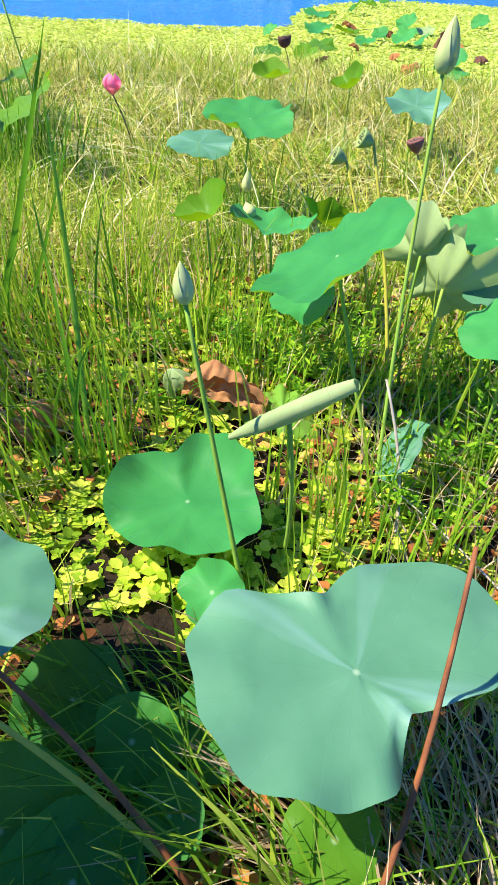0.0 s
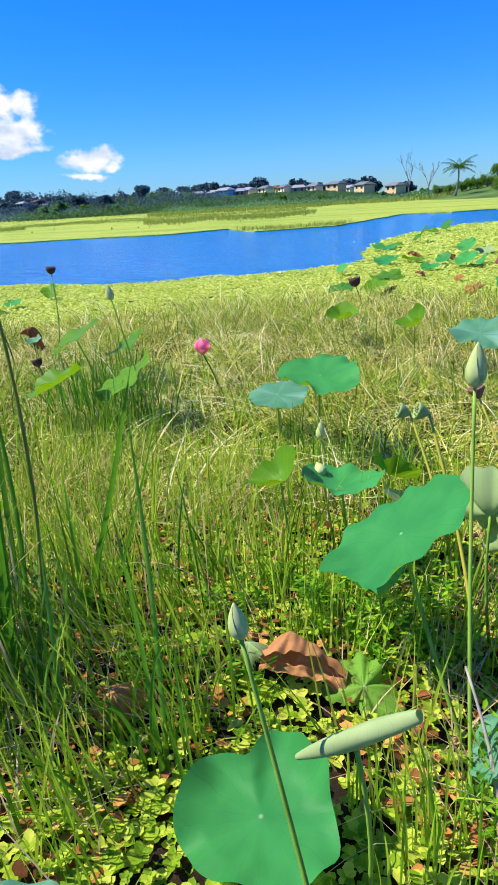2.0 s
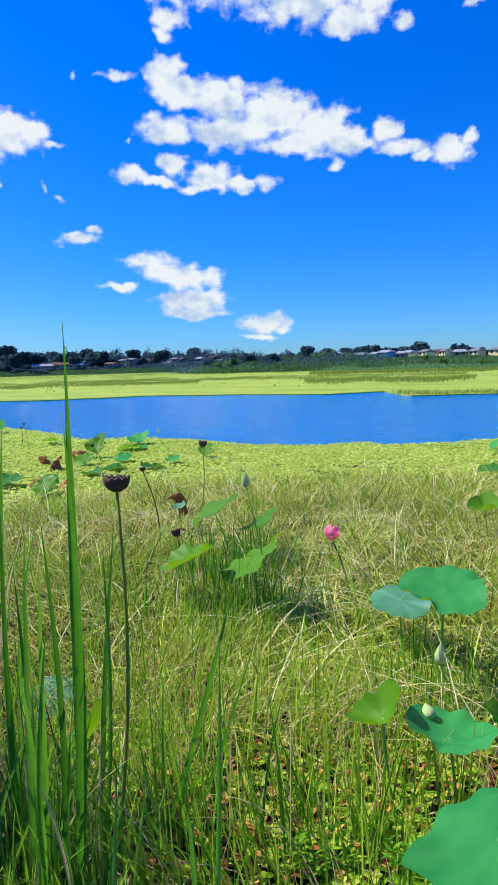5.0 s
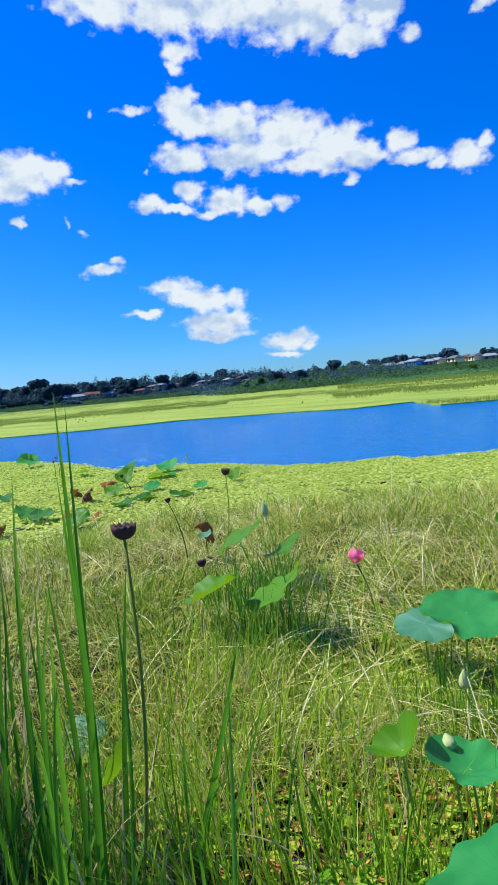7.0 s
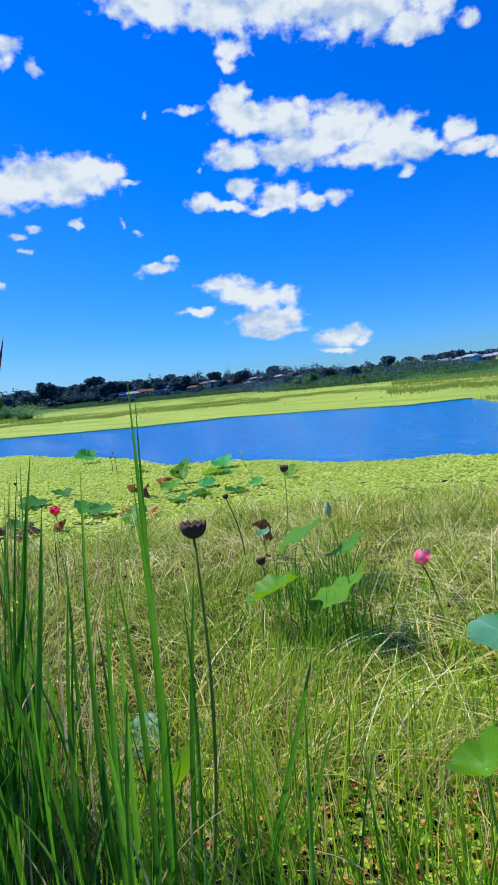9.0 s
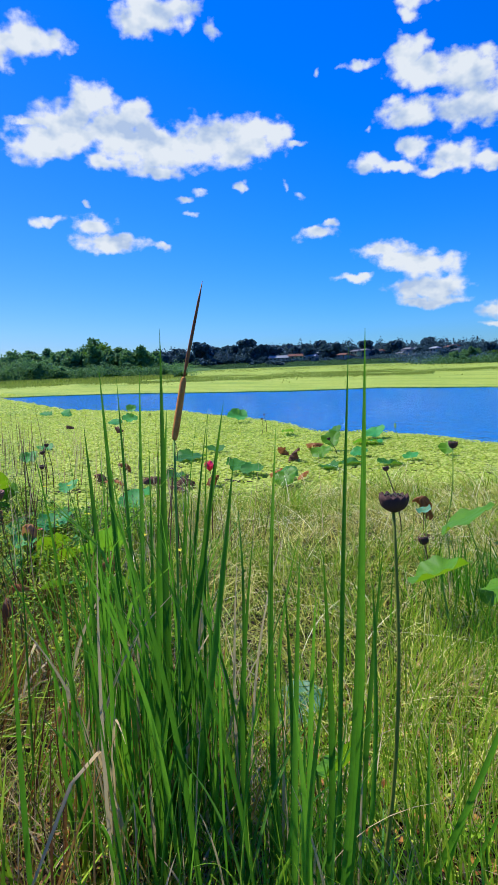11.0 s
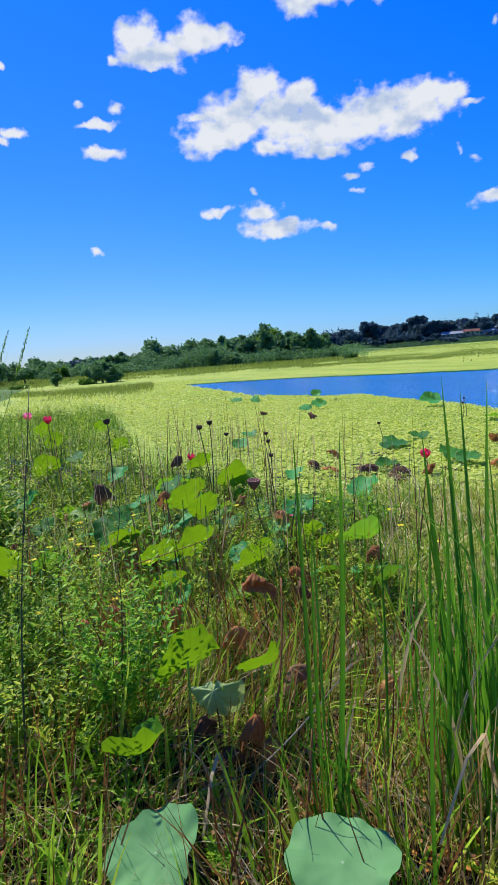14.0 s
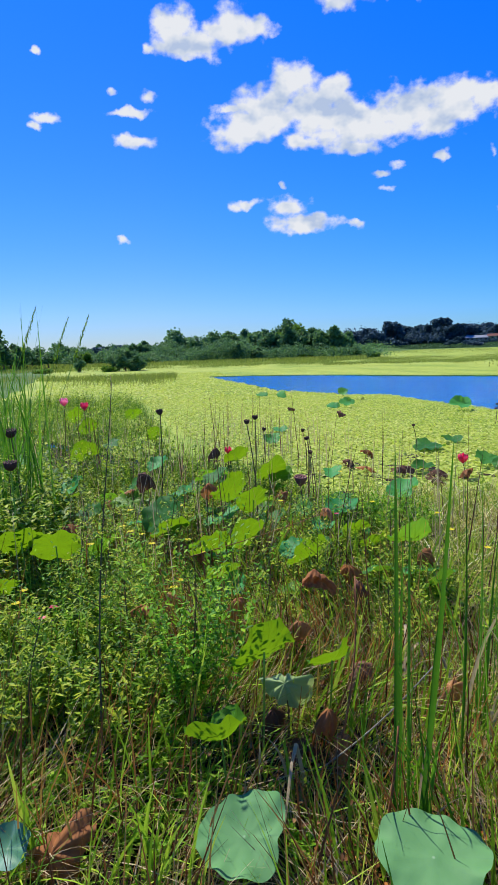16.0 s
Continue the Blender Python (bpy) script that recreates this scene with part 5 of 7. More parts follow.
def leaf(x, y, z, d, kind, tilt=10, toward=None, cup=None, wave=0.11, notches=None, root=None, stem="stem", group="lotus leaves in the marsh", fine=False, lips=()):
    COUNT[0] += 1
    g = random.Random(COUNT[0] * 17)
    toward = g.uniform(0, 360) if toward is None else toward
    cup = g.uniform(0.05, 0.3) if cup is None else cup
    notches = [(g.uniform(0, 360), g.uniform(0.05, 0.3), g.uniform(12, 30)) for _ in range(2)] if notches is None else notches
    rx, ry = (x + g.uniform(-0.05, 0.05), y + g.uniform(-0.05, 0.05)) if root is None else root
    gz = float(bank_height(rx, ry)) - 0.04
    how = "standing steeply on its stalk" if tilt > 35 else ("floating among water plants" if z < 0.16 else "held flat on its stalk")
    ob = thing("lotus_leaf", rx, ry, gz, f"{WORDS[kind]} round lotus leaf {how}", "lotus leaf", group)
    me = mesh_of("blade", *leaf_mesh(d, COUNT[0], cup, wave, notches, 14 if fine else 8, 72 if fine else 40, lips), KINDS[kind])
    part("blade", me, ob, Matrix.Translation((x - rx, y - ry, z - gz)) @ tilt_matrix(tilt, toward, 0))
    r = 0.0035 + 0.006 * d
    v, f = tube(bend((0, 0, 0), (x - rx, y - ry, z - gz - 0.004), 0.03 * (z - gz), 8, g.uniform(0, 6.28)), [r * (1.25 - 0.05 * i) for i in range(9)], 7)
    part("stalk", mesh_of("stalk", v, f, stem), ob)
    return ob


def bud(x, y, z, h, w, root, lean=(0, 0), tip=True, stem="stem", bow=0.03, label="closed pale green lotus bud on a tall stalk"):
    gz = float(bank_height(*root)) - 0.04
    ob = thing("lotus_bud", root[0], root[1], gz, label, "lotus bud", "lotus buds")
    m = Matrix.Translation((x - root[0], y - root[1], z - gz)) @ tilt_matrix(math.hypot(*lean), math.degrees(math.atan2(lean[1], lean[0])))
    prof = [(0.16, 0.0), (0.34, 0.06), (0.46, 0.18), (0.5, 0.34), (0.46, 0.52), (0.35, 0.7), (0.21, 0.85), (0.09, 0.95), (0.02, 1.0)]
    part("bud", mesh_of("bud", *revolve([(a * w, b * h) for a, b in prof], 16, 0.05, 3), "bud_skin"), ob, m)
    # outer petals that wrap the bud
    for k in range(3):
        vs, fs = [], []
        n = 7
        for i in range(n):
            s = i / (n - 1)
            for j in (-2, -1, 0, 1, 2):
                a = 2.1 * k + j * 0.5 * (1 - 0.72 * s)
                rr = np.interp(0.03 + 0.9 * s, [p[1] for p in prof], [p[0] for p in prof]) * w * 1.07 + 0.0006
                vs.append((rr * math.cos(a), rr * math.sin(a), (0.03 + 0.9 * s) * h))
        for i in range(n - 1):
            for j in range(4):
                fs.append((i * 5 + j, i * 5 + j + 1, i * 5 + j + 6, i * 5 + j + 5))
        part("petal", mesh_of("petal", vs, fs, "bud_tip" if k == 1 and tip else "bud_skin"), ob, m)
    v, f = tube(bend((0, 0, 0), (x - root[0], y - root[1], z - gz + 0.002), bow, 10, 2.0), [0.0062 - 0.0002 * i for i in range(11)], 8)
    part("stalk", mesh_of("stalk", v, f, stem), ob)
    return ob


def pod(x, y, z, w, kind, root, tilt=0, toward=0, stem="stem", bow=0.03, label="", h=0.85):
    gz = float(bank_height(*root)) - 0.04
    ob = thing("seed_pod", root[0], root[1], gz, label or f"{ {'pod_green': 'green', 'pod_brown': 'dark brown dried', 'pod_rose': 'reddish brown drying'}[kind]} lotus seed pod on a stalk", "seed pod", "lotus seed pods")
    m = Matrix.Translation((x - root[0], y - root[1], z - gz)) @ tilt_matrix(tilt, toward)
    prof = [(0.10, 0), (0.17, 0.1), (0.33, 0.35), (0.45, 0.62), (0.5, 0.82), (0.49, 0.92), (0.44, 0.93), (0.4, 0.86), (0.02, 0.84)]
    if kind == "pod_brown":
        prof = [(0.10, 0), (0.20, 0.05), (0.36, 0.2), (0.46, 0.42), (0.5, 0.66), (0.51, 0.86), (0.46, 0.88), (0.42, 0.8), (0.02, 0.76)]
    cv, cf = revolve([(a * w, b * w * h) for a, b in prof], 22, 0.045, 11)
    if kind == "pod_brown":
        # the dried rim is notched into teeth
        cv = [(a, b, c + (0.07 * w * (-1) ** (i % 22) if 110 <= i < 154 else 0)) for i, (a, b, c) in enumerate(cv)]
    part("cup", mesh_of("cup", cv, cf, kind), ob, m)
    for k in range(9):
        a, r = k * 2.4, 0.36 * w * math.sqrt((k + 0.3) / 9)
        v, f = revolve([(0.02 * w, 0), (0.055 * w, 0.02 * w), (0.05 * w, 0.06 * w), (0.015 * w, 0.085 * w)], 7)
        part("seed", mesh_of("seed", v, f, "seed"), ob, m @ Matrix.Translation((r * math.cos(a), r * math.sin(a), 0.83 * w * h)))
    v, f = tube(bend((0, 0, 0), (x - root[0], y - root[1], z - gz + 0.003), bow, 10, 1.0), [0.0078 - 0.0003 * i for i in range(11)], 8)
    part("stalk", mesh_of("stalk", v, f, stem), ob)
    return ob


def flower(x, y, z, d, root, material="petal", open_=0.35, label="pink lotus flower half open on its stalk"):
    gz = float(bank_height(*root)) - 0.04
    ob = thing("lotus_flower", root[0], root[1], gz, label, "lotus flower", "lotus flowers")
    for k in range(14):
        ring = k // 5
        a = k * 2.51
        vs, fs = [], []
        n, L = 7, d * (1.05 - 0.12 * ring)
        for i in range(n):
            s = i / (n - 1)
            rad = d * (0.06 + (0.44 - 0.1 * ring) * math.sin(s * (2.75 - 2.2 * open_)))
            wd = d * 0.26 * math.sin(math.pi * (0.12 + 0.86 * s)) ** 0.8
            for j in (-1, -0.5, 0, 0.5, 1):
                t = a + j * wd / max(rad, 0.1 * d)
                vs.append((rad * math.cos(t), rad * math.sin(t), L * s * 0.95))
        for i in range(n - 1):
            for j in range(4):
                fs.append((i * 5 + j, i * 5 + j + 1, i * 5 + j + 6, i * 5 + j + 5))
        part("petal", mesh_of("petal", vs, fs, material), ob, Matrix.Translation((x - root[0], y - root[1], z - gz)))
    v, f = tube(bend((0, 0, 0), (x - root[0], y - root[1], z - gz + 0.004), 0.03, 9, 0.5), 0.0055, 7)
    part("stalk", mesh_of("stalk", v, f, "stem_dark"), ob)
    return ob


def dead(x, y, z, d, material="dead_leaf", droop=1.0, stem=True, tilt=20, toward=0, spin=0, label="crumpled brown dead lotus leaf on the marsh"):
    """A withered leaf: folded like a shut umbrella, with a frayed rim."""
    COUNT[0] += 1
    g = random.Random(COUNT[0] * 31)
    gz = float(bank_height(x, y)) - 0.03
    ob = thing("dead_lotus_leaf", x, y, gz, label, "dead leaf", "withered lotus leaves")
    rings, seg, R = 8, 48, d / 2
    ph = [g.uniform(0, 6.28) for _ in range(4)]
    verts = [(0, 0, 0)]
    for i in range(1, rings + 1):
        t = i / rings
        for k in range(seg):
            a = 2 * math.pi * k / seg
            fold = math.sin(8 * a + ph[0]) + 0.6 * math.sin(5 * a + ph[1]) + 0.4 * math.sin(13 * a + ph[2])
            r = R * t * (1 - 0.30 * droop * t) * (1 + (0.06 + 0.05 * droop) * t * fold + 0.2 * t * math.sin(3 * a + ph[3]) + 0.3 * t * math.sin(2 * a + ph[2]))
            zz = -droop * R * 0.75 * t ** 1.6 * (1 + 0.35 * math.sin(2 * a + ph[1]) + 0.45 * math.sin(a + ph[0])) + 0.12 * R * t * fold
            verts.append((r * math.cos(a), r * math.sin(a), zz))
    faces = [(0, 1 + k, 1 + (k + 1) % seg) for k in range(seg)]
    for i in range(rings - 1):
        for k in range(seg):
            if i == rings - 2 and g.random() < 0.18:
                continue
            a, b = 1 + i * seg + k, 1 + i * seg + (k + 1) % seg
            faces.append((a, a + seg, b + seg, b))
    part("blade", mesh_of("blade", verts, faces, material), ob, Matrix.Translation((0, 0, z - gz)) @ tilt_matrix(tilt, toward, spin))
    if stem:
        v, f = tube(bend((0, 0, 0), (0, 0, z - gz - 0.002), 0.02, 6, ph[0]), 0.004, 6)
        part("stalk", mesh_of("stalk", v, f, "stem_dark"), ob)
    return ob


# near leaves round the first viewpoint
leaf(0.925, 0.998, 0.475, 0.455, "b", 5, 80, 0.05, 0.025, [(-30, 0.60, 36), (126, 0.38, 20), (58, -0.36, 28), (-82, 0.16, 20)], (0.98, 1.12), fine=True)
leaf(0.285, 0.945, 0.45, 0.33, "b", 12, 40, 0.08, 0.04, [(180, 0.2, 20)], (0.3, 1.1), fine=True)
leaf(0.50, 1.49, 0.215, 0.36, "g", 6, 250, 0.16, 0.05, [(125, 0.24, 17), (20, 0.08, 20)], (0.53, 1.56), fine=True, lips=[(70, 50, 0.35), (175, 30, 0.2)])
leaf(0.70, 2.13, 0.62, 0.42, "g", 38, 200, 0.10, 0.022, [(205, -0.16, 13), (232, 0.10, 12)], (0.93, 1.98), fine=True, lips=[(205, 24, 0.30), (-60, 60, 0.14)])
leaf(0.60, 2.30, 0.40, 0.22, "g", 20, 230, 0.1, 0.1, None, (0.66, 2.3))
leaf(1.02, 2.40, 0.47, 0.34, "p", 68, 70, 0.7, 0.34, None, (1.05, 2.3), fine=True)
leaf(0.93, 2.44, 0.55, 0.26, "p", 62, 95, 0.7, 0.28, None, (0.98, 2.4), fine=True)
leaf(1.16, 2.60, 0.58, 0.30, "g", 18, 260, 0.2, 0.1, None, (1.2, 2.5))
leaf(1.22, 2.42, 0.50, 0.30, "b", 22, 230, 0.2, 0.1, None, (1.2, 2.3))
leaf(1.18, 1.98, 0.58, 0.28, "g", 30, 200, 0.12, 0.08, None, (1.2, 2.0), fine=True)
leaf(0.99, 1.82, 0.25, 0.20, "b", 60, 185, 0.2, 0.08, None, (1.0, 1.84))
leaf(0.02, 3.75, 0.60, 0.46, "g", 14, 270, 0.12, 0.07, [(262, 0.2, 12), (20, 0.1, 14)], (0.04, 3.7), fine=True, lips=[(-100, 50, 0.2)])
leaf(-0.32, 3.98, 0.40, 0.38, "b", 10, 255, 0.05, 0.05, [(200, 0.2, 16)], (-0.3, 3.95))
leaf(0.15, 2.68, 0.47, 0.22, "y", 30, 210, 0.7, 0.14, [(120, 0.2, 20)], (0.2, 2.7))
leaf(0.38, 2.74, 0.44, 0.32, "g", 6, 70, 0.35, 0.10, [(265, 0.25, 16)], (0.4, 2.75))
leaf(0.55, 2.86, 0.46, 0.24, "y", 38, 60, 0.5, 0.12, None, (0.5, 2.8))
leaf(0.66, 2.72, 0.40, 0.26, "p", 26, 40, 0.2, 0.12, None, (0.62, 2.7))
leaf(-1.38, 4.0, 0.46, 0.50, "y", 36, 213, 0.14, 0.09, [(30, 0.25, 20)], (-1.3, 3.95))
leaf(-2.34, 4.72, 0.55, 0.48, "y", 30, 215, 0.10, 0.07, None, (-2.15, 4.8))
leaf(-1.95, 4.85, 0.46, 0.36, "y", 28, 213, 0.15, 0.09, None, (-1.9, 4.8))
leaf(-1.78, 3.75, 0.46, 0.42, "y", 24, 205, 0.25, 0.12, None, (-1.55, 3.6))
leaf(-3.09, 5.09, 0.42, 0.15, "b", 20, 260, 0.3, 0.12, None, (-3.05, 5.1))
leaf(0.77, 5.7, 0.44, 0.48, "b", 16, 270, 0.15, 0.1, [(265, 0.25, 16)], (0.8, 5.7))
leaf(0.29, 5.54, 0.53, 0.26, "y", 30, 210, 0.7, 0.12, None, (0.3, 5.5))
leaf(1.5, 4.55, 0.40, 0.36, "b", 35, 200, 0.2, 0.1, None, (1.5, 4.5))
leaf(-0.55, 6.6, 0.38, 0.34, "y", 12, 270, 0.5, 0.12, None, (-0.5, 6.6))
# taller unseen leaves, added at the water's edge to shade the low ones
leaf(0.33, 0.71, 0.58, 0.32, "g", 8, 200, 0.1, 0.06, None, (0.36, 0.74))
leaf(0.20, 0.48, 0.60, 0.38, "g", 12, 160, 0.1, 0.06, None, (0.25, 0.5))
# shaded leaves low under the big one; the dark kind holds part of that shade
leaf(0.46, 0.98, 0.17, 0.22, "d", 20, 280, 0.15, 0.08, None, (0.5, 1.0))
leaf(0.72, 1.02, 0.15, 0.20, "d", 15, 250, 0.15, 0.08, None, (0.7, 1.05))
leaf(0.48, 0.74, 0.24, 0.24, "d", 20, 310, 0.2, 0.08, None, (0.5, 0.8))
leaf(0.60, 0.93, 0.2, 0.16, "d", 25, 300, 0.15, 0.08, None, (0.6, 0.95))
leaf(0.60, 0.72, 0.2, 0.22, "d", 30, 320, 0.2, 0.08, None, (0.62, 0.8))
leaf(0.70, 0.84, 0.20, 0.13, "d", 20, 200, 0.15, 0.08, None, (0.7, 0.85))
leaf(0.95, 0.86, 0.26, 0.15, "y", 20, 270, 0.1, 0.06, None, (0.98, 0.9))
leaf(0.63, 1.28, 0.18, 0.15, "g", 35, 240, 0.3, 0.15, None, (0.63, 1.3))
leaf(-1.55, 2.43, 0.13, 0.28, "b", 20, 320, 0.1, 0.05, None, (-1.55, 2.45))
leaf(-0.75, 2.05, 0.42, 0.24, "y", 50, 200, 0.5, 0.12, None, (-0.75, 2.0))


def rolled_leaf():
    ob = thing("rolled_lotus_leaf", 0.74, 1.50, 0.0, "young pale green lotus leaf still rolled into a spindle", "lotus leaf")
    a, b = Vector((0.60, 1.47, 0.455)), Vector((0.835, 1.455, 0.655))
    d = (b - a)
    n, seg = 14, 20
    vs, fs = [], []
    u = d.normalized().cross(Vector((0, 0, 1))).normalized()
    w = u.cross(d.normalized())
    for i in range(n + 1):
        s = i / n
        r = 0.022 * (math.sin(math.pi * (0.06 + 0.80 * s)) ** 0.7)
        for k in range(seg + 5):
            t = 2 * math.pi * k / seg
            rr = r * (0.82 + 0.18 * k / seg + 0.04 * math.sin(9 * s + k))
            vs.append(a + d * s + (u * math.cos(t) + w * math.sin(t)) * rr - ob.location)
    m = seg + 5
    for i in range(n):
        for k in range(m - 1):
            fs.append((i * m + k, i * m + k + 1, (i + 1) * m + k + 1, (i + 1) * m + k))
    part("blade", mesh_of("blade", vs, fs, "lotus_pale"), ob)
    v, f = tube(bend((0, 0, -0.03), (a.lerp(b, 0.5) - ob.location), 0.02, 8), 0.0055, 7)
    part("stalk", mesh_of("stalk", v, f, "stem"), ob)


rolled_leaf()
bud(0.515, 1.425, 0.765, 0.075, 0.034, (0.74, 1.27), (-8, 2), True, "stem", 0.02)
bud(0.865, 2.06, 1.075, 0.105, 0.046, (0.95, 1.74), (0, 4), True, "stem", 0.02)
bud(0.10, 3.46, 0.34, 0.10, 0.05, (0.22, 3.4), (0, 0), True, "stem", 0.02)
bud(-1.41, 3.96, 0.97, 0.10, 0.048, (-1.22, 4.0), (-10, 0), True, "stem", 0.05)
bud(0.29, 2.80, 0.45, 0.06, 0.05, (0.45, 2.55), (-30, 20), True, "stem_yellow", 0.03, "small fading lotus bud on a leaning stalk")
flower(-1.21, 4.79, 0.42, 0.125, (-1.05, 4.75), open_=0.0, label="pink lotus flower closing on its stalk")
bud(-8.83, 10.61, 0.34, 0.12, 0.05, (-8.8, 10.7), (0, 0), False, "stem", 0.02, "pale lotus bud at the lake's edge")
flower(-7.38, 5.14, 0.24, 0.16, (-7.3, 5.1), "petal_red", 0.1, "deep pink open lotus flower above the floating plants")
flower(-8.5, 1.75, 0.46, 0.12, (-8.5, 1.8), "petal_red", 0.2)
flower(-11.5, -0.35, 1.00, 0.16, (-11.5, -0.35), "petal_red", 0.2)
flower(-12.5, -0.75, 1.02, 0.18, (-12.4, -0.8), "petal", 0.1, "pale pink lotus flower among tall weeds")
pod(0.58, 3.17, 0.61, 0.07, "pod_green", (0.85, 2.75), 70, 195, "stem_yellow", 0.03)
pod(0.71, 2.64, 0.80, 0.06, "pod_green", (0.95, 2.3), 70, 200, "stem_yellow", 0.03)
pod(0.85, 3.42, 0.62, 0.072, "pod_rose", (1.15, 3.0), 20, 190, "stem_yellow", 0.03)
pod(-0.462, 1.992, 1.395, 0.082, "pod_brown", (-0.40, 1.80), 3, 90, "stem_olive", 0.05, "dark brown dried lotus seed pod on a yellowing stalk", 0.68)
pod(-3.03, 5.40, 0.98, 0.085, "pod_brown", (-3.1, 5.3), 5, 0, "stem", 0.05)
pod(-0.92, 8.9, 0.36, 0.15, "pod_brown", (-0.8, 8.7), 10, 180, "stem_dark", 0.05)
pod(-2.35, 4.25, 0.42, 0.075, "pod_brown", (-2.3, 4.25), 15, 180, "stem_dark", 0.02)
pod(-3.5, 5.0, 0.75, 0.06, "pod_brown", (-3.3, 5.0), 10, 180, "stem_dark", 0.05)
pod(1.35, 2.95, 0.72, 0.06, "pod_rose", (1.4, 2.7), 10, 180, "stem_yellow", 0.02)
pod(-5.05, 1.68, 0.68, 0.13, "pod_rose", (-5.0, 1.7), 8, 0, "stem_dark", 0.02, "brown dried lotus seed head on a stalk")
pod(-5.75, 1.33, 1.25, 0.062, "pod_brown", (-5.7, 1.4), 5, 0, "stem_dark", 0.04)
for px, py, pz in ((-6.2, 1.55, 1.24), (-8.4, 2.3, 0.8), (-8.7, 3.05, 0.7), (-7.2, 2.6, 0.6), (-7.7, 2.75, 0.72), (-9.8, 5.7, 0.5), (-5.3, 0.35, 1.45), (-12.5, 9.6, 0.5), (-12.0, 9.2, 0.45), (-8.2, 8.2, 0.35)):
    pod(px, py, pz, 0.065, "pod_brown", (px + rng.uniform(-0.15, 0.15), py + rng.uniform(-0.15, 0.15)), rng.uniform(0, 25), rng.uniform(0, 360), "stem_dark", 0.04)
pod(-4.5, -0.95, 1.15, 0.10, "pod_brown", (-4.5, -1.0), 5, 0, "stem", 0.03)
pod(-5.6, -1.05, 1.28, 0.11, "pod_brown", (-5.6, -1.0), 10, 0, "stem_dark", 0.03)

# lotus patch on the floating plants, north
P = "lotus leaves on the northern floating plants"
leaf(-1.52, 20.59, 0.25, 0.55, "d", 45, 190, group=P); leaf(-1.48, 14.36, 0.14, 0.57, "g", 15, 260, group=P); leaf(-1.05, 12.17, 0.10, 0.65, "y", 8, 260, group=P)
leaf(0.07, 16.27, 0.26, 0.46, "g", 38, 240, group=P); leaf(0.21, 13.83, 0.20, 0.46, "g", 28, 240, group=P); leaf(0.46, 16.38, 0.16, 0.46, "p", 16, 250, group=P)
leaf(0.49, 14.26, 0.16, 0.30, "g", 40, 200, group=P); leaf(-0.27, 14.19, 0.18, 0.34, "g", 30, 260, group=P); leaf(-0.42, 13.23, 0.12, 0.36, "g", 15, 260, group=P)
leaf(-1.19, 25.5, 0.3, 0.5, "d", 45, 220, group=P); leaf(-2.03, 19.0, 0.1, 0.5, "y", 8, group=P); leaf(-2.2, 18.3, 0.12, 0.7, "g", 8, group=P)
leaf(-1.62, 24.5, 0.12, 0.5, "y", 12, group=P); leaf(-1.97, 12.6, 0.2, 0.28, "g", 40, 230, group=P); leaf(-1.41, 10.1, 0.16, 0.4, "d", 12, 260, group=P)
leaf(-0.89, 10.2, 0.18, 0.36, "y", 25, 250, group=P); leaf(1.01, 10.4, 0.25, 0.44, "g", 32, 240, group=P); leaf(1.68, 19.9, 0.22, 0.45, "g", 40, 250, group=P)
leaf(1.12, 10.1, 0.15, 0.36, "g", 15, 250, group=P); leaf(-1.0, 14.9, 0.1, 0.5, "y", 6, group=P)
for dx, dy, dd, mt in ((-0.44, 12.2, 0.24, "dead_leaf"), (0.19, 11.76, 0.22, "dead_leaf"), (0.53, 10.3, 0.26, "dead_leaf"), (0.81, 14.3, 0.5, "dead_dark"), (1.05, 14.4, 0.42, "dead_leaf"), (-1.04, 15.85, 0.36, "dead_leaf"), (-0.7, 10.3, 0.2, "dead_dark"), (-0.22, 15.4, 0.26, "dead_leaf"), (1.5, 12.5, 0.3, "dead_dark")):
    dead(dx, dy, 0.10 + 0.22 * dd, dd, mt, rng.uniform(0.4, 0.9), True, rng.uniform(10, 60), rng.uniform(0, 360))
# lotus patch on the floating plants, north-west
P = "lotus leaves on the north-western floating plants"
leaf(-9.46, 10.6, 0.2, 0.54, "g", 20, 290, group=P); leaf(-8.84, 9.8, 0.12, 0.62, "g", 8, group=P); leaf(-6.75, 8.86, 0.14, 0.3, "g", 16, 290, group=P)
leaf(-6.64, 9.7, 0.2, 0.32, "y", 40, 290, group=P); leaf(-6.6, 8.2, 0.09, 0.42, "d", 5, group=P); leaf(-7.13, 7.75, 0.09, 0.46, "d", 5, group=P)
leaf(-8.0, 7.87, 0.2, 0.42, "y", 25, 290, group=P); leaf(-7.04, 7.2, 0.09, 0.4, "d", 5, group=P); leaf(-11.6, 9.7, 0.14, 0.36, "g", 12, group=P)
leaf(-10.6, 10.4, 0.2, 0.3, "d", 30, 290, group=P); leaf(-6.4, 5.87, 0.22, 0.36, "d", 25, 300, group=P); leaf(-7.5, 6.0, 0.16, 0.4, "d", 15, 300, group=P)
leaf(-8.6, 8.6, 0.3, 0.4, "y", 45, 300, group=P); leaf(-7.7, 8.5, 0.15, 0.36, "g", 20, 300, group=P); leaf(-5.9, 5.5, 0.3, 0.34, "y", 40, 290, group=P)
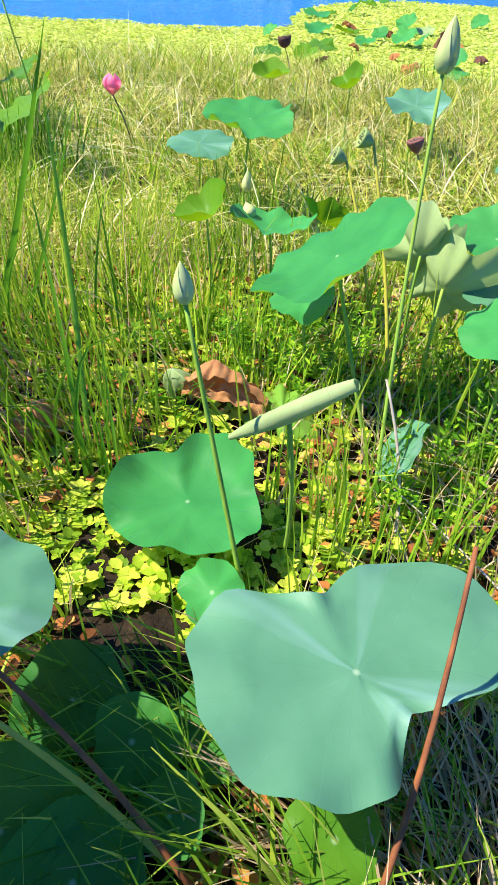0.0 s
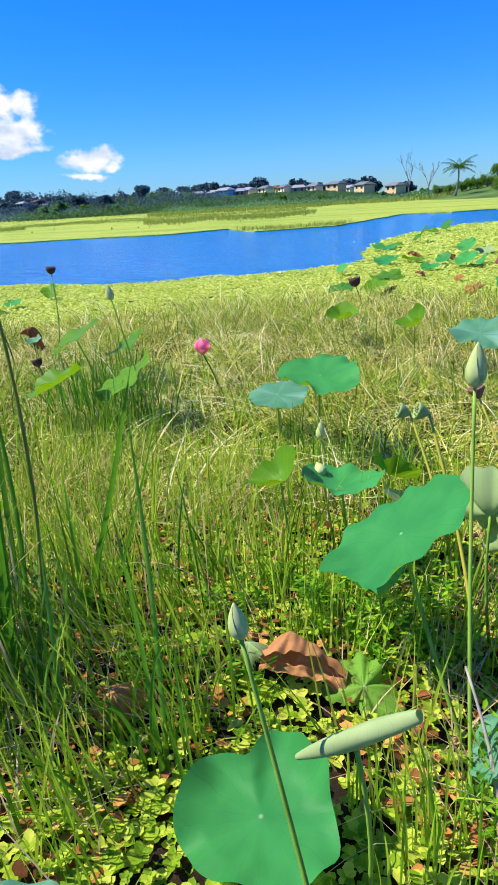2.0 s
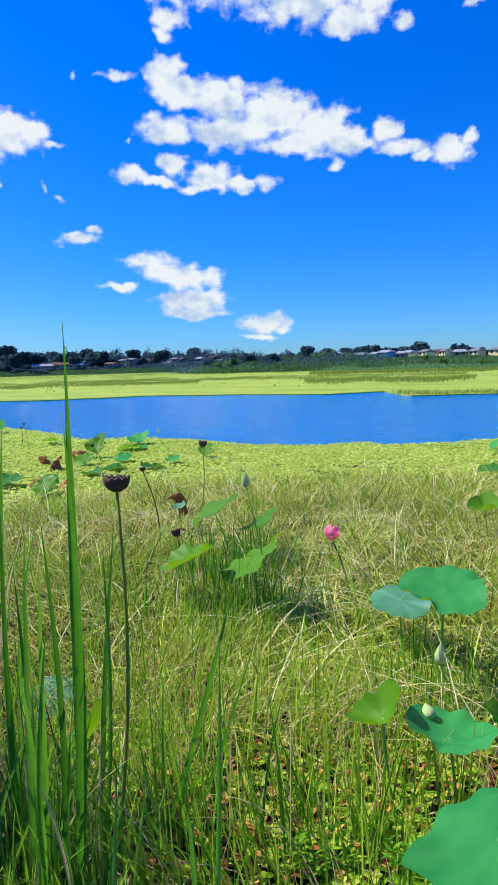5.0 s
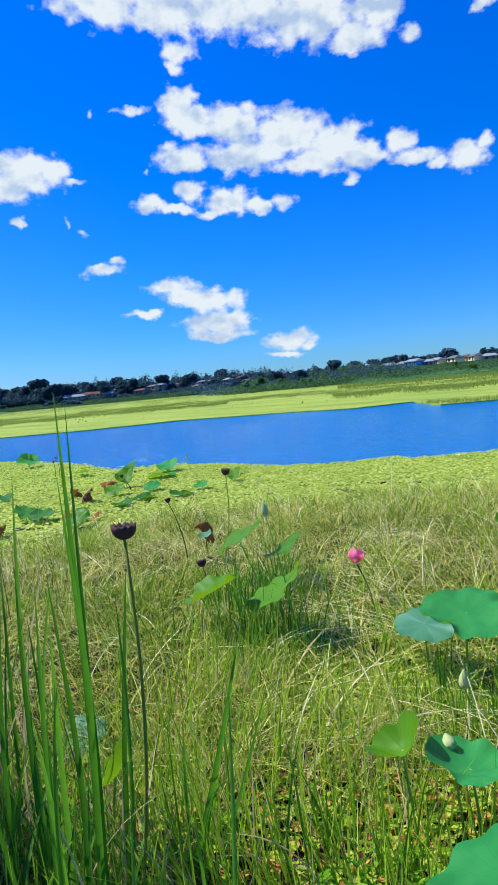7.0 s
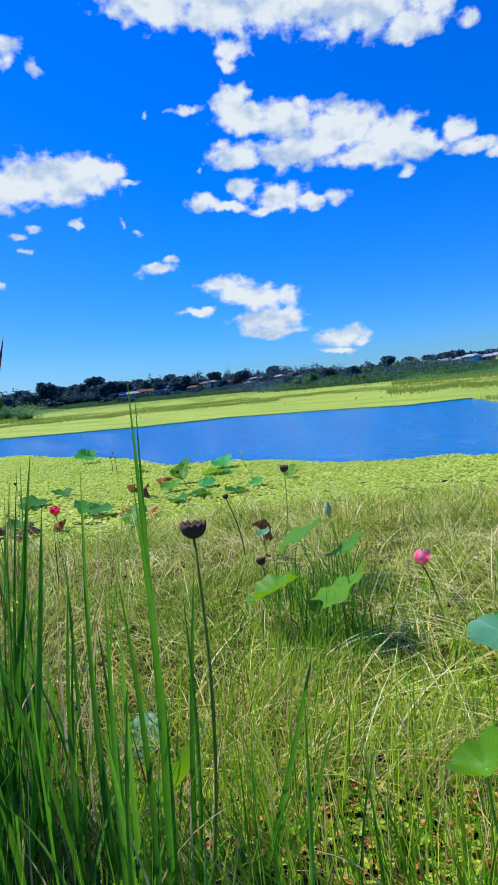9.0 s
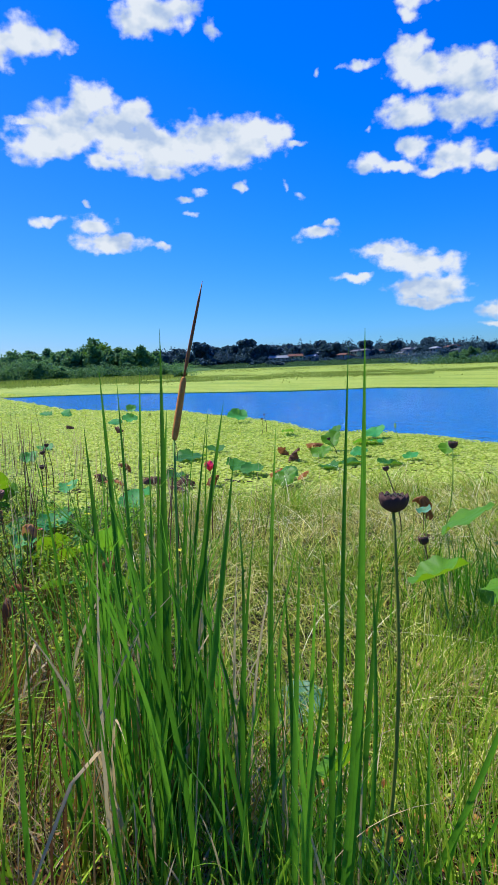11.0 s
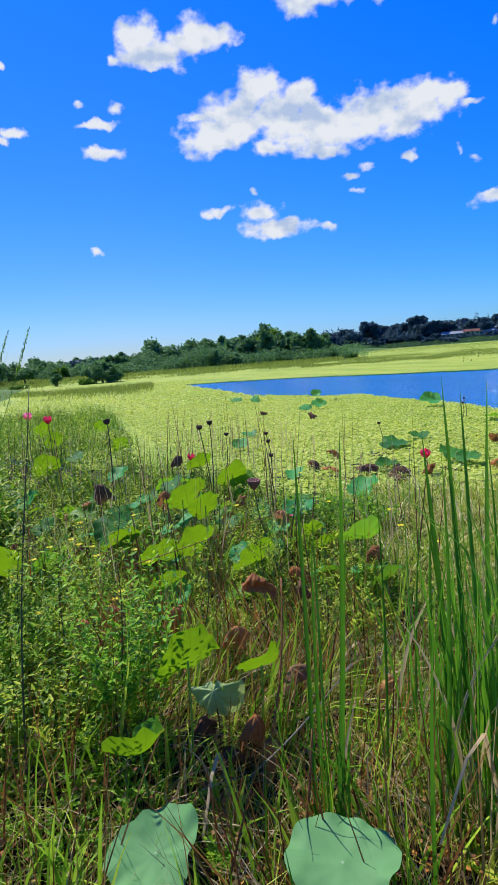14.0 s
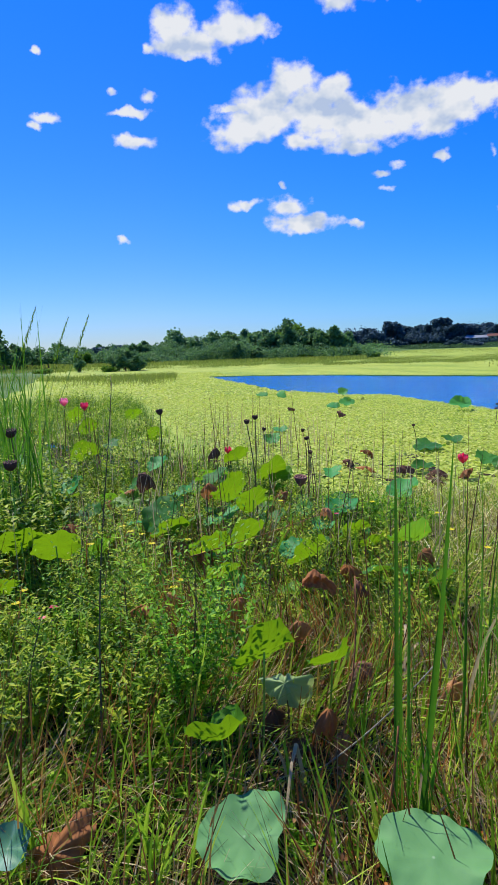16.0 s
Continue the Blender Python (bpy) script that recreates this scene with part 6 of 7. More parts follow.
for dx, dy, dd, mt in ((-9.07, 8.5, 0.4, "dead_leaf"), (-8.85, 7.6, 0.3, "dead_leaf"), (-7.03, 6.2, 0.3, "dead_leaf"), (-6.58, 6.3, 0.24, "dead_leaf"), (-8.2, 7.3, 0.35, "dead_dark"), (-3.19, 5.16, 0.26, "dead_dark")):
    dead(dx, dy, 0.10 + 0.22 * dd, dd, mt, rng.uniform(0.4, 0.9), True, rng.uniform(10, 60), rng.uniform(0, 360))
dead(-3.19, 5.16, 0.52, 0.26, "dead_leaf", 1.3, True, 30, 300)
# far corner of the lake
P = "lotus leaves on the western floating plants"
for lx, ly, lz, ld, lk, lt in ((-23.6, 7.6, 0.2, 0.45, "g", 35), (-22.8, 10, 0.25, 0.42, "g", 45), (-18.2, 7.6, 0.15, 0.48, "g", 18), (-18.3, 8.15, 0.22, 0.5, "g", 30), (-15.65, 10.7, 0.25, 0.66, "g", 30), (-24.5, 7, 0.15, 0.5, "g", 18),
                               (-9.75, 6.0, 0.12, 0.64, "d", 7), (-10.2, 6.8, 0.12, 0.46, "d", 7), (-7.87, 5.95, 0.18, 0.44, "d", 16), (-7.88, 4.77, 0.12, 0.4, "d", 7), (-13.5, 4.2, 0.12, 0.4, "g", 12), (-11.5, 3.4, 0.2, 0.36, "g", 30)):
    leaf(lx, ly, lz, ld, lk, lt, 340, group=P)
for dx, dy, dd, mt in ((-8.71, 3.9, 0.32, "dead_dark"), (-8.11, 3.9, 0.28, "dead_leaf"), (-7.81, 4.35, 0.36, "dead_dark"), (-7.42, 4.7, 0.34, "dead_dark"), (-7.25, 5.1, 0.3, "dead_leaf"), (-15.7, 6.8, 0.28, "dead_dark"), (-18.1, 6.1, 0.24, "dead_dark"), (-6.9, 4.4, 0.3, "dead_dark"), (-9.4, 4.6, 0.3, "dead_leaf")):
    dead(dx, dy, 0.10 + 0.22 * dd, dd, mt, rng.uniform(0.4, 0.9), True, rng.uniform(10, 60), rng.uniform(0, 360))

# ---------------- the western marsh ----------------
P = "sunlit lotus leaves in the western marsh"
leaf(-4.29, 0.90, 0.48, 0.38, "y", 58, 196, 0.15, 0.08, group=P, fine=True); leaf(-4.84, 1.13, 0.64, 0.34, "y", 58, 200, 0.2, 0.1, group=P, fine=True); leaf(-5.3, 1.0, 0.62, 0.38, "y", 50, 192, 0.25, 0.1, group=P)
leaf(-3.66, 1.24, 0.46, 0.38, "y", 46, 200, 0.3, 0.1, group=P); leaf(-4.17, 0.57, 0.44, 0.36, "y", 46, 190, 0.25, 0.1, group=P); leaf(-3.70, 0.54, 0.38, 0.32, "y", 44, 195, 0.2, 0.1, group=P)
leaf(-1.98, 0.38, 0.64, 0.33, "y", 60, 200, 0.25, 0.12, [(200, 0.2, 20)], group=P, fine=True)
dead(-2.05, 0.50, 0.42, 0.26, "lotus_pale", 0.9, True, 40, 330, 0, "withered grey-green lotus leaf hanging on its stalk")
leaf(-1.72, 0.11, 0.42, 0.27, "y", 30, 200, 0.7, 0.16, [(90, 0.25, 20)], group=P, fine=True)
leaf(-1.33, 0.10, 0.29, 0.34, "f", 14, 330, 0.2, 0.08, [(60, 0.2, 20)], group=P, fine=True); leaf(-1.0, 0.67, 0.34, 0.38, "f", 8, 320, 0.08, 0.05, [(40, 0.15, 18)], group=P, fine=True)
leaf(-2.05, 0.75, 0.50, 0.26, "y", 45, 195, 0.3, 0.12, group=P)
for lx, ly, lz, ld, lk, lt in ((-6.89, 1.95, 0.5, 0.44, "y", 30), (-5.3, 2.24, 0.35, 0.36, "g", 18), (-4.49, 1.97, 0.33, 0.38, "y", 20), (-4.18, 2.05, 0.3, 0.28, "y", 30), (-4.05, 1.26, 0.4, 0.28, "g", 20), (-6.0, 2.5, 0.28, 0.3, "d", 12),
                               (-6.15, 3.44, 0.25, 0.42, "g", 24), (-5.5, 1.5, 0.25, 0.34, "d", 8), (-4.88, 1.84, 0.3, 0.26, "g", 18), (-7.1, 2.9, 0.35, 0.3, "g", 20), (-6.5, 1.1, 0.55, 0.3, "d", 30), (-3.9, -0.62, 0.68, 0.36, "y", 34), (-4.3, -0.9, 0.62, 0.34, "y", 30)):
    leaf(lx, ly, lz, ld, lk, lt + 20 if lk == "y" else lt, 195 if lk == "y" else 300, group=P)
for lx, ly, lz, ld, lk, lt in ((-6.7, -0.6, 0.5, 0.4, "g", 30), (-9.3, -0.4, 0.5, 0.46, "y", 38), (-12.9, -0.3, 0.5, 0.44, "y", 35), (-16, -0.6, 0.5, 0.5, "y", 35), (-10.8, 0.05, 0.4, 0.4, "d", 20), (-11.6, 0.95, 0.45, 0.36, "y", 38),
                               (-15.8, 0.9, 0.45, 0.44, "y", 30), (-8.24, 1.82, 0.45, 0.4, "y", 25), (-6.9, 1.47, 0.4, 0.32, "y", 30), (-5.0, 0.3, 0.55, 0.44, "d", 45), (-4.78, 0.31, 0.45, 0.38, "y", 20), (-3.9, -1.0, 0.4, 0.22, "y", 35), (-7.9, 0.6, 0.5, 0.34, "g", 30), (-8.8, -1.2, 0.55, 0.42, "g", 25)):
    leaf(lx, ly, lz, ld, lk, lt + 20 if lk == "y" else lt, 195 if lk == "y" else 300, group=P)
leaf(-1.48, -0.72, 0.33, 0.17, "b", 25, 330, 0.2, 0.1, group=P)
dead(-1.49, -0.58, 0.26, 0.27, "dead_leaf", 0.8, True, 50, 320, 0, "brown shrivelled lotus leaf with pleated ribs")
dead(-2.93, 0.47, 0.50, 0.22, "dead_leaf", 1.7, True, 15, 0)
dead(-2.62, 0.78, 0.45, 0.24, "dead_leaf", 1.7, True, 15, 0)
dead(-1.84, 0.64, 0.38, 0.24, "dead_leaf", 1.8, True, 12, 40)
dead(-1.80, 0.72, 0.26, 0.2, "dead_leaf", 1.6, True, 20, 70)
dead(-1.98, 1.38, 0.28, 0.2, "dead_leaf", 1.2, True, 30, 300)
dead(-3.3, 0.1, 0.45, 0.24, "dead_leaf", 1.6, True, 20, 300)
dead(-3.5, 1.5, 0.4, 0.26, "dead_leaf", 1.5, True, 20, 300)
dead(-5.9, 0.9, 0.6, 0.3, "dead_leaf", 1.5, True, 20, 300)
dead(-2.1, 0.45, 0.26, 0.26, "dead_dark", 1.6, True, 20, 30)
dead(-6.6, 0.3, 0.62, 0.3, "dead_dark", 1.4, True, 25, 10)
dead(-8.3, 1.5, 0.6, 0.3, "dead_dark", 1.4, True, 25, 10)
dead(-1.9, 0.55, 0.20, 0.22, "dead_dark", 1.5, True, 20, 30)


for i in range(58):
    lx, ly = rng.uniform(-8.2, -3.1), rng.uniform(-0.7, 2.4)
    lk = rng.choice(("g", "g", "y", "d", "d", "g"))
    leaf(lx, ly, rng.uniform(0.16, 0.42), rng.uniform(0.2, 0.38), lk, rng.uniform(10, 50), rng.uniform(170, 320), group=P)
for i in range(16):
    dead(rng.uniform(-7.0, -2.0), rng.uniform(-0.6, 2.2), rng.uniform(0.25, 0.5), rng.uniform(0.18, 0.28), rng.choice(("dead_leaf", "dead_leaf", "dead_dark")), rng.uniform(0.9, 1.7), True, rng.uniform(10, 45), rng.uniform(0, 360))


def curled_leaf(x, y, z, length, width, turn, material, label):
    """A dead leaf that has rolled up along one edge and lies on the weeds."""
    ob = thing("dead_lotus_leaf", x, y, float(bank_height(x, y)), label, "dead leaf", "withered lotus leaves")
    vs, fs, n, m = [], [], 40, 26
    for i in range(n + 1):
        u = i / n
        wid = width * (0.35 + 0.65 * math.sin(math.pi * (0.08 + 0.84 * u)) ** 0.6)
        for j in range(m + 1):
            v = j / m
            roll = max(0.0, v - 0.55) / 0.45 * 4.2
            r = 0.026 + 0.01 * math.sin(5 * u)
            py = wid * min(v, 0.55) + (math.sin(roll) * r if roll else 0)
            pz = 0.16 * wid * min(v, 0.55) + (r * (1 - math.cos(roll)) if roll else 0)
            q = noise.noise((u * 5, v * 4, 3)) * 0.03 + noise.noise((u * 13, v * 8, 8)) * 0.014 + 0.006 * math.sin(26 * u + 4 * v)
            vs.append((length * (u - 0.5), py - 0.05, pz + q + 0.03 * math.sin(3.2 * u + 0.4)))
    for i in range(n):
        for j in range(m):
            a = i * (m + 1) + j
            fs.append((a, a + 1, a + m + 2, a + m + 1))
    part("blade", mesh_of("blade", vs, fs, material), ob, Matrix.Translation((0, 0, z - ob.location.z)) @ pose(0, 0, 0, 12, 4, turn))
    part("stalk", mesh_of("stalk", *tube(bend((0, 0.03, 0), (0, 0.03, z - ob.location.z + 0.02), 0.02, 5), 0.004, 6), "stem_dark"), ob)


curled_leaf(-2.90, 1.02, 0.52, 0.22, 0.11, 68, "dead_leaf", "boat-shaped dried brown lotus leaf on a stalk")
curled_leaf(0.43, 2.05, 0.14, 0.27, 0.12, 8, "dead_leaf", "curled rust-brown dead lotus leaf draped on the weeds")
dead(0.26, 2.02, 0.22, 0.17, "lotus_pale", 1.5, True, 20, 230, 0, "folded withered lotus leaf, grey-green and purple")
dead(0.62, 2.04, 0.13, 0.24, "lotus_spotted", 0.4, True, 30, 280, 0, "spotted half-dead lotus leaf lying on weeds")
dead(-0.05, 1.72, 0.2, 0.2, "dead_leaf", 1.3, True, 20, 270, 0, "brown shrivelled lotus leaf slumped on the mud")
dead(0.80, 1.95, 0.12, 0.08, "dead_leaf", 1.2, True, 20, 270)
dead(1.16, 1.72, 0.14, 0.10, "dead_leaf", 1.2, True, 30, 200)
dead(-0.3, 2.32, 0.07, 0.09, "dead_leaf", 1.2, False, 20, 270)

# ---------------- cattails ----------------


def cattail_blade(h, w, bendiness, seed, n=11):
    """A long leaf, folded along its middle, that tapers and leans over."""
    g = random.Random(seed)
    az, tw = g.uniform(0, 6.28), g.uniform(-0.5, 0.5)
    face = g.uniform(0, 6.28)
    vs, fs = [], []
    kink = g.random() < 0.12
    for i in range(n + 1):
        s = i / n
        out = bendiness * h * s ** 2.3
        if kink and s > 0.7:
            out += (s - 0.7) * h * 0.5
        zz = h * s - 0.5 * bendiness * h * s ** 3 - (0.22 * h * (s - 0.7) * 1.6 if kink and s > 0.7 else 0)
        c = Vector((math.cos(az) * out, math.sin(az) * out, zz))
        ww = w * 0.5 * (0.55 + 0.45 * math.sin(math.pi * min(0.75, s * 1.1))) * (1 - s ** 3.2) + 0.0004
        t = face + tw * s * 2
        d = Vector((math.cos(t), math.sin(t), 0))
        e = Vector((-math.sin(t), math.cos(t), 0)) * ww * 0.35
        vs += [c - d * ww + e, c, c + d * ww + e]
    for i in range(n):
        a = i * 3
        fs += [(a, a + 1, a + 4, a + 3), (a + 1, a + 2, a + 5, a + 4)]
    return vs, fs


def clump(cx, cy, n, sx, sy, h0, h1, w, lean, label, seed, dry=0.08, talls=(), material="cattail_blade", curve=0.015):
    g = random.Random(seed)
    z = float(bank_height(cx, cy)) - 0.03
    ob = thing("cattail_clump", cx, cy, z, label, "cattails", "cattail clumps")
    for i in range(n):
        x, y = g.gauss(0, sx), g.gauss(0, sy)
        h = h0 + (h1 - h0) * g.random() ** 1.3
        is_dry = g.random() < dry
        me = mesh_of("blade", *cattail_blade(h * (0.8 if is_dry else 1), w * g.uniform(0.7, 1.15), lean * g.uniform(0.1, 1.0) * (1.6 if is_dry else 1), seed * 1000 + i), "straw" if is_dry else material)
        part("blade", me, ob, pose(x, y, 0, g.uniform(-3, 3), g.uniform(-3, 3), 0), "dry straw-coloured blade" if is_dry else "")
    for i, (tx, ty, tz, bx, by, tw) in enumerate(talls):
        p, q = Vector((bx - cx, by - cy, 0)), Vector((tx - cx, ty - cy, tz - z))
        vs, fs = [], []
        for k, c in enumerate(bend(p, q, curve, 12, i * 1.3)):
            s = k / 12
            ww = tw * 0.58 * (1.05 - 0.25 * s) * (1 - s ** 5.0) + 0.0005
            t = 0.5 + 0.5 * math.sin(i * 2.1) + s * 0.5
            d, e = Vector((math.cos(t), math.sin(t), 0)), Vector((-math.sin(t), math.cos(t), 0)) * ww * 0.35
            vs += [c - d * ww + e, c, c + d * ww + e]
        for k in range(12):
            a = k * 3
            fs += [(a, a + 1, a + 4, a + 3), (a + 1, a + 2, a + 5, a + 4)]
        part("blade", mesh_of("blade", vs, fs, "cattail_blade"), ob)
    return ob


main = clump(-1.22, 1.54, 290, 0.28, 0.18, 0.5, 1.72, 0.0165, 0.20, "dense clump of tall green cattail leaves with a brown spike", 3, 0.18,
             [(-1.20, 1.62, 1.97, -1.12, 1.5, 0.022), (-1.66, 1.55, 1.85, -1.45, 1.5, 0.022), (-1.6, 1.6, 1.80, -1.4, 1.55, 0.02), (-1.5, 1.66, 1.82, -1.35, 1.55, 0.018), (-0.95, 1.72, 1.72, -1.1, 1.5, 0.024), (-0.80, 1.66, 1.55, -1.0, 1.5, 0.026), (-1.75, 1.5, 1.6, -1.5, 1.45, 0.024), (-1.35, 1.7, 1.68, -1.25, 1.5, 0.024)])
# the flower spike: stalk, brown female part, thin male part
zc = main.location.z
v, f = tube(bend((-0.98 + 1.22, 1.48 - 1.54, 0), (-1.15 + 1.22, 1.63 - 1.54, 1.59 - zc), 0.02, 10), [0.006 - 0.0002 * i for i in range(11)], 8)
part("stalk", mesh_of("stalk", v, f, "stem"), main)
a, b = Vector((-1.15 + 1.22, 1.63 - 1.54, 1.58 - zc)), Vector((-1.17 + 1.22, 1.69 - 1.54, 1.80 - zc))
v, f = tube([a.lerp(b, s) for s in (0, 0.03, 0.1, 0.3, 0.6, 0.9, 0.97, 1)], [0.004, 0.009, 0.0115, 0.012, 0.0118, 0.011, 0.009, 0.004], 12)
part("spike", mesh_of("spike", v, f, "spike_brown"), main, None, "dense red-brown cattail spike")
c = Vector((-1.15 + 1.22, 1.77 - 1.54, 2.13 - zc))
v, f = tube([b.lerp(c, s) for s in (0, 0.08, 0.12, 0.4, 0.8, 1)], [0.004, 0.004, 0.0065, 0.006, 0.0045, 0.001], 8)
part("spike_tip", mesh_of("spike_tip", v, f, "twig_red"), main, None, "thin rust-coloured tip above the spike")

clump(-0.50, 1.68, 34, 0.14, 0.10, 0.45, 1.05, 0.014, 0.32, "loose clump of tall green cattail leaves beside the seed pod", 5, 0.12,
      [(-0.09, 1.54, 1.895, -0.43, 1.70, 0.017), (-0.07, 1.51, 1.70, -0.40, 1.68, 0.016), (-0.43, 1.80, 1.87, -0.52, 1.80, 0.014), (-0.72, 1.765, 1.645, -0.68, 1.72, 0.015), (-0.62, 2.107, 1.24, -0.52, 1.88, 0.017), (-0.56, 2.0, 1.18, -0.48, 1.84, 0.014),
       (-0.28, 1.58, 1.40, -0.44, 1.66, 0.016), (-0.36, 1.62, 1.28, -0.47, 1.66, 0.016), (-0.20, 1.52, 1.18, -0.38, 1.60, 0.015), (-0.45, 1.64, 1.34, -0.50, 1.62, 0.015), (-0.30, 1.50, 1.06, -0.40, 1.56, 0.016), (-0.55, 1.66, 1.22, -0.56, 1.62, 0.015), (-0.66, 1.70, 1.36, -0.62, 1.66, 0.015), (-0.80, 1.72, 1.30, -0.72, 1.62, 0.014), (-0.34, 1.56, 0.98, -0.42, 1.58, 0.015)], "cattail_pale", 0.035)
clump(-0.45, 2.1, 3, 0.05, 0.05, 0.5, 0.7, 0.014, 0.3, "slender arching green blades in the dry grass", 21, 0.0, [(-0.08, 2.09, 1.10, -0.50, 2.15, 0.018), (-0.15, 2.3, 0.85, -0.42, 2.2, 0.014)])
clump(-1.34, 0.78, 12, 0.07, 0.07, 0.5, 1.1, 0.015, 0.25, "few tall green cattail leaves standing in the marsh", 7, 0.1,
      [(-1.46, 0.77, 1.70, -1.36, 0.72, 0.016), (-1.13, 0.805, 1.74, -1.27, 0.76, 0.017), (-1.40, 0.80, 1.42, -1.33, 0.76, 0.014), (-1.20, 0.84, 1.36, -1.28, 0.80, 0.015), (-1.52, 0.84, 1.25, -1.40, 0.78, 0.013)])
clump(-0.15, 2.2, 9, 0.16, 0.2, 0.5, 0.85, 0.010, 0.35, "few slender green cattail leaves in the grass", 9, 0.15)
clump(0.18, 1.60, 9, 0.04, 0.05, 0.4, 0.7, 0.011, 0.25, "slender tuft of green blades in the mud", 11, 0.0, [(-0.06, 2.0, 0.98, 0.17, 1.62, 0.012), (0.06, 1.7, 0.85, 0.17, 1.6, 0.012)])
clump(-0.55, 1.15, 10, 0.10, 0.10, 0.5, 1.0, 0.013, 0.3, "few tall green blades on the marsh edge", 13, 0.15)
clump(-1.85, 4.3, 230, 0.24, 0.26, 0.35, 0.72, 0.011, 0.45, "dark green tussock of fine blades round lotus stalks", 33, 0.05)
clump(-1.28, 3.85, 120, 0.15, 0.16, 0.3, 0.55, 0.009, 0.4, "dark green tussock of fine blades round lotus stalks", 34, 0.05)
clump(0.02, 3.65, 80, 0.2, 0.16, 0.3, 0.5, 0.008, 0.35, "dark green tussock of fine blades round lotus stalks", 35, 0.05)
clump(-1.42, -0.2, 7, 0.05, 0.05, 0.35, 0.6, 0.02, 0.3, "few broad bright green blades in the marsh", 41, 0.1, (), "sedge_blade")
clump(-1.75, 0.3, 9, 0.08, 0.08, 0.35, 0.7, 0.012, 0.3, "few yellow-green blades in the marsh", 42, 0.3, (), "sedge_blade")
clump(-5.75, -1.08, 46, 0.16, 0.16, 1.6, 2.75, 0.022, 0.25, "tall green cattails at the marsh bank", 44, 0.1, [(-5.49, -0.72, 2.45, -5.6, -0.7, 0.02)])
for i, (tx, ty, tn, th) in enumerate(((-0.42, 1.52, 22, 0.85), (-0.55, 1.75, 18, 0.75), (-0.20, 1.62, 14, 0.6), (-0.62, 1.40, 14, 0.7), (-0.30, 1.85, 12, 0.55))):
    clump(tx, ty, tn, 0.08, 0.08, th * 0.5, th, 0.013, 0.35, "leaning tuft of long yellow-green blades at the meadow's edge", 80 + i, 0.2, (), "sedge_blade")
clump(-7.4, -1.35, 70, 0.22, 0.25, 1.3, 2.35, 0.02, 0.4, "tall green cattails at the far marsh bank", 15, 0.1)
for i, (tx, ty, tn, th) in enumerate(((0.85, 1.56, 20, 0.48), (1.15, 1.60, 16, 0.46), (0.98, 1.42, 14, 0.42), (0.72, 1.66, 14, 0.40), (1.25, 1.85, 14, 0.45), (0.10, 1.28, 16, 0.42), (-0.04, 1.42, 14, 0.45), (0.20, 1.80, 12, 0.45), (0.02, 1.95, 12, 0.42), (0.35, 2.25, 12, 0.42), (-0.25, 2.15, 12, 0.42), (1.05, 1.28, 10, 0.35), (0.42, 1.75, 8, 0.3), (0.30, 1.18, 12, 0.3))):
    clump(tx, ty, tn, 0.05, 0.05, th * 0.6, th * 1.1, 0.0075, 0.22, "upright tuft of yellow-green sedge blades in the mud", 60 + i, 0.08, (), "sedge_blade")


def stalk(points, r, material, name, label):
    p0 = Vector(points[0])
    ob = tagged(new(name, mesh_of(name, *tube([Vector(p) - p0 for p in points], [r * (1 - 0.5 * i / len(points)) for i in range(len(points))], 8), material)), label, "stalk", "dead stalks")
    ob.location = p0


stalk(bend((0.97, 0.62, 0.10), (1.035, 1.10, 0.67), 0.02, 10, 0), 0.0062, "twig_red", "dead_stalk", "leaning reddish-brown dead lotus stalk")
stalk(bend((0.78, 0.76, 0.17), (0.40, 0.86, 0.52), 0.015, 8, 1), 0.006, "twig_red", "dead_stalk", "leaning rust-brown dead lotus stalk")
stalk(bend((0.76, 0.78, 0.15), (0.42, 0.80, 0.50), 0.015, 8, 2), 0.0065, "stem_yellow", "lotus_stalk", "leaning yellow-green lotus stalk")
stalk(bend((1.02, 1.60, 0.02), (0.90, 1.88, 0.42), 0.03, 8, 0.5), 0.006, "stalk_grey", "dead_stalk", "grey dead lotus stalk with a broken tip")
stalk(bend((1.32, 1.5, 0.1), (0.98, 1.72, 0.2), 0.01, 8, 0.5), 0.003, "stalk_grey", "dead_stalk", "thin grey dead stalk lying aslant")
stalk(bend((-1.75, 0.62, 0.1), (-2.1, 0.9, 0.9), 0.05, 8, 0.5), 0.006, "twig_red", "dead_stalk", "leaning reddish-brown dead lotus stalk")
stalk(bend((-1.28, 0.62, 0.1), (-1.33, 0.72, 0.6), 0.01, 8, 0.5), 0.007, "twig_red", "dead_stalk", "upright reddish-brown dead lotus stalk")
stalk(bend((-1.8, 0.55, 0.1), (-1.45, 0.95, 0.75), 0.03, 8, 0.2), 0.004, "stalk_grey", "dead_stalk", "straw-coloured leaning dead stalk")
stalk(bend((-3.1, 0.2, 0.75), (-3.9, 1.7, 0.78), 0.05, 8, 0.2), 0.0035, "twig_red", "dead_stalk", "brown dead stalk lying aslant")
herbs("tall_weed", 16, (-2.52, -2.28, 0.02, 0.24), 1.05, 0.027, "herb", "tall weed with small crowded leaves", 3, 26, None, 0.0, 0.4)
herbs("tall_weed", 12, (-3.4, -2.7, -0.6, -0.3), 0.85, 0.02, "herb", "tall weed with small crowded leaves", 3, 26, None, 0.0, 0.4)
herbs("marsh_weeds", 60, (-5.9, -4.9, 2.2, 3.2), 0.34, 0.035, "herb", "dark leafy weeds between the lotus leaves", 4, 14, None, 0.0, 0.4)


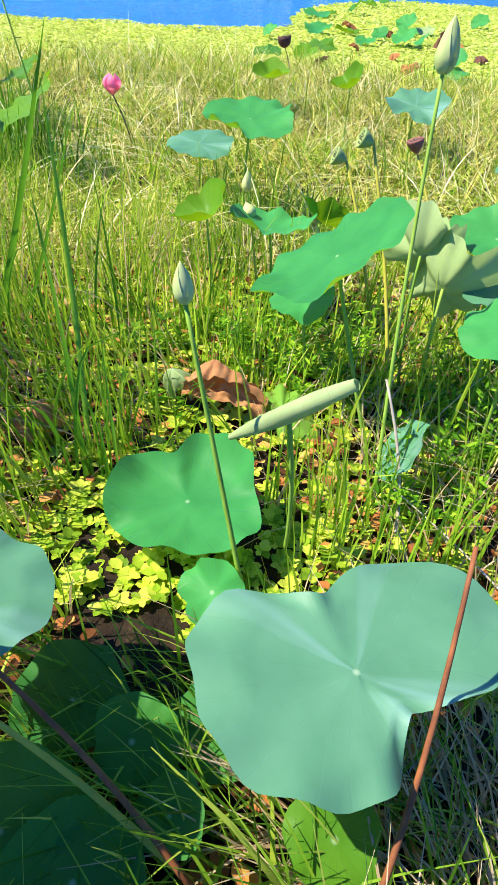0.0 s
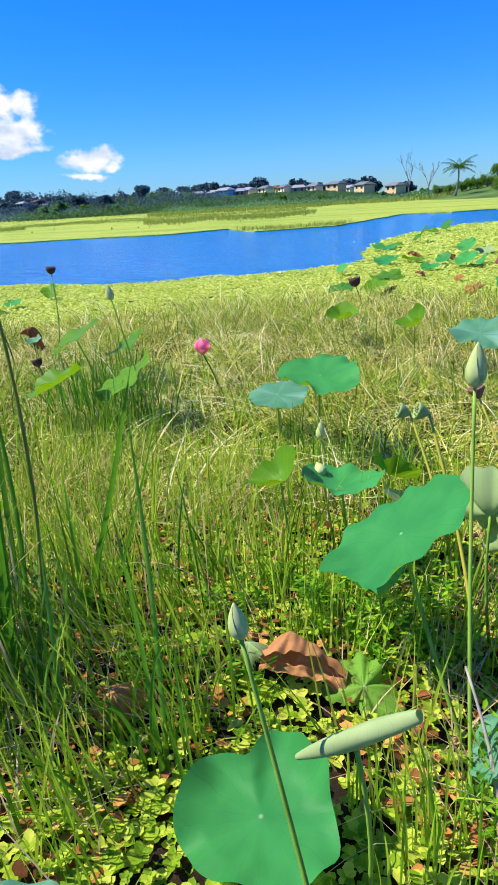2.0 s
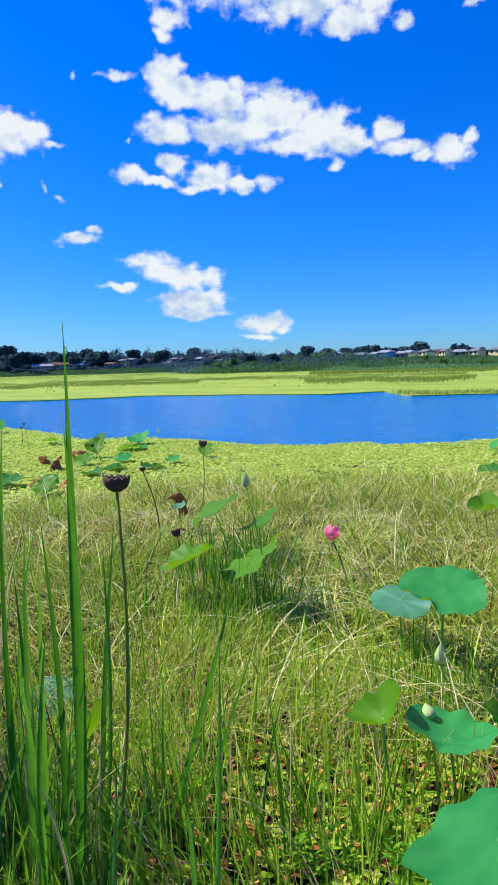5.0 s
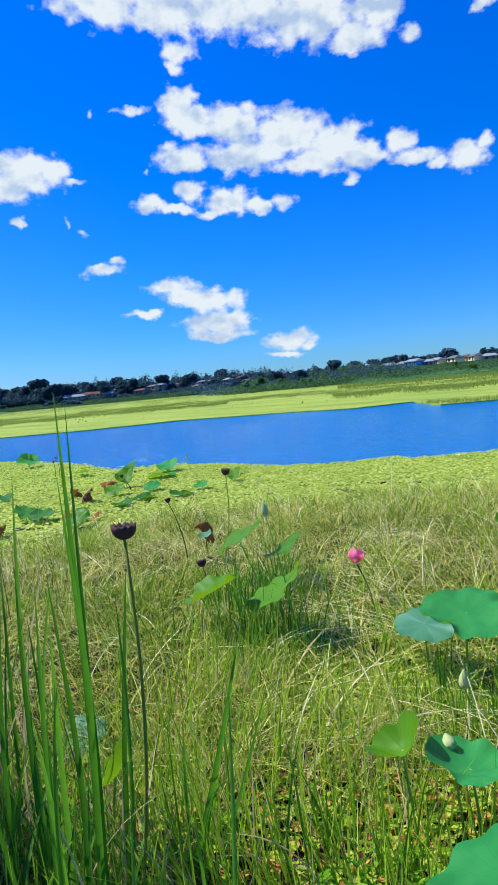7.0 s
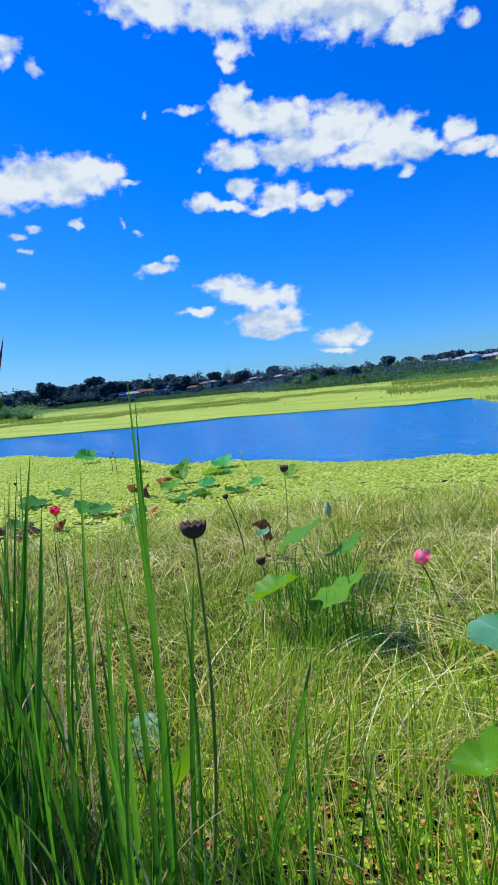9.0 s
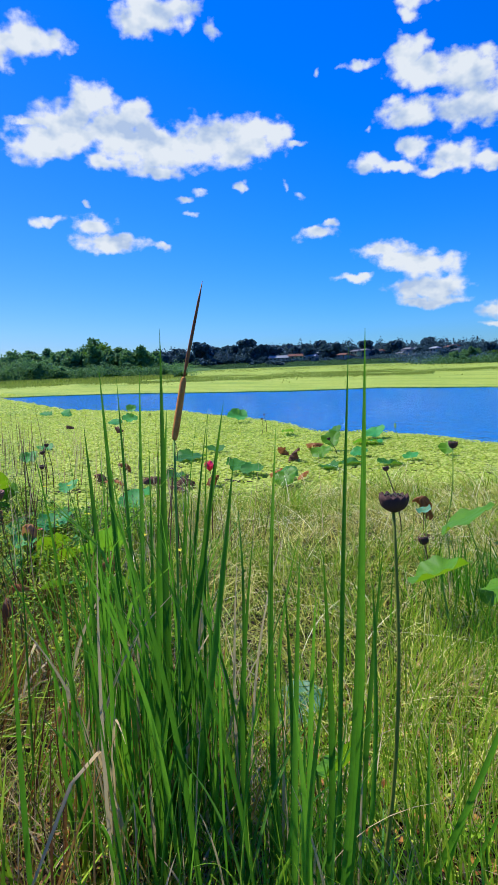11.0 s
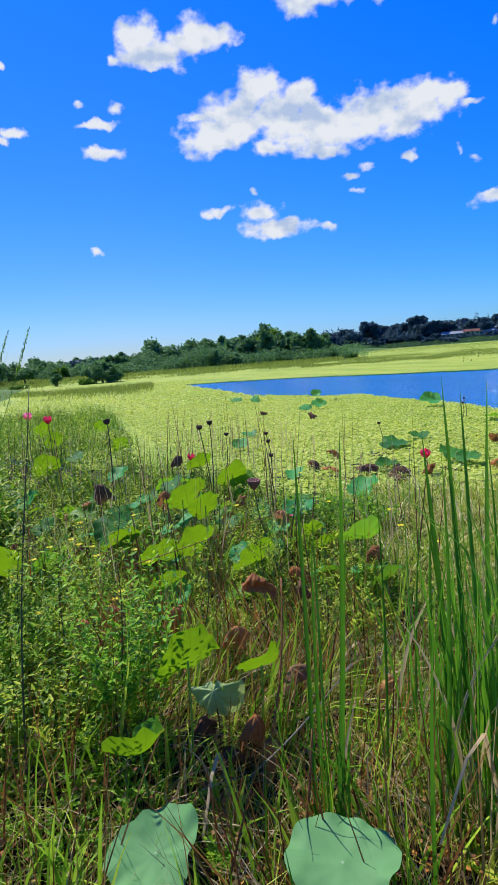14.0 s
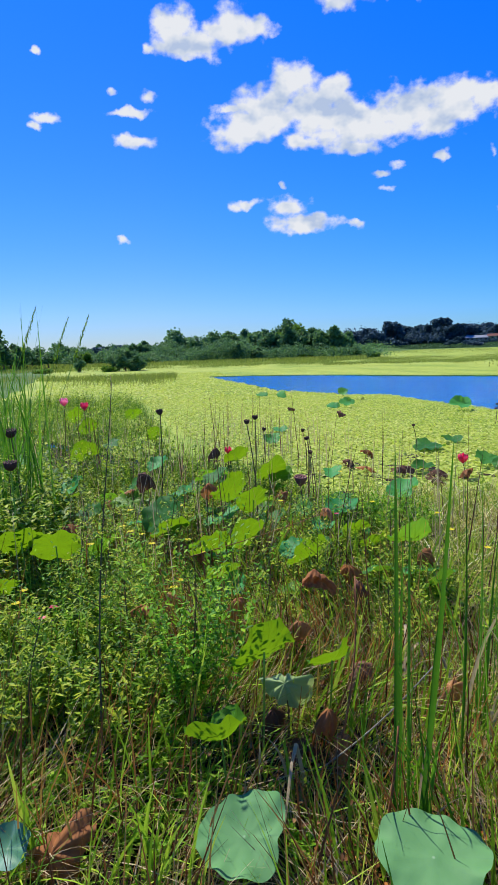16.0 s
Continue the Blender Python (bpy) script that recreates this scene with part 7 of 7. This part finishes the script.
def weed_plant(x, y, h, lean, seed, twigs=16, leaf_size=0.016, bare=0.25):
    """A woody weed: a thin crooked stem, short twigs and tufts of small leaves at their ends."""
    g = random.Random(seed)
    z = float(bank_height(x, y)) - 0.02
    ob = thing("woody_weed", x, y, z, "tall dark-stemmed weed with tufts of small leaves", "weed", "woody weeds in the marsh")
    pts = [Vector((lean[0] * s + 0.02 * math.sin(7 * s + seed), lean[1] * s + 0.02 * math.cos(5 * s + seed), h * s)) for s in (i / 12 for i in range(13))]
    part("stem", mesh_of("stem", *tube(pts, [0.0055 * (1 - 0.05 * i) for i in range(13)], 6), "stem_dark"), ob)
    for k in range(twigs):
        s = bare + (1 - bare) * (k + g.random()) / twigs
        i = min(11, int(s * 12))
        p = pts[i].lerp(pts[i + 1], s * 12 - i)
        a, L = g.uniform(0, 6.28), g.uniform(0.05, 0.16) * (1.25 - 0.6 * s)
        q = p + Vector((math.cos(a) * L, math.sin(a) * L, L * g.uniform(0.3, 0.9)))
        m = 16
        c = np.array([p.lerp(q, g.uniform(0.35, 1.1)) + Vector((g.gauss(0, 0.018), g.gauss(0, 0.018), g.gauss(0, 0.015))) for _ in range(m)])
        lv, lf = small_leaves(c, np.array([leaf_size * g.uniform(0.6, 1.3) for _ in range(m)]), np.array([g.uniform(0, 6.28) for _ in range(m)]), np.array([g.gauss(0.3, 0.4) for _ in range(m)]), 0.36, 0.15)
        twig = part("twig", mesh_of("twig", *tube([p, p.lerp(q, 0.5), q], 0.0018, 4), "stem_dark"), ob)
        part("leaves", mesh_of("leaves", lv, lf, "herb_dark"), twig)
    return ob


for wx, wy, wh, lean, seed in ((-2.1, -0.40, 1.85, (-0.75, 0.18), 1), (-2.22, 0.10, 1.0, (-0.2, 0.02), 2), (-2.9, 0.62, 0.8, (-0.1, 0.1), 3), (-3.4, 1.1, 0.75, (0.1, 0.1), 4), (-3.9, 1.5, 0.8, (-0.1, -0.1), 5), (-3.0, -0.2, 0.9, (-0.15, 0.05), 6),
                               (-3.6, -0.5, 1.0, (0.1, 0.1), 7), (-4.2, 0.2, 0.95, (-0.1, 0.1), 8), (-4.6, -0.5, 1.15, (0.05, 0.1), 9), (-2.6, 1.25, 0.6, (0.05, 0.1), 10), (-5.2, 0.6, 0.95, (0.0, 0.1), 11), (-5.0, -1.0, 1.2, (0.1, 0.0), 12), (-2.4, -0.75, 0.7, (-0.1, 0.1), 13)):
    weed_plant(wx, wy, wh, lean, seed, 9 if seed == 1 else 16, 0.014 if seed == 1 else 0.017)


def blossom(x, y, z, material, d=0.03):
    ob = thing("yellow_flower" if material == "yellow_petal" else "red_flower", x, y, float(bank_height(x, y)), ("small yellow" if material == "yellow_petal" else "small scarlet") + " wild flower on a thin stem", "wild flower", "wild flowers in the marsh")
    for k in range(5):
        a = k * 1.2566
        v, f = small_leaves(np.array([(math.cos(a) * d * 0.55, math.sin(a) * d * 0.55, z - ob.location.z)]), np.array([d * 0.55]), np.array([a]), np.array([0.3]), 0.8, 0.2)
        part("petal", mesh_of("petal", v, f, material), ob)
    part("stem", mesh_of("stem", *tube([(0, 0, 0), (0.01, 0.0, (z - ob.location.z) * 0.5), (0, 0, z - ob.location.z)], 0.0018, 5), "stem"), ob)


for i in range(26):
    blossom(rng.uniform(-5.2, -2.6), rng.uniform(-1.3, 0.5), rng.uniform(0.4, 0.62), "yellow_petal")
for i in range(10):
    blossom(rng.uniform(-6.5, -3.0), rng.uniform(0.8, 2.9), rng.uniform(0.35, 0.55), "yellow_petal")
for bx, by, bz in ((-3.05, -0.68, 0.5), (-3.15, -0.62, 0.52), (-4.9, 2.0, 0.4)):
    blossom(bx, by, bz, "petal_red", 0.026)


def plume(top, foot):
    """A reed stalk with a narrow dark seed plume that nods at its tip."""
    ob = thing("reed_plume", *foot, "thin reed stalk with a narrow dark seed plume", "reed", "reed plumes")
    p, q = Vector((0, 0, 0)), Vector(top) - Vector(foot)
    pts = bend(p, q, 0.08, 12, 2.4)
    part("stalk", mesh_of("stalk", *tube(pts, [0.006 - 0.0003 * i for i in range(13)], 6), "stem"), ob)
    a, b = pts[10], pts[12]
    c, sz, az_, tl = [], [], [], []
    for k in range(60):
        s = k / 59
        c.append(a.lerp(b, s) + Vector((rng.uniform(-1, 1), rng.uniform(-1, 1), 0)) * 0.018 * (1 - 0.7 * s))
        sz.append(0.03 * (1 - 0.5 * s)); az_.append(rng.uniform(0, 6.28)); tl.append(rng.uniform(1.0, 1.4))
    part("plume", mesh_of("plume", *small_leaves(np.array(c), np.array(sz), np.array(az_), np.array(tl), 0.14, 0.1), "grass_dark"), ob, None, "narrow green seed plume")


for top in ((-5.49, -0.72, 2.50), (-5.51, -0.25, 2.42), (-5.51, -0.44, 2.40)):
    plume(top, (top[0] - 0.1, top[1] - 1.1, 0.03))
herbs("marsh_weeds", 420, (-7.5, -2.8, -0.6, 2.4), 0.34, 0.03, "herb_dark", "feathery green weeds between the lotus leaves", 4, 18, None, 0.9, 0.3)
herbs("marsh_weeds", 300, (-8.5, -3.4, -0.8, 2.6), 0.32, 0.038, "herb_dark", "dark leafy weeds between the lotus leaves", 4, 14, None, 0.6, 0.45)


BROKEN = [(-2.48, 1.40, 0.42, 330), (-2.38, 1.46, 0.34, 300), (-2.11, 1.47, 0.36, 250), (-1.05, 1.30, 0.62, 290), (-1.72, 0.45, 0.36, 330)]


def broken_blade(pts, w, label):
    """A dry cattail leaf that has snapped and hangs over."""
    p0 = Vector(pts[0])
    vs, fs = [], []
    n = len(pts)
    for i, p in enumerate(pts):
        c = Vector(p) - p0
        ww = w * 0.5 * (1 - 0.55 * (i / (n - 1)) ** 2)
        vs += [c + Vector((-0.35, -0.9, 0.1)) * ww, c + Vector((0, 0, 0.25)) * ww, c + Vector((0.35, 0.9, 0)) * ww]
    for i in range(n - 1):
        a = i * 3
        fs += [(a, a + 1, a + 4, a + 3), (a + 1, a + 2, a + 5, a + 4)]
    ob = tagged(new("broken_leaf", mesh_of("broken_leaf", vs, fs, "straw")), label, "dead leaf", "broken cattail leaves")
    ob.location = p0


for bx, by, bz, turn in BROKEN:
    a = radians(turn)
    broken_blade([(bx, by, 0.02), (bx + 0.02, by + 0.01, bz * 0.55), (bx + 0.05 * math.cos(a), by + 0.05 * math.sin(a), bz), (bx + 0.16 * math.cos(a), by + 0.16 * math.sin(a), bz * 0.93), (bx + 0.32 * math.cos(a), by + 0.32 * math.sin(a), bz * 0.55)], 0.02, "pale straw-coloured cattail leaf snapped halfway")
